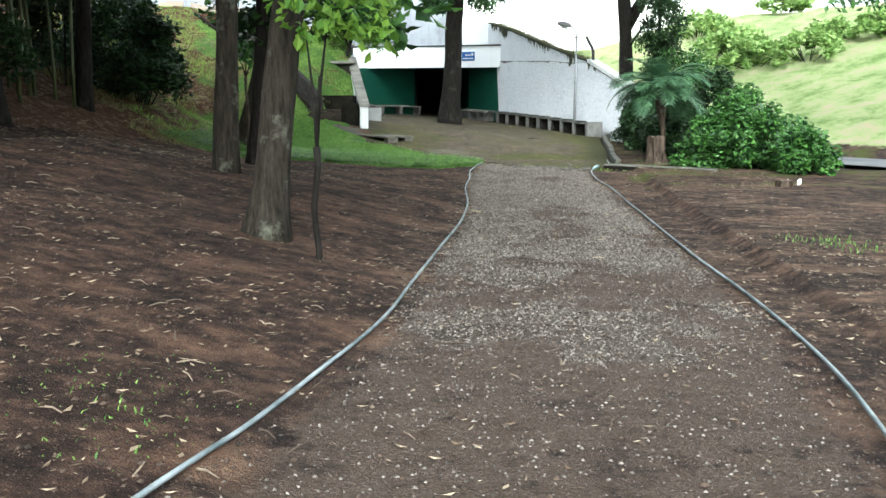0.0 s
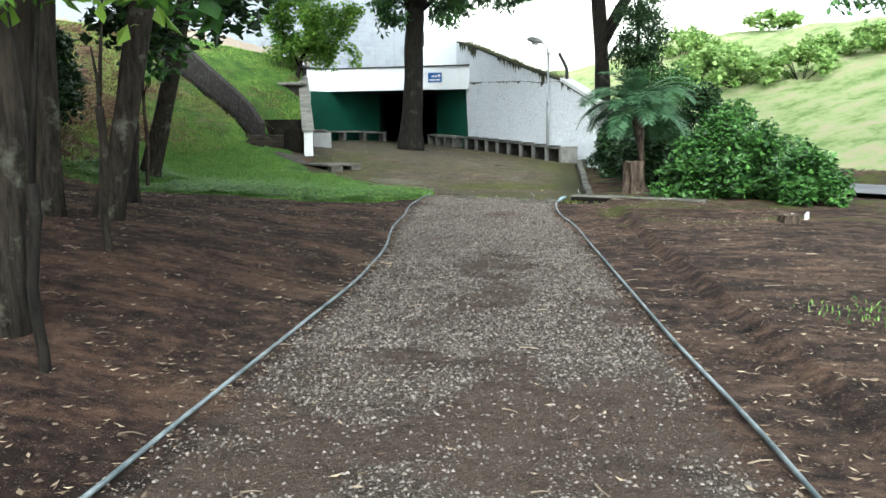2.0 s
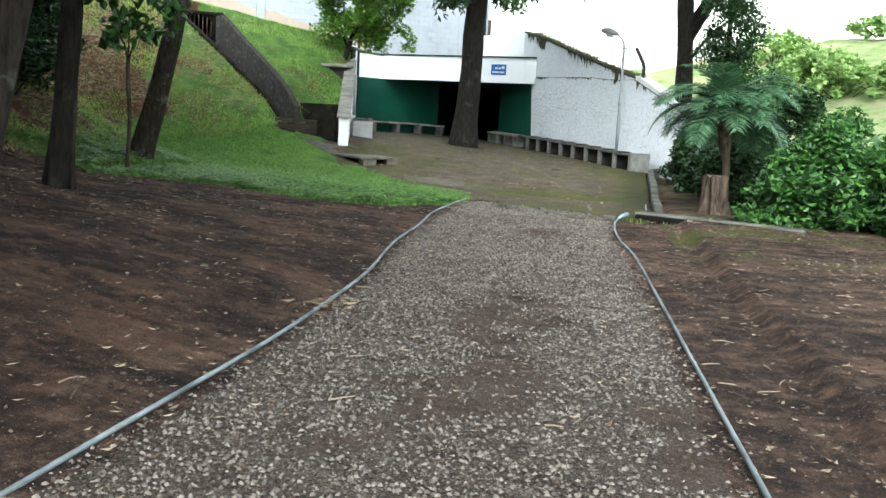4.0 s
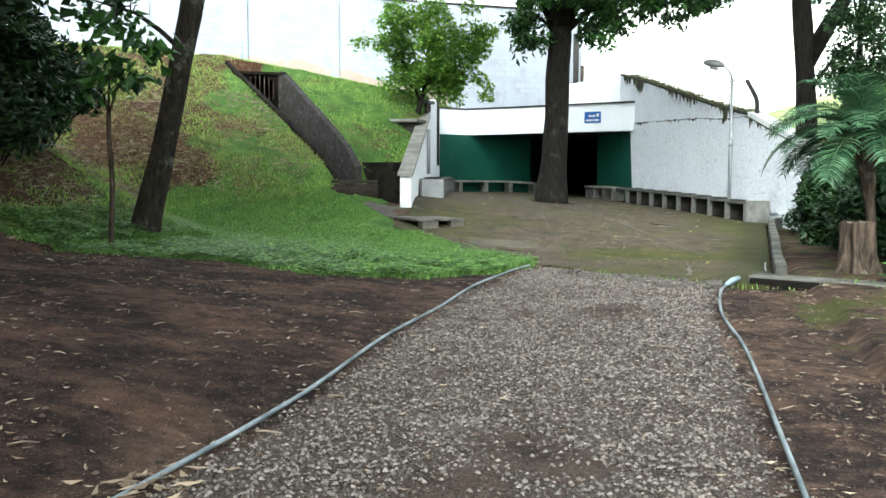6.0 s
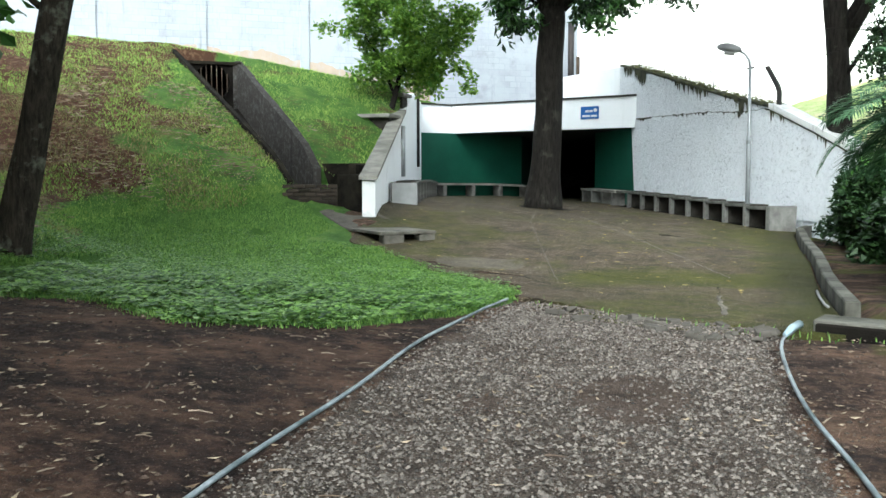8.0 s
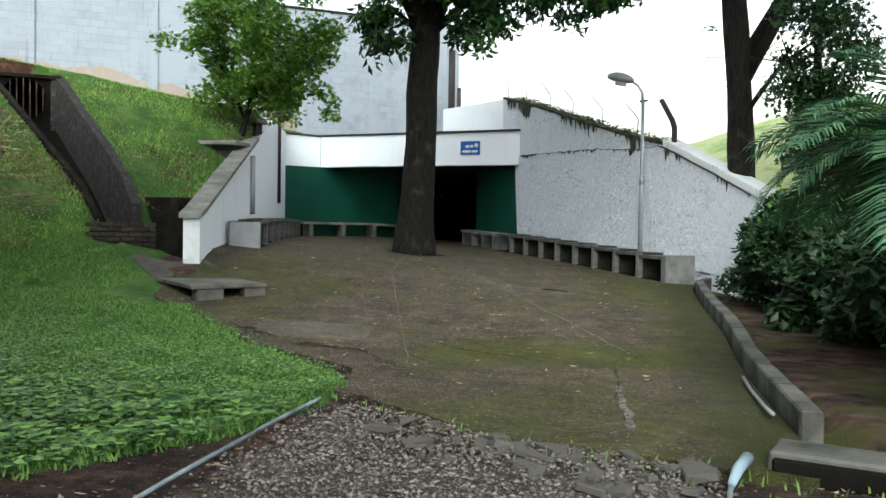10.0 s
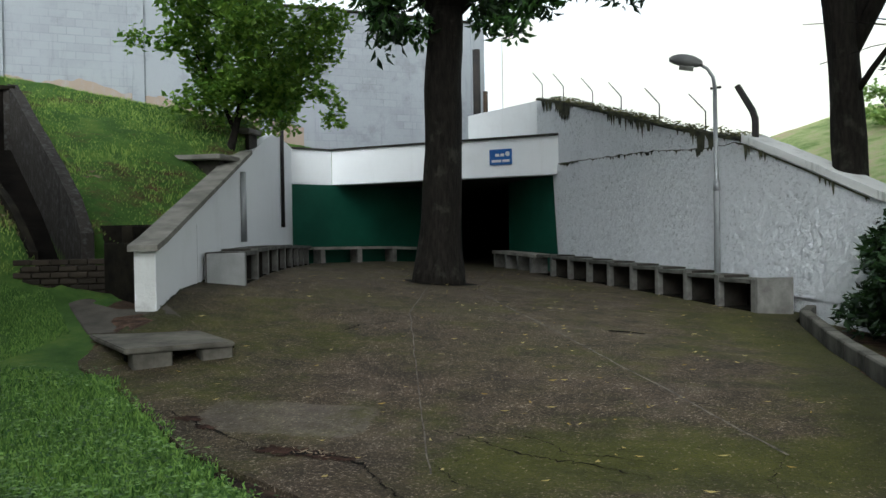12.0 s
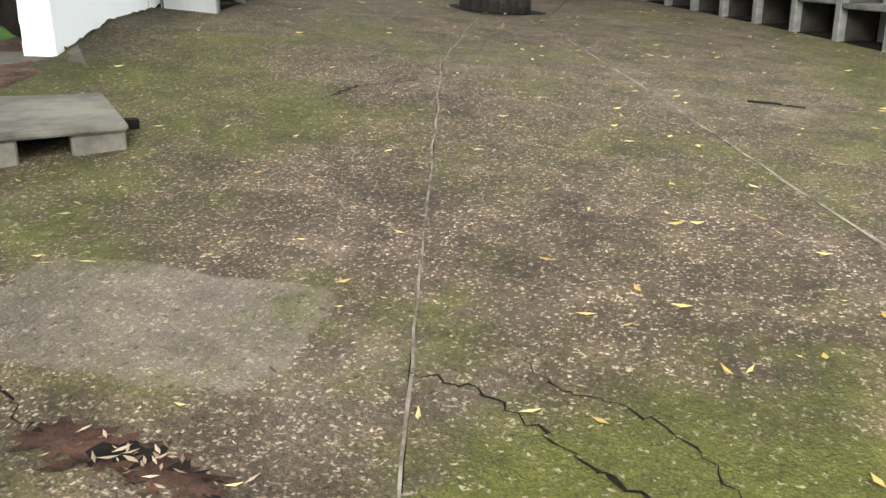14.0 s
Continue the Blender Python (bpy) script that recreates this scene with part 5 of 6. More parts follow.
    cut = plain("cut_wood", (0.07, 0.05, 0.035), (0.17, 0.13, 0.09), 6, 0.9, 0.4)
    link("cut_face", mesh_from("cut_face", top + [c], [(k, (k + 1) % sides, sides) for k in range(sides)], cut), t)
    return t


stump(3.15, 21.75, 0.78, 0.17, "weathered brown tree stump with fluted sides in the bed", 3)
stump(4.63, 16.17, 0.30, 0.13, "short dark sawn stump on bare soil", 5)


def sapling(label, x, y, stake_h, stems, seed, bark=BARK_DARK, r=0.028, leaves=0, leaf_mat=LEAF_MID, crown=None, leaf_size=0.12):
    rng = random.Random(seed)
    b = g(x, y)
    t = thing("sapling", label, "sapling", at=b)
    pts = [Vector((0.02 * math.sin(i * 1.3 + seed), 0, -0.08 + (stake_h + 0.08) * i / 6)) for i in range(7)]
    link("stem", mesh_from("stem", *tube(pts, [r * 1.15] + [r] * 5 + [r * 1.05], 8, True, 0.25, seed), bark, True), t)
    for dx, dy, dz in stems:
        e = pts[-1] + Vector((dx, dy, dz))
        m = pts[-1].lerp(e, 0.45) + Vector((-dx * 0.15, 0.02, 0))
        link("branch", mesh_from("branch", *tube([pts[-1] - Vector((0, 0, 0.03)), m, e], [r * 0.55, r * 0.45, r * 0.2], 6), bark, True), t)
    if leaves:
        cl = [(c[0], c[1], c[2], c[3]) for c in crown]
        link("foliage", mesh_from("foliage", *leaf_cloud(cl, leaves, leaf_size, rng, 0.9, 3.0), leaf_mat), t)
    return t


sapling("thin dark forked sapling tied to a stake", -1.70, 7.55, 0.98, [(-0.07, 0, 0.9), (0.12, 0.02, 1.15), (0.02, 0.05, 0.6)], 1, r=0.032, leaves=420, leaf_mat=LEAF_LIGHT,
        crown=[(0.1, 0, 2.0, 0.25), (0.35, 0.1, 2.25, 0.35), (-0.1, 0, 2.2, 0.3), (0.5, 0.2, 2.0, 0.25), (0.2, 0.1, 2.6, 0.4), (-0.3, 0.2, 2.6, 0.35)])
sapling("bare dead pale stem standing on soil", -2.8, 10.75, 1.25, [(0.08, 0, 0.9), (-0.06, 0.03, 0.5)], 2, BARK, 0.04)
sapling("thin straight stem beside a slim trunk", -4.42, 15.25, 1.7, [(0.05, 0, 1.2), (-0.1, 0, 0.9)], 3, BARK, 0.03)
sapling("thin pale sapling with drooping broad leaves", -5.95, 19.3, 1.75, [(0.02, 0, 0.8), (0.35, 0, 0.6), (-0.25, 0, 0.5)], 4, STUMP_WOOD, 0.03, 260, LEAF_MID,
        [(0.0, 0, 2.3, 0.35), (0.4, 0, 2.2, 0.3), (-0.3, 0.1, 2.2, 0.3), (0.1, 0, 2.8, 0.4), (0.6, 0.1, 2.6, 0.3)], 0.19)


# ---- drain on the bank ----
def channel():
    t = thing("drain_channel", "steep damp concrete drain channel cut into the grassy bank", "drain", kind="structure")

    def side(p, q, thick, up, down, mat, name):
        d = (q - p).normalized()
        nrm = Vector((-d.y, d.x)) * thick
        bm = bmesh.new()
        rings = []
        n = 16
        for i in range(n + 1):
            a = p.lerp(q, i / n)
            b = a + nrm
            z = bank_z(a.x, a.y) + up + noise.noise(Vector((i * 0.9, thick * 50, 0))) * 0.03
            rings.append([bm.verts.new(c) for c in ((a.x, a.y, z - down), (a.x, a.y, z), (b.x, b.y, z), (b.x, b.y, z - down))])
        for r, s in zip(rings, rings[1:]):
            for k in range(4):
                bm.faces.new((r[k], r[(k + 1) % 4], s[(k + 1) % 4], s[k]))
        bm.faces.new(rings[0][::-1])
        bm.faces.new(rings[-1])
        bmesh.ops.recalc_face_normals(bm, faces=bm.faces[:])
        part(name, bm, mat, t)

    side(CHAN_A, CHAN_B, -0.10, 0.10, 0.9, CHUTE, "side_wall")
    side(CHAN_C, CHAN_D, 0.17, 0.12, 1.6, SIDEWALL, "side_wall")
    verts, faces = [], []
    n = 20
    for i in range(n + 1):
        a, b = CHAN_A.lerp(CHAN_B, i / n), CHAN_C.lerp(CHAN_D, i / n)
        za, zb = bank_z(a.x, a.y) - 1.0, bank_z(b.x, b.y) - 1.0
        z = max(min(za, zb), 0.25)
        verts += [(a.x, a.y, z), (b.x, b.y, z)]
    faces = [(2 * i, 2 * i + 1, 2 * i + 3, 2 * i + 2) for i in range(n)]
    # bed is near black: the trench's shade is put into its colour
    link("bed", mesh_from("bed", verts, faces, SHADE_BLACK), t)
    # barred round culvert mouth at the head
    head_a, head_b = CHAN_A.lerp(CHAN_B, 0.1), CHAN_C.lerp(CHAN_D, 0.03)
    d = (head_b - head_a).normalized()
    out = Vector((d.y, -d.x))
    mid = head_a.lerp(head_b, 0.5)
    top = min(bank_z(mid.x, mid.y), 4.05)
    rad, zc = 0.44, top - 0.42
    bm = bmesh.new()
    ring, wide = [], (head_b - head_a).length / 2 + 0.12
    for k in range(24):
        a = 2 * math.pi * k / 24
        ca, sa = math.cos(a), math.sin(a)
        row = []
        for depth, scale in ((0.0, 1.0), (-0.9, 1.0)):
            p = mid + d * (ca * rad * scale) + out * depth
            row.append(bm.verts.new((p.x, p.y, zc + sa * rad * scale)))
        q = 1.0 / max(abs(ca) / wide, (sa / 0.52 if sa > 0 else -sa / 1.1))
        p = mid + d * (ca * q)
        row.append(bm.verts.new((p.x, p.y, zc + sa * q)))
        ring.append(row)
    for r, q in zip(ring, ring[1:] + ring[:1]):
        bm.faces.new((r[0], q[0], q[1], r[1]))
        bm.faces.new((r[2], q[2], q[0], r[0]))
    bm.faces.new([r[1] for r in ring])
    bmesh.ops.recalc_face_normals(bm, faces=bm.faces[:])
    # dark inside of the pipe is painted as near-black colour
    part("culvert_mouth", bm, SHADE_BLACK, t)
    for k in range(7):
        u = (k - 3) / 3.5
        p = mid + d * (u * rad) + out * 0.02
        h = rad * math.sqrt(1 - u * u)
        link("grate_bar", mesh_from("grate_bar", *tube([(p.x, p.y, zc - h), (p.x, p.y, zc + h)], [0.013, 0.013], 6), STUMP_WOOD), t)
    slab_between("cover_slab", head_a + out * 0.06 - d * 0.15, head_b + out * 0.06 + d * 0.1, top + 0.02, top + 0.1, 1.15, CHUTE, "", side=1, parent=t)
    # rounded pier where the tall side wall begins
    p = CHAN_C + d * 0.05
    link("pier", mesh_from("pier", *tube([(p.x, p.y, top - 1.3), (p.x, p.y, top + 0.02), (p.x, p.y, top + 0.07)], [0.2, 0.2, 0.13], 14), SIDEWALL, True), t)


channel()


def catch_box():
    t = thing("catch_basin", "brick and mossy concrete catch basin at the drain's foot", "drain", kind="structure")

    def wall(name, p, q, z0, z1, thick, mat):
        slab_between(name, Vector(p), Vector(q), z0, z1, thick, mat, "", parent=t)
    brick_mat = random_tone("old_brick", (0.022, 0.017, 0.012), (0.05, 0.038, 0.028), 0.95, False)
    # low front wall of brick courses
    p, q = Vector((-6.72, 28.2)), Vector((-5.78, 28.56))
    d = (q - p).normalized()
    me = bpy.data.meshes.new("brick")
    bm = box_bm(-0.10, -0.06, -0.033, 0.10, 0.06, 0.033, 0.008)
    bm.to_mesh(me)
    bm.free()
    me.materials.append(brick_mat)
    wall("core", p + Vector((0, 0.03)), q + Vector((0, 0.03)), 0.2, 0.82, 0.09, DAMP_SHADE)
    for row in range(8):
        k = 0
        s = 0.11 - (0.1 if row % 2 else 0)
        while s < (q - p).length:
            c = p + d * s + Vector((0.02, 0.05))
            ob = link("brick", me, t)
            ob.matrix_world = pose(c.x + R.uniform(-0.005, 0.005), c.y, 0.34 + row * 0.077, 0, 0, math.degrees(math.atan2(d.y, d.x)))
            s += 0.213
    wall("back_wall", (-6.75, 30.0), (-5.35, 29.85), 0.2, 1.34, 0.2, CHUTE)
    wall("side_wall", (-5.42, 28.55), (-5.6, 29.95), 0.2, 1.30, 0.14, CHUTE)
    slab_between("front_pier", Vector((-5.78, 28.5)), Vector((-5.22, 28.2)), 0.15, 1.10, 0.2, CHUTE, "", parent=t)


catch_box()


def cover_slabs():
    t = thing("culvert_cover", "low concrete slab on blocks over the drain outlet", "culvert")
    bm = bmesh.new()
    lo, hi = [], []
    for x, y in ((-3.90, 25.72), (-3.18, 26.38), (-4.02, 27.35), (-4.95, 26.85)):
        lo.append(bm.verts.new((x, y, 0.138)))
        hi.append(bm.verts.new((x, y, 0.185)))
    bm.faces.new(lo[::-1])
    bm.faces.new(hi)
    for k in range(4):
        bm.faces.new((lo[k], lo[(k + 1) % 4], hi[(k + 1) % 4], hi[k]))
    bmesh.ops.recalc_face_normals(bm, faces=bm.faces[:])
    bmesh.ops.bevel(bm, geom=bm.edges[:], offset=0.012, segments=2, affect="EDGES")
    part("slab", bm, CULVERT, t)
    rz = math.degrees(math.atan2(0.66, 0.72))
    for s, w in ((0.25, 0.34), (0.84, 0.28)):
        c = Vector((-3.90, 25.72)).lerp(Vector((-3.18, 26.38)), s) + Vector((-0.08, 0.09))
        z = floor_z(c.x, c.y) - 0.1
        ob = part("block", box_bm(-w / 2, -0.1, 0, w / 2, 0.12, 0.137 - z, 0.012, 0.006), CULVERT, t)
        ob.matrix_world = pose(c.x, c.y, z, 0, 0, rz)
    # added black pieces paint the dark void below the slab
    ob = part("void_side", box_bm(-0.08, -0.6, -0.3, 0.08, 0.6, 0.136, 0.012), SHADE_BLACK, t)
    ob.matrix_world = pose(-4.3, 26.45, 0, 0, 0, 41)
    ob = part("shade_panel", box_bm(-0.5, -0.04, -0.3, 0.5, 0.04, 0.136), SHADE_BLACK, t)
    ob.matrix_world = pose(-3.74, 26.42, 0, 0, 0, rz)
    u = thing("culvert_slab", "flat concrete slab bridging the drain beside the wall", "slab")
    bm = bmesh.new()
    lo, hi = [], []
    for x, y in ((-4.98, 26.88), (-4.05, 27.38), (-4.86, 28.3), (-6.2, 28.3)):
        lo.append(bm.verts.new((x, y, floor_z(x, y) - 0.15)))
        hi.append(bm.verts.new((x, y, floor_z(x, y) + 0.012)))
    bm.faces.new(lo[::-1])
    bm.faces.new(hi)
    for k in range(4):
        bm.faces.new((lo[k], lo[(k + 1) % 4], hi[(k + 1) % 4], hi[k]))
    bmesh.ops.recalc_face_normals(bm, faces=bm.faces[:])
    bmesh.ops.bevel(bm, geom=bm.edges[:], offset=0.012, segments=1, affect="EDGES")
    part("slab", bm, STEP, u)


cover_slabs()


# ---- benches along both walls ----
def bench_row(p0, d, stations, depth, height, group, label, inward):
    """Concrete seats on upright panels, one thing a bay; inward points from the front edge to the wall."""
    ang = math.degrees(math.atan2(d.y, d.x))
    up_me = bpy.data.meshes.new("upright")
    bm = box_bm(-0.055, 0, -0.25, 0.055, 0.1, height - 0.005, 0.008)
    bm.to_mesh(up_me)
    bm.free()
    up_me.materials.append(BENCH)
    # partition, back and floor carry the bay's shade in their dark colour
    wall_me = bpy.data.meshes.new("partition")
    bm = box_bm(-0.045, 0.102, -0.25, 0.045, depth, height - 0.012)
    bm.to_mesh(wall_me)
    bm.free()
    wall_me.materials.append(DAMP_SHADE)
    flip = -1 if Vector((-d.y, d.x)).dot(inward) < 0 else 1
    for a, b in zip(stations, stations[1:]):
        p = p0 + d * a
        z = floor_z(*(p0 + d * ((a + b) / 2)))
        t = thing("bench", label, "bench", group, at=(p.x, p.y, z), rz=ang)
        up = link("upright", up_me, t)
        up.scale = (1, flip, 1)
        inner = link("partition", wall_me, t, "rear partition with the bay's shade painted in")
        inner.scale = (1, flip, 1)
        y0, y1 = sorted((0.02 * flip, depth * flip))
        part("seat", box_bm(0.06, y0, height - 0.07, b - a - 0.06, y1, height - 0.01, 0.008, 0.003), SEAT, t)
        y0, y1 = sorted((0.0, 0.07 * flip))
        part("lip", box_bm(0.058, y0, height - 0.062, b - a - 0.058, y1, height - 0.003, 0.006), SEAT, t)
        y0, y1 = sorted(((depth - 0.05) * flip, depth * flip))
        part("shade_panel", box_bm(0.058, y0, -0.2, b - a - 0.058, y1, height - 0.08), SHADE_BLACK, t)
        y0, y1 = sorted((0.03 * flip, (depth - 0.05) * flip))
        part("shade_floor", box_bm(0.058, y0, -0.2, b - a - 0.058, y1, 0.03, 0, 0.004), SHADE_BLACK, t)


BR_D = Vector((-0.465, 0.885)).normalized()
BR_0 = Vector((2.16, 32.25))
bench_row(BR_0, BR_D, [0, 0.9, 1.8, 2.7, 3.6, 4.5, 5.4, 6.3, 7.2, 8.1], 0.55, 0.47, "benches along the rough wall", "grey concrete bench bay against the rough white wall", Vector((0.885, 0.465)))
BL_D = (WALL_L1 - WALL_L0).normalized()
BL_0 = WALL_L0.lerp(WALL_L1, (30.35 - 27.96) / 13.34) + Vector((0.60, 0.1))
bench_row(BL_0, BL_D, [0, 1.15, 2.3, 3.45, 4.6, 5.75, 6.9, 8.05, 9.2, 10.1], 0.55, 0.47, "benches along the smooth wall", "grey concrete bench bay against the smooth white wall", Vector((-0.97, -0.24)))


def end_panel(p, q, label, h, mat):
    z = min(floor_z(p.x, p.y), floor_z(q.x, q.y))
    t = thing("bench_end", label, "bench")
    slab_between("panel", p, q, z - 0.1, z + h, 0.06, mat, "", parent=t)


end_panel(BR_0 - BR_D * 0.10, BR_0 - BR_D * 0.10 + Vector((0.54, 0.24)), "plain concrete end panel closing the bench row", 0.55, BENCH)
end_panel(BL_0 - BL_D * 0.10 - Vector((0.56, 0.08)), BL_0 - BL_D * 0.10, "pale concrete end panel closing the bench row", 0.47, PANEL)


def tunnel_bench(p, q, inward, label):
    d = (q - p).normalized()
    t = thing("tunnel_bench", label, "bench")
    bm = bmesh.new()
    n = 12
    rings = []
    for i in range(n + 1):
        a = p.lerp(q, i / n)
        b = a + inward * 0.45
        z = floor_z(a.x, a.y) + 0.44
        rings.append([bm.verts.new(c) for c in ((a.x, a.y, z - 0.07), (a.x, a.y, z), (b.x, b.y, z), (b.x, b.y, z - 0.07))])
    for r, s in zip(rings, rings[1:]):
        for k in range(4):
            bm.faces.new((r[k], r[(k + 1) % 4], s[(k + 1) % 4], s[k]))
    bm.faces.new(rings[0][::-1])
    bm.faces.new(rings[-1])
    bmesh.ops.recalc_face_normals(bm, faces=bm.faces[:])
    part("seat", bm, SLAB, t)
    s = 0.2
    while s < (q - p).length:
        a = p + d * s
        z = floor_z(a.x, a.y)
        slab_between("support", a, a + d * 0.14, z - 0.1, z + 0.368, 0.4, BENCH, "", side=1 if Vector((-d.y, d.x)).dot(inward) > 0 else -1, parent=t)
        s += 1.15


TD = TUNNEL_DIR.normalized()
TN = Vector((TD.y, -TD.x))
SPD = (SPLAY_END - CORNER_L).normalized()
SPN = Vector((SPD.y, -SPD.x))
tunnel_bench(CORNER_L + SPN * 0.5 + SPD * 0.35, SPLAY_END + SPN * 0.5, -SPN, "long concrete bench along the green splay wall")
RIN = Vector((0.885, 0.465))
tunnel_bench(BR_0 + BR_D * 8.2, FUNNEL_R - RIN * 0.5, RIN, "long concrete bench along the green tunnel wall")


# ---- lamp, irons, sign, pipes ----
def street_lamp():
    x, y = 1.84, 33.86
    z0 = floor_z(x, y)
    t = thing("street_lamp", "slim grey street lamp with a hooded head", "street lamp", at=(x, y, z0 - 0.05))
    link("pole", mesh_from("pole", *tube([(0, 0, 0), (0, 0, 1.9), (0, 0, 2.0), (-0.01, 0, 3.55)], [0.05, 0.05, 0.036, 0.034], 12), STEEL, True), t)
    link("sleeve", mesh_from("sleeve", *tube([(0, 0, 1.85), (0, 0, 2.02)], [0.056, 0.05], 12), STEEL, True), t)
    link("arm", mesh_from("arm", *tube([(-0.01, 0, 3.5), (-0.03, 0, 3.68), (-0.12, -0.01, 3.82), (-0.28, -0.02, 3.92)], [0.032, 0.028, 0.026, 0.026], 8), STEEL, True), t)
    link("bracket", mesh_from("bracket", *tube([(-0.08, 0, 3.5), (0.09, 0, 3.52)], [0.02, 0.02], 6), DARKIRON), t)
    verts, faces = [], []
    n, m = 10, 14
    for i in range(n + 1):
        u = i / n
        r = 0.17 * math.sin(math.pi * (0.06 + 0.9 * u)) ** 0.55
        c = Vector((-0.2 - 0.52 * u, -0.02, 3.90 + 0.09 * u))
        for k in range(m):
            a = 6.2832 * k / m
            verts.append(c + Vector((0, math.cos(a) * r, math.sin(a) * r * (0.75 if math.sin(a) > 0 else 0.45))))
    for i in range(n):
        for k in range(m):
            k2 = (k + 1) % m
            faces.append((i * m + k, i * m + k2, (i + 1) * m + k2, (i + 1) * m + k))
    faces += [tuple(range(m)), tuple(n * m + k for k in range(m - 1, -1, -1))]
    link("head", mesh_from("head", verts, faces, plain("lamp_head_grey", (0.16, 0.165, 0.17), (0.26, 0.26, 0.26), 8, 0.5, 0.2), True), t)
    link("lens", mesh_from("lens", *tube([(-0.34, -0.02, 3.862), (-0.56, -0.02, 3.885)], [0.075, 0.06], 10), plain("dull_lens", (0.3, 0.3, 0.28), (0.4, 0.4, 0.38), 5, 0.3, 0.05), True), t)


street_lamp()


def fence_irons():
    d = (WALL_R1 - WALL_R0).normalized()
    nrm = Vector((-d.y, d.x))
    for y in (41.8, 40.44, 39.06, 37.88, 36.52, 35.13):
        u = (y - WALL_R0.y) / (WALL_R1.y - WALL_R0.y)
        p = WALL_R0.lerp(WALL_R1, max(u, 0.0)) + nrm * 0.16
        z = top_right(max(u, 0))
        t = thing("fence_iron", "thin bent iron fence stay on the wall top", "fence post", "bent irons on the wall", at=(p.x, p.y, z - 0.02))
        link("rod", mesh_from("rod", *tube([(0, 0, 0), (0, 0, 0.42), (-0.05, 0.08, 0.5), (-0.26, 0.28, 0.78)], [0.013, 0.012, 0.012, 0.01], 6), DARKIRON), t)
    t = thing("fence_post", "thick dark bent concrete fence post on the wall", "fence post", at=(2.45, 33.85, 2.5))
    link("post", mesh_from("post", *tube([(0, 0, 0), (0, 0, 0.42), (-0.04, 0, 0.55), (-0.26, 0.1, 0.98)], [0.055, 0.055, 0.055, 0.05], 6), DARKIRON), t)


fence_irons()


def sign():
    out = Vector((fd.y, -fd.x))
    if out.y > 0:
        out = -out
    c = JAMB_L.lerp(JAMB_R, (-2.545 - JAMB_L.x) / (JAMB_R.x - JAMB_L.x)) + out * 0.02
    ang = math.degrees(math.atan2(fd.y, fd.x))
    t = thing("sign", "small blue enamel sign with white lettering on beam", "sign", at=(c.x, c.y, 3.06), rz=ang)
    part("plate", box_bm(-0.30, -0.012, -0.19, 0.30, 0.012, 0.19, 0.006), BLUE, t)
    for x0, x1, z0, z1 in ((-0.14, -0.03, 0.01, 0.08), (0.0, 0.1, 0.01, 0.08), (-0.24, 0.02, -0.13, -0.07), (0.05, 0.24, -0.13, -0.07)):
        part("lettering_bar", box_bm(x0, -0.018, z0, x1, -0.0125, z1), LETTER, t)
    bm = bmesh.new()
    bmesh.ops.create_cone(bm, cap_ends=True, segments=12, radius1=0.06, radius2=0.06, depth=0.006, matrix=Matrix.Translation((0.19, -0.0155, 0.07)) @ Matrix.Rotation(math.pi / 2, 4, "X"))
    part("symbol", bm, LETTER, t)


sign()


def wall_pipe(label, pts, r, mat, name="drain_pipe"):
    t = thing(name, label, "pipe")
    link("pipe", mesh_from("pipe", *tube(pts, [r] * len(pts), 10), mat, True), t)


on = Vector((0.97, 0.243))
p1 = Vector((-6.2, 33.5)) + on * 0.05
wall_pipe("grey rusty downpipe on the white wall", [(p1.x, p1.y, 2.3), (p1.x, p1.y, 1.08)], 0.055, STEEL)
p2 = Vector((-7.55, 38.9)) + on * 0.06
wall_pipe("dark downpipe on the white wall", [(p2.x, p2.y, 4.3), (p2.x, p2.y, 1.4)], 0.045, DARKIRON)
wall_pipe("black drain stain pipe at the tall wall's end", [(-3.62, 44.1, 3.45), (-3.62, 44.1, 6.4)], 0.11, DARKIRON)
wall_pipe("rusty iron pipe beside the tall wall's end", [(-3.36, 44.0, 3.5), (-3.36, 44.0, 5.2)], 0.07, STUMP_WOOD)
# concrete ledges beside the light tree
for x0, y0, x1, y1, z in ((-7.12, 32.75, -6.22, 33.55, 2.56), (-7.2, 34.9, -6.6, 35.6, 3.25)):
    t = thing("ledge", "small weathered concrete ledge set into the bank", "ledge")
    part("slab", box_bm(x0, y0, z - 0.09, x1, y1, z, 0.015, 0.01), SLAB, t)
    part("support", box_bm(x0 + 0.15, y0 + 0.2, z - 0.8, x1 - 0.1, y1 - 0.1, z - 0.092), DAMP_SHADE, t, "dark block under the slab")


# ---- kerbs ----
def kerb(name, label, pts, w, h, mat, sink=0.15):
    t = thing(name, label, "kerb", kind="structure")
    for (a, b) in zip(pts, pts[1:]):
        a, b = Vector(a), Vector(b)
        n = max(1, round((b - a).length / 1.0))
        for i in range(n):
            p, q = a.lerp(b, (i + 0.006) / n), a.lerp(b, (i + 0.994) / n)
            z = (floor_z(p.x, p.y) + floor_z(q.x, q.y)) / 2
            slope = math.atan2(floor_z(q.x, q.y) - floor_z(p.x, p.y), (q - p).length)
            ob = part("kerb_stone", box_bm(0, -w / 2, -sink, (q - p).length, w / 2, h, 0.014, 0.006, 1), mat, t)
            ob.matrix_world = Matrix.Translation((p.x, p.y, floor_z(p.x, p.y))) @ Matrix.Rotation(math.atan2(q.y - p.y, q.x - p.x), 4, "Z") @ Matrix.Rotation(-slope, 4, "Y")


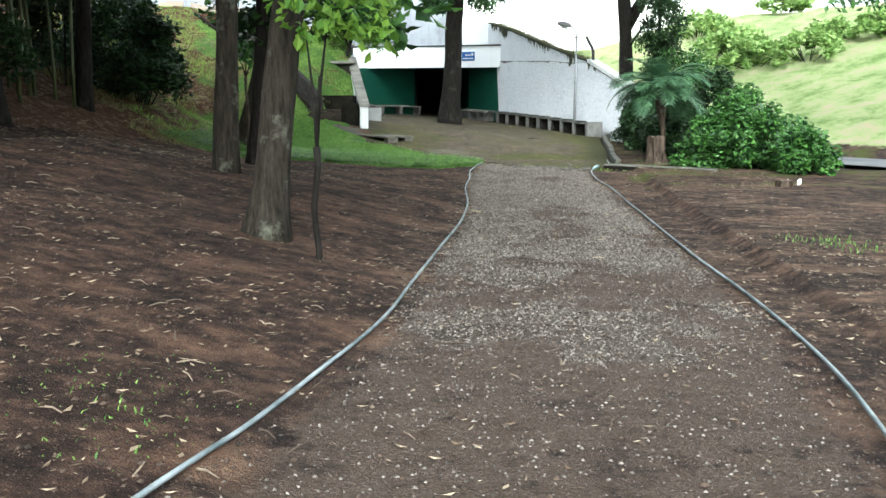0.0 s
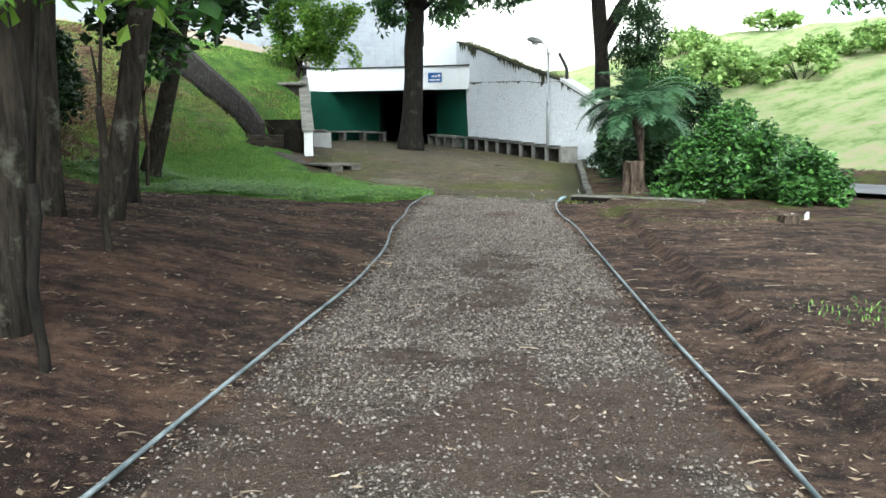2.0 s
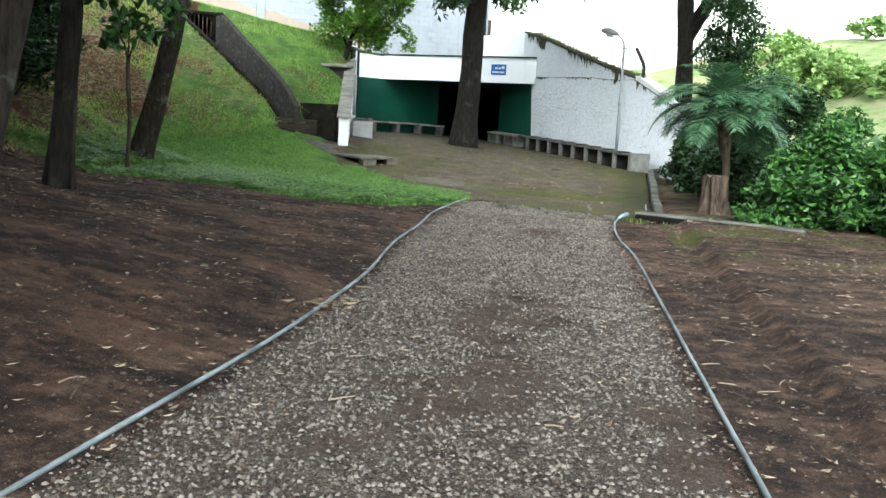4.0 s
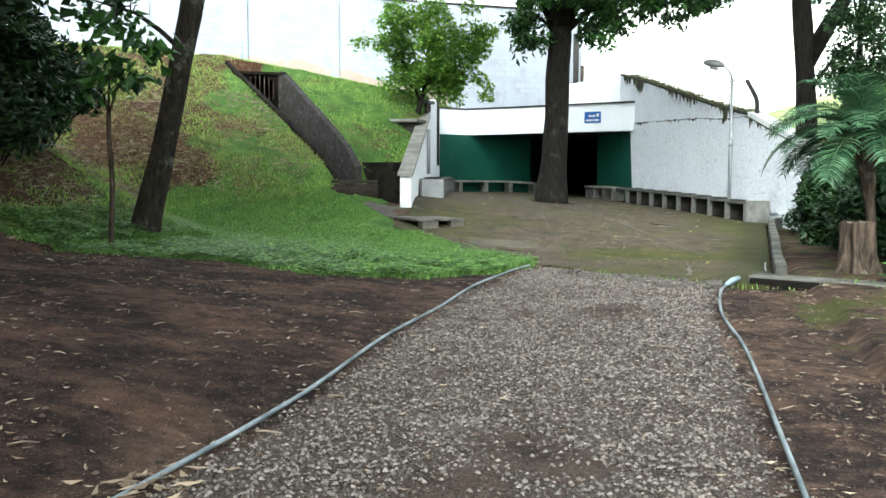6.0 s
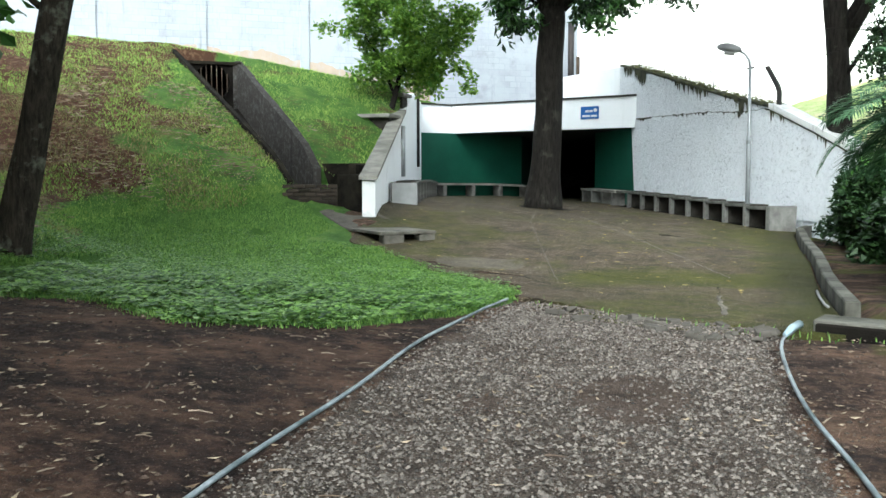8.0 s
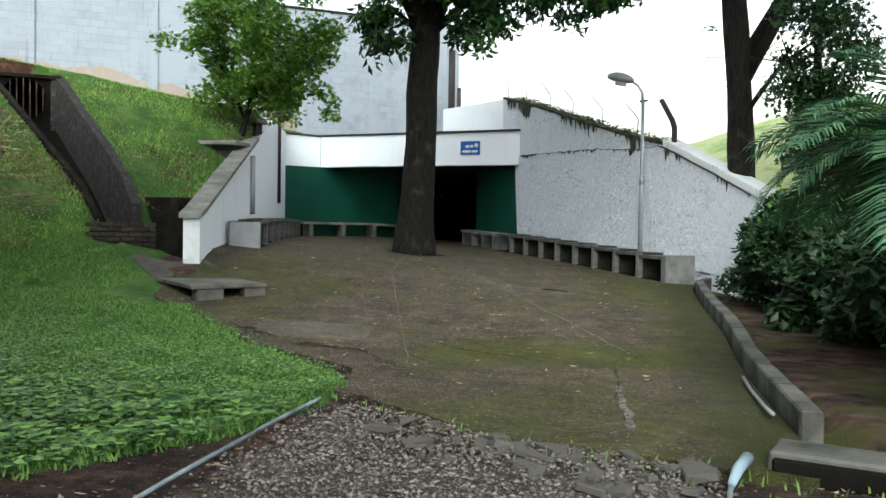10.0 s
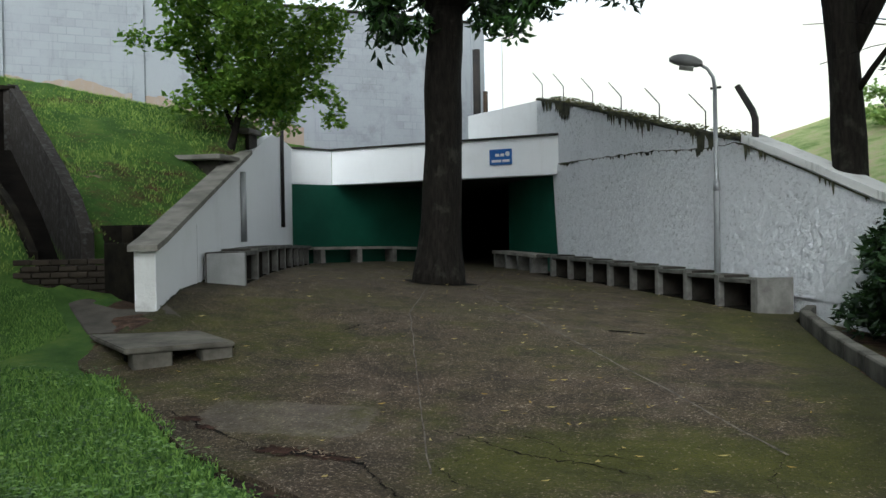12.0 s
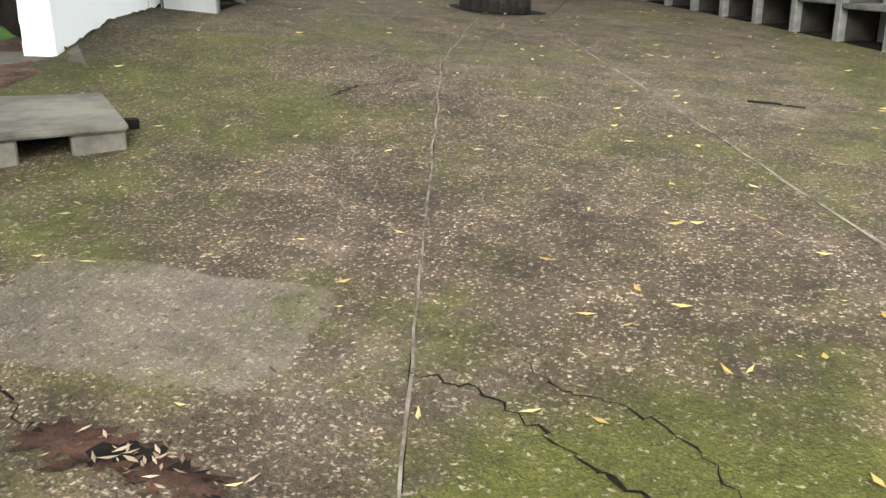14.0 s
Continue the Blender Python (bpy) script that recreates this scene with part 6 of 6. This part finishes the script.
kerb("kerb_apron", "raised concrete kerb along the apron's edge", [(2.22, 21.15), (2.74, 31.6), (2.98, 32.4)], 0.14, 0.17, KERB)
kerb("kerb_bed", "broken concrete kerb slab before the planting bed", [(1.85, 20.42), (2.9, 20.05), (4.15, 19.52)], 0.34, 0.11, KERB)
# added black strip stands for the shaded gap under the slab
kerb("kerb_gap_shade", "black strip painting the shaded gap under the kerb slab", [(1.87, 20.41), (2.9, 20.045), (4.13, 19.52)], 0.39, 0.08, SHADE_BLACK)


# ---- hoses ----
def spline(pts, per=8):
    out = []
    P = [Vector(p) for p in pts]
    P = [P[0] * 2 - P[1]] + P + [P[-1] * 2 - P[-2]]
    for i in range(1, len(P) - 2):
        a, b, c, d = P[i - 1:i + 3]
        for k in range(per):
            t = k / per
            out.append(0.5 * ((2 * b) + (c - a) * t + (2 * a - 5 * b + 4 * c - d) * t * t + (3 * b - a - 3 * c + d) * t ** 3))
    return out + [P[-2]]


def hose(label, line, r):
    t = thing("hose", label, "hose")
    pts = [Vector((p.x, p.y, terrain(p.x, p.y) + r * 0.8 + 0.012)) for p in spline([Vector((x, y, 0)) for x, y in line], 10)]
    link("tube", mesh_from("tube", *tube(pts, [r] * len(pts), 8), HOSE, True), t)
    return t


hose("faded blue-grey hose edging the gravel path", [(-1.75, -1.5), (-1.5, 0.8), (-1.23, 2.8), (-1.1, 3.6), (-1.0, 4.5), (-0.86, 5.95), (-0.83, 7.3), (-0.78, 9.4), (-0.72, 11.2), (-0.74, 12.8), (-0.8, 14.0), (-0.95, 15.7), (-0.98, 17.3), (-1.06, 18.8), (-1.0, 20.2), (-0.94, 21.35)], 0.0128)
hr = hose("faded blue-grey hose edging the gravel path", [(0.9, -1.5), (1.3, 0.8), (1.6, 2.8), (1.77, 3.9), (1.9, 5.2), (1.92, 7.0), (1.84, 9.3), (1.78, 11.6), (1.72, 13.9), (1.63, 16.2), (1.5, 17.6), (1.48, 18.9), (1.53, 19.7), (1.66, 20.2)], 0.0128)
link("end_sleeve", mesh_from("end_sleeve", *tube([(1.56, 19.85, terrain(1.56, 19.85) + 0.04), (1.62, 20.05, terrain(1.62, 20.05) + 0.06), (1.70, 20.27, terrain(1.7, 20.27) + 0.06)], [0.02, 0.03, 0.034], 10), plain("pale_blue_plastic", (0.26, 0.36, 0.41), (0.38, 0.47, 0.51), 5, 0.5, 0.1), True), hr, "pale blue plastic sleeve")
wall_pipe("white plastic pipe lying beside the kerb", [(2.06, 21.5, -0.19), (2.08, 21.9, -0.22), (2.12, 22.7, -0.245), (2.16, 23.3, -0.25)], 0.014, PANEL, "loose_pipe")


# ---- cracks and broken edge of the apron ----
CRACK = plain("crack_soil", (0.004, 0.0035, 0.003), (0.014, 0.011, 0.008), 20, 0.95, 0.6, spec=0.1)


def crack(pts, w):
    v, f = [], []
    line = []
    for a, b in zip(pts, pts[1:]):
        a, b = Vector(a), Vector(b)
        n = max(2, int((b - a).length / 0.03))
        line += [a.lerp(b, i / n) + Vector((noise.noise(Vector((a.x * 9 + i * 0.7, a.y * 9, 0))), noise.noise(Vector((a.x * 9, i * 0.7, 4))))) * 0.05 for i in range(n)]
    line.append(Vector(pts[-1]))
    for i, p in enumerate(line):
        d = (line[min(i + 1, len(line) - 1)] - line[max(i - 1, 0)]).normalized()
        nrm = Vector((-d.y, d.x)) * w * 0.8 * (0.15 + 1.7 * abs(noise.noise(Vector((i * 0.6, w * 99, 1))))) * math.sin(math.pi * min(max(i / (len(line) - 1), 0.04), 0.96)) ** 0.4
        for q in (p - nrm, p + nrm):
            v.append((q.x, q.y, apron_z(q.x, q.y) + 0.0045))
    f = [(2 * i, 2 * i + 1, 2 * i + 3, 2 * i + 2) for i in range(len(line) - 1)]
    return mesh_from("crack", v, f, CRACK)


RUST = plain("red_soil", (0.018, 0.01, 0.008), (0.085, 0.045, 0.032), 40, 0.95, 1.0, spec=0.1)
pav = bpy.data.objects["pavement"]
link("crack", crack([(-1.04, 24.62), (-0.85, 24.57), (-0.68, 24.48), (-0.55, 24.35), (-0.4, 24.25), (-0.22, 24.14), (0.1, 24.05), (0.45, 23.8)], 0.014), pav)
link("crack", crack([(-0.73, 24.82), (-0.55, 24.62), (-0.4, 24.6), (-0.28, 24.52), (-0.18, 24.42), (-0.05, 24.22), (0.2, 24.2), (0.6, 24.1)], 0.011), pav)
link("crack", crack([(-3.1, 24.82), (-2.68, 24.5), (-2.3, 24.22), (-1.95, 23.98)], 0.02), pav)
link("crack", crack([(-1.97, 24.02), (-1.8, 23.98), (-1.62, 23.98), (-1.42, 23.95), (-1.24, 23.8)], 0.075), pav)
link("crack", crack([(-1.24, 23.82), (-1.12, 23.6), (-0.98, 23.36), (-0.8, 23.1), (-0.5, 22.8)], 0.014), pav)
link("crack", crack([(-0.88, 23.97), (-0.75, 23.8), (-0.6, 23.5), (-0.3, 23.3)], 0.010), pav)
link("crack", crack([(1.25, 24.5), (1.1, 23.9), (1.12, 22.9), (1.08, 22.3), (1.1, 21.6), (1.14, 20.8)], 0.011), pav)
link("crack", crack([(-2.1, 28.6), (-2.5, 28.1), (-2.6, 27.7)], 0.02), pav)
for cx, cy, rr in ((-2.72, 24.55, 0.10), (-2.52, 24.38, 0.08), (-1.86, 24.0, 0.13), (-1.70, 23.98, 0.15), (-1.50, 23.94, 0.12), (-1.38, 23.9, 0.07)):
    bm = bmesh.new()
    bmesh.ops.create_circle(bm, cap_ends=True, segments=40, radius=rr)
    for v in bm.verts:
        a = math.atan2(v.co.y, v.co.x)
        v.co *= 1 + 0.9 * noise.noise(Vector((math.cos(a) * 3 + cx * 9, math.sin(a) * 3, 1))) + 0.3 * math.sin(a * 11 + cx)
        v.co.y *= 0.6
        v.co = Vector((v.co.x + cx, v.co.y + cy, apron_z(v.co.x + cx, v.co.y + cy) + 0.005))
    part("soil_patch", bm, RUST, pav)
# soil collar round the trunk
ring = bmesh.new()
bmesh.ops.create_circle(ring, cap_ends=True, segments=24, radius=0.62)
for v in ring.verts:
    a = math.atan2(v.co.y, v.co.x)
    v.co *= 1 + 0.12 * math.sin(a * 3)
    v.co.z = apron_z(-2.78 + v.co.x, 33.97 + v.co.y) + 0.006
    v.co.x -= 2.78
    v.co.y += 33.97
part("soil_collar", ring, CRACK, pav)


# ---- scattered stuff ----
def pebbles():
    rng = random.Random(12)
    verts, faces = [], []
    n = 0
    while n < 90000:
        y = -0.5 + 22.2 * rng.random() ** 0.9
        x = rng.uniform(-1.4, 2.1)
        if rng.random() > path_amount(x, y) or (y > front_y(x) and y > 20):
            continue
        if rng.random() < 0.8 * bare_amount(x, y):
            continue
        n += 1
        s = rng.choice((0.0035, 0.0045, 0.0055, 0.007, 0.009, 0.014)) * (0.75 + 0.25 * smooth(3, 11, y))
        o = len(verts)
        z = terrain(x, y) + noise.noise(Vector((x * 0.9, y * 0.9, 0))) * 0.03 + noise.noise(Vector((x * 3, y * 3, 5))) * 0.012 + s * 0.3
        a = rng.uniform(0, 6.28)
        ca, sa = math.cos(a), math.sin(a)
        for px, py, pz in ((1, 0, 0), (0.3, 0.8, 0), (-0.9, 0.4, 0), (-0.6, -0.7, 0), (0.5, -0.8, 0), (0.3, 0.1, 0.75), (-0.3, -0.1, 0.65)):
            px *= rng.uniform(0.75, 1.4)
            py *= rng.uniform(0.6, 1.1)
            verts.append((x + (px * ca - py * sa) * s, y + (px * sa + py * ca) * s, z + pz * s))
        faces += [tuple(o + i for i in q) for q in ((0, 1, 5), (1, 6, 5), (1, 2, 6), (2, 3, 6), (3, 4, 6), (4, 5, 6), (4, 0, 5))]
    tagged(new("gravel", mesh_from("gravel", verts, faces, PEBBLE)), "loose grey-brown gravel strewn over the path", "gravel", kind="stuff")


pebbles()


def clods():
    rng = random.Random(19)
    verts, faces = [], []
    for _ in range(17000):
        x, y = rng.uniform(-6, 5), 0.5 + 19.5 * rng.random()
        if lawn_amount(x, y) > 0.4 or y < 0 or (path_amount(x, y) > 0.5 and rng.random() < 0.5) or noise.noise(Vector((x * 0.8, y * 0.8, 6))) < rng.uniform(-0.5, 0.25):
            continue
        s = rng.uniform(0.006, 0.02)
        z = soil_top(x, y)
        o = len(verts)
        for px, py, pz in ((1, 0, 0), (0.3, 0.8, 0), (-0.9, 0.4, 0), (-0.6, -0.7, 0), (0.5, -0.8, 0), (0.3, 0.1, 0.6), (-0.3, -0.1, 0.5)):
            verts.append((x + px * s * rng.uniform(0.7, 1.4), y + py * s * rng.uniform(0.7, 1.4), z + pz * s))
        faces += [tuple(o + i for i in q) for q in ((0, 1, 5), (1, 6, 5), (1, 2, 6), (2, 3, 6), (3, 4, 6), (4, 5, 6), (4, 0, 5))]
    tagged(new("soil_clods", mesh_from("soil_clods", verts, faces, CLOD)), "dark crumbly soil clods on the bare ground", "soil", kind="stuff")


def rubble():
    rng = random.Random(15)
    for k in range(96):
        x = min(rng.triangular(-0.5, 1.6, 1.0), 1.55)
        y = front_y(x) - 0.03 - 0.75 * rng.random() ** 1.5
        s = rng.choice((0.018, 0.022, 0.03, 0.04, 0.055, 0.08))
        bm = box_bm(-s, -s * 0.6, -s * 0.2, s, s * 0.6, s * 0.36, s * 0.06)
        for v in bm.verts:
            v.co += Vector(noise.noise_vector(v.co * 14 + Vector((k, 0, 0)))) * s * 0.35
        ob = part("rubble_piece", bm, CHIP)
        ob.matrix_world = pose(x, y, terrain(x, y) + s * 0.12, rng.uniform(-12, 12), rng.uniform(-12, 12), rng.uniform(0, 360))
        tagged(ob, "broken grey concrete chunk at the apron's edge", "rubble", "rubble at the apron edge")


rubble()


def flake(rng, x, y, z, s, curl=0.35, ratio=0.35):
    a = rng.uniform(0, 6.2832)
    c, d = math.cos(a), math.sin(a)
    tilt, up = rng.uniform(-0.25, 0.25), rng.uniform(0.0, curl)
    pts = ((-1, 0, up), (0, ratio, 0), (1, 0, up * rng.random()), (0, -ratio, 0.12 * rng.random()))
    return [(x + (px * c - py * d) * s, y + (px * d + py * c) * s, z + (pz + tilt * px * 0.3 + 0.12) * s) for px, py, pz in pts]


def litter(name, label, count, region, accept, sizes, mat, seed, zfun, ratio=0.35):
    rng = random.Random(seed)
    verts, faces, n, tries = [], [], 0, 0
    while n < count and tries < count * 30:
        tries += 1
        x, y = rng.uniform(region[0], region[1]), rng.uniform(region[2], region[3])
        if rng.random() > accept(x, y):
            continue
        n += 1
        o = len(verts)
        verts += flake(rng, x, y, zfun(x, y), rng.uniform(*sizes), 0.35, ratio * rng.uniform(0.5, 1.3))
        faces += [(o, o + 1, o + 2), (o, o + 2, o + 3)]
    tagged(new(name, mesh_from(name, verts, faces, mat)), label, "leaf litter", kind="stuff")


def soil_top(x, y):
    return terrain(x, y) + noise.noise(Vector((x * 0.9, y * 0.9, 0))) * 0.03 + noise.noise(Vector((x * 3, y * 3, 5))) * 0.012 + 0.004


def on_soil(x, y):
    return (1 - lawn_amount(x, y)) * (0.35 if path_amount(x, y) > 0.5 else 1.0) * (0.25 + 1.2 * max(0, noise.noise(Vector((x * 0.6, y * 0.6, 1))) + 0.25)) * (1 if y < 20 else 0)


clods()
litter("leaf_litter", "pale dry fallen leaves on the bare soil", 11000, (-6.5, 5, 0.5, 20), on_soil, (0.009, 0.036), DEAD, 31, soil_top)
litter("bank_litter", "brown dry leaves on the shaded bank", 4500, (-10, -5, 4, 23), lambda x, y: 1.0 if terrain(x, y) - floor_z(x, y) > 0.15 else 0.1, (0.02, 0.07), DEAD, 32, soil_top, 0.25)
litter("bank_straw", "pale straw and dead leaves on the grassy bank", 5200, (-12.5, -6.3, 20, 31), lambda x, y: smooth(0.3, 0.7, terrain(x, y) - floor_z(x, y)) * max(0, noise.noise(Vector((x * 0.8, y * 0.8, 7))) * -1.4 + 0.25) if not in_channel(x, y) else 0, (0.03, 0.10), DEAD, 36, lambda x, y: soil_top(x, y) + 0.03, 0.14)
litter("leaf_drift", "heap of pale dead leaves caught against the hose", 46, (-1.05, -0.5, 12.0, 12.7), lambda x, y: math.exp(-((x + 0.72) / 0.16) ** 2 - ((y - 12.35) / 0.2) ** 2), (0.03, 0.065), DEAD, 37, lambda x, y: soil_top(x, y) + 0.012, 0.3)
litter("fallen_leaves", "yellow fallen leaves lying on the concrete apron", 440, (-5, 2.4, 22, 40), lambda x, y: 1 if left_edge(y) + 0.6 < x < right_edge(y) - 0.5 else 0, (0.018, 0.046), YELLOW_LEAF, 33, lambda x, y: apron_z(x, y) + 0.006)
litter("leaf_crumbs", "tiny pale leaf crumbs on the concrete apron", 500, (-4, 2.4, 21.5, 33), lambda x, y: 1 if left_edge(y) + 0.2 < x < right_edge(y) - 0.1 else 0, (0.006, 0.018), DEAD, 34, lambda x, y: apron_z(x, y) + 0.005)


def hole_debris():
    rng = random.Random(91)
    verts, faces = [], []
    for k in range(34):
        x, y = rng.gauss(-1.62, 0.14), rng.gauss(23.97, 0.05)
        o = len(verts)
        verts += flake(rng, x, y, apron_z(x, y) + 0.012, rng.uniform(0.01, 0.034), 0.3, 0.22)
        faces += [(o, o + 1, o + 2), (o, o + 2, o + 3)]
    tagged(new("crack_debris", mesh_from("crack_debris", verts, faces, DEAD)), "dry leaf scraps caught in the broken concrete", "leaf litter", kind="stuff")


hole_debris()


def twigs():
    rng = random.Random(44)
    chunks = []
    for _ in range(520):
        x, y = rng.uniform(-5.5, 4), rng.uniform(1.5, 20)
        if lawn_amount(x, y) > 0.3 or (path_amount(x, y) > 0.5 and rng.random() < 0.7):
            continue
        a, ln = rng.gauss(0.2, 0.9), rng.uniform(0.03, 0.15)
        d = Vector((math.cos(a), math.sin(a), 0)) * ln
        p = Vector((x, y, soil_top(x, y) + 0.006))
        q, m = p + d, p + d * 0.5 + Vector((d.y, -d.x, 0)) * rng.uniform(-0.05, 0.05) + Vector((0, 0, 0.004))
        q.z = soil_top(q.x, q.y) + 0.008
        chunks.append(tube([p, m, q], [0.005, 0.0045, 0.003], 5))
    tagged(new("twigs", mesh_from("twigs", *joined(chunks), random_tone("pale_twig", (0.08, 0.055, 0.04), (0.34, 0.26, 0.19)))), "dry pale twigs and bark strips on soil", "twigs", kind="stuff")
    for k, (x, y, a, ln, r) in enumerate(((0.35, 29.1, -8, 0.2, 0.009),)):
        t = thing("stick", "dark stick lying on the concrete apron", "stick")
        p = Vector((x - ln, y + 0.03, apron_z(x - ln, y) + r))
        q = Vector((x + ln, y - 0.03, apron_z(x + ln, y) + r))
        link("stem", mesh_from("stem", *tube([p, p.lerp(q, 0.5) + Vector((0, 0.02, 0.004)), q], [r, r * 0.9, r * 0.5], 6), BARK_DARK), t)


twigs()


def grass(name, label, count, region, accept, height, mat, seed, width=0.006, lean=0.5):
    rng = random.Random(seed)
    verts, faces, n, tries = [], [], 0, 0
    while n < count and tries < count * 12:
        tries += 1
        x, y = rng.uniform(region[0], region[1]), rng.uniform(region[2], region[3])
        if rng.random() > accept(x, y):
            continue
        n += 1
        z = terrain(x, y) - 0.01 + noise.noise(Vector((x * 0.9, y * 0.9, 0))) * 0.03
        h = height * rng.uniform(0.5, 1.35) * (0.75 + 0.5 * noise.noise(Vector((x * 1.5, y * 1.5, 2))))
        a, b = rng.uniform(0, 6.2832), rng.uniform(0, 6.2832)
        wx, wy = math.cos(a) * width, math.sin(a) * width
        lx, ly = math.cos(b) * h * lean * rng.random(), math.sin(b) * h * lean * rng.random()
        o = len(verts)
        verts += [(x - wx, y - wy, z), (x + wx, y + wy, z), (x + lx * 0.4 + wx * 0.8, y + ly * 0.4 + wy * 0.8, z + h * 0.6), (x + lx * 0.4 - wx * 0.8, y + ly * 0.4 - wy * 0.8, z + h * 0.6), (x + lx, y + ly, z + h * 0.95)]
        faces += [(o, o + 1, o + 2, o + 3), (o + 3, o + 2, o + 4)]
    tagged(new(name, mesh_from(name, verts, faces, mat)), label, "grass", kind="stuff")


def near_lawn(x, y):
    return lawn_amount(x, y) if terrain(x, y) - floor_z(x, y) < 0.5 and not in_channel(x, y) and not (y > 25.6 and x > -5.2) and not (y > 26.6 and x > -5.1 - 0.85 * (y - 26.8)) else 0


grass("lawn_grass", "lush short green lawn beside the path", 125000, (-9.8, -0.9, 18.0, 28), near_lawn, 0.06, BLADE, 51, 0.006, 0.9)
grass("bank_grass", "patchy green grass on the steep bank", 75000, (-16, -4.9, 19, 37), lambda x, y: (1 if terrain(x, y) - floor_z(x, y) > 0.3 and not in_channel(x, y) and not (y < 28.9 and x > -6.4) and noise.noise(Vector((x * 0.6, y * 0.6, 7))) > (-0.02 if y < 28 and terrain(x, y) - floor_z(x, y) > 1.1 else -0.8) else 0), 0.075, BLADE_BANK, 52, 0.008, 1.2)
grass("dry_bank_grass", "dry straw-coloured grass on the steep bank", 22000, (-13, -6.0, 17.5, 30), lambda x, y: (1 if terrain(x, y) - floor_z(x, y) > 0.25 and not in_channel(x, y) and noise.noise(Vector((x * 0.6, y * 0.6, 7))) < 0.0 else 0), 0.09, BLADE_DRY, 53, 0.008, 1.6)
grass("verge_weeds", "small weeds along the apron's broken edge", 160, (-1.2, 4.2, 19.4, 21.6), lambda x, y: 1 if abs(y - front_y(min(x, 2.2)) + 0.1) < 0.2 else 0.06, 0.07, BLADE, 54, 0.006, 0.8)


grass("soil_weeds", "thin tuft of weeds on the bare soil", 130, (2.8, 4.0, 9.0, 10.6), lambda x, y: max(0, 1 - ((x - 3.4) ** 2 * 3 + (y - 9.8) ** 2 * 2)), 0.07, BLADE, 55, 0.006, 1.0)
grass("path_weeds", "sparse tiny weeds on trodden soil beside the hose", 260, (-2.6, -1.0, 2.4, 4.8), lambda x, y: max(0, 1 - ((x + 1.75) ** 2 * 2.2 + (y - 3.6) ** 2 * 1.2)), 0.028, BLADE, 56, 0.005, 1.4)
for x, y in ((4.78, 16.55), (4.95, 16.5), (5.05, 16.75)):
    t = thing("marker_stake", "short white-painted stake by the shrubs", "stake", "white stakes by the shrubs", at=(x, y, terrain(x, y) - 0.03))
    part("stake", box_bm(-0.02, -0.015, 0, 0.02, 0.015, 0.13, 0.004, 0.004), LETTER, t)


def clover():
    rng = random.Random(77)
    verts, faces = [], []
    n = 0
    while n < 34000:
        x, y = rng.uniform(-8.2, -0.9), rng.uniform(18.0, 26)
        if rng.random() > near_lawn(x, y) * lerp_table(y, [(21, 1.0), (23, 0.3), (26, 0.12)]) * (0.25 + 1.5 * max(0, noise.noise(Vector((x * 2.6, y * 2.6, 4))) + 0.3)):
            continue
        n += 1
        o = len(verts)
        s = rng.uniform(0.014, 0.036) * (1.3 if y < 21 else 0.75)
        h = 0.03 + 0.09 * max(0, noise.noise(Vector((x * 2.6, y * 2.6, 4))) + 0.35)
        verts += flake(rng, x, y, terrain(x, y) + rng.uniform(0.02, h + 0.03), s, 0.5, 0.62)
        faces += [(o, o + 1, o + 2), (o, o + 2, o + 3)]
    tagged(new("ground_cover", mesh_from("ground_cover", verts, faces, WEED)), "low broad-leaved weeds among the lawn", "weeds", kind="stuff")


clover()


def wall_top_growth():
    """Moss cushions and short weeds along the top of the rough wall."""
    rng = random.Random(93)
    d = (WALL_R1 - WALL_R0).normalized()
    nrm = Vector((-d.y, d.x))
    verts, faces = [], []
    for _ in range(2600):
        u = rng.uniform(0.06, 0.75)
        if noise.noise(Vector((u * 30, 2, 2))) < rng.uniform(-0.5, 0.4):
            continue
        p = WALL_R0.lerp(WALL_R1, u) + nrm * rng.uniform(-0.06, 0.3)
        o = len(verts)
        verts += flake(rng, p.x, p.y, top_right(u) + rng.uniform(0.03, 0.13), rng.uniform(0.02, 0.06), 0.9, 0.4)
        faces += [(o, o + 1, o + 2), (o, o + 2, o + 3)]
    tagged(new("wall_top_weeds", mesh_from("wall_top_weeds", verts, faces, MOSS_LEAF)), "brown-green moss and weeds along the wall top", "weeds", kind="stuff")


MOSS_LEAF = leaf_material("moss_leaf", (0.03, 0.035, 0.012), (0.17, 0.17, 0.06), 0.8, 0.2)
wall_top_growth()
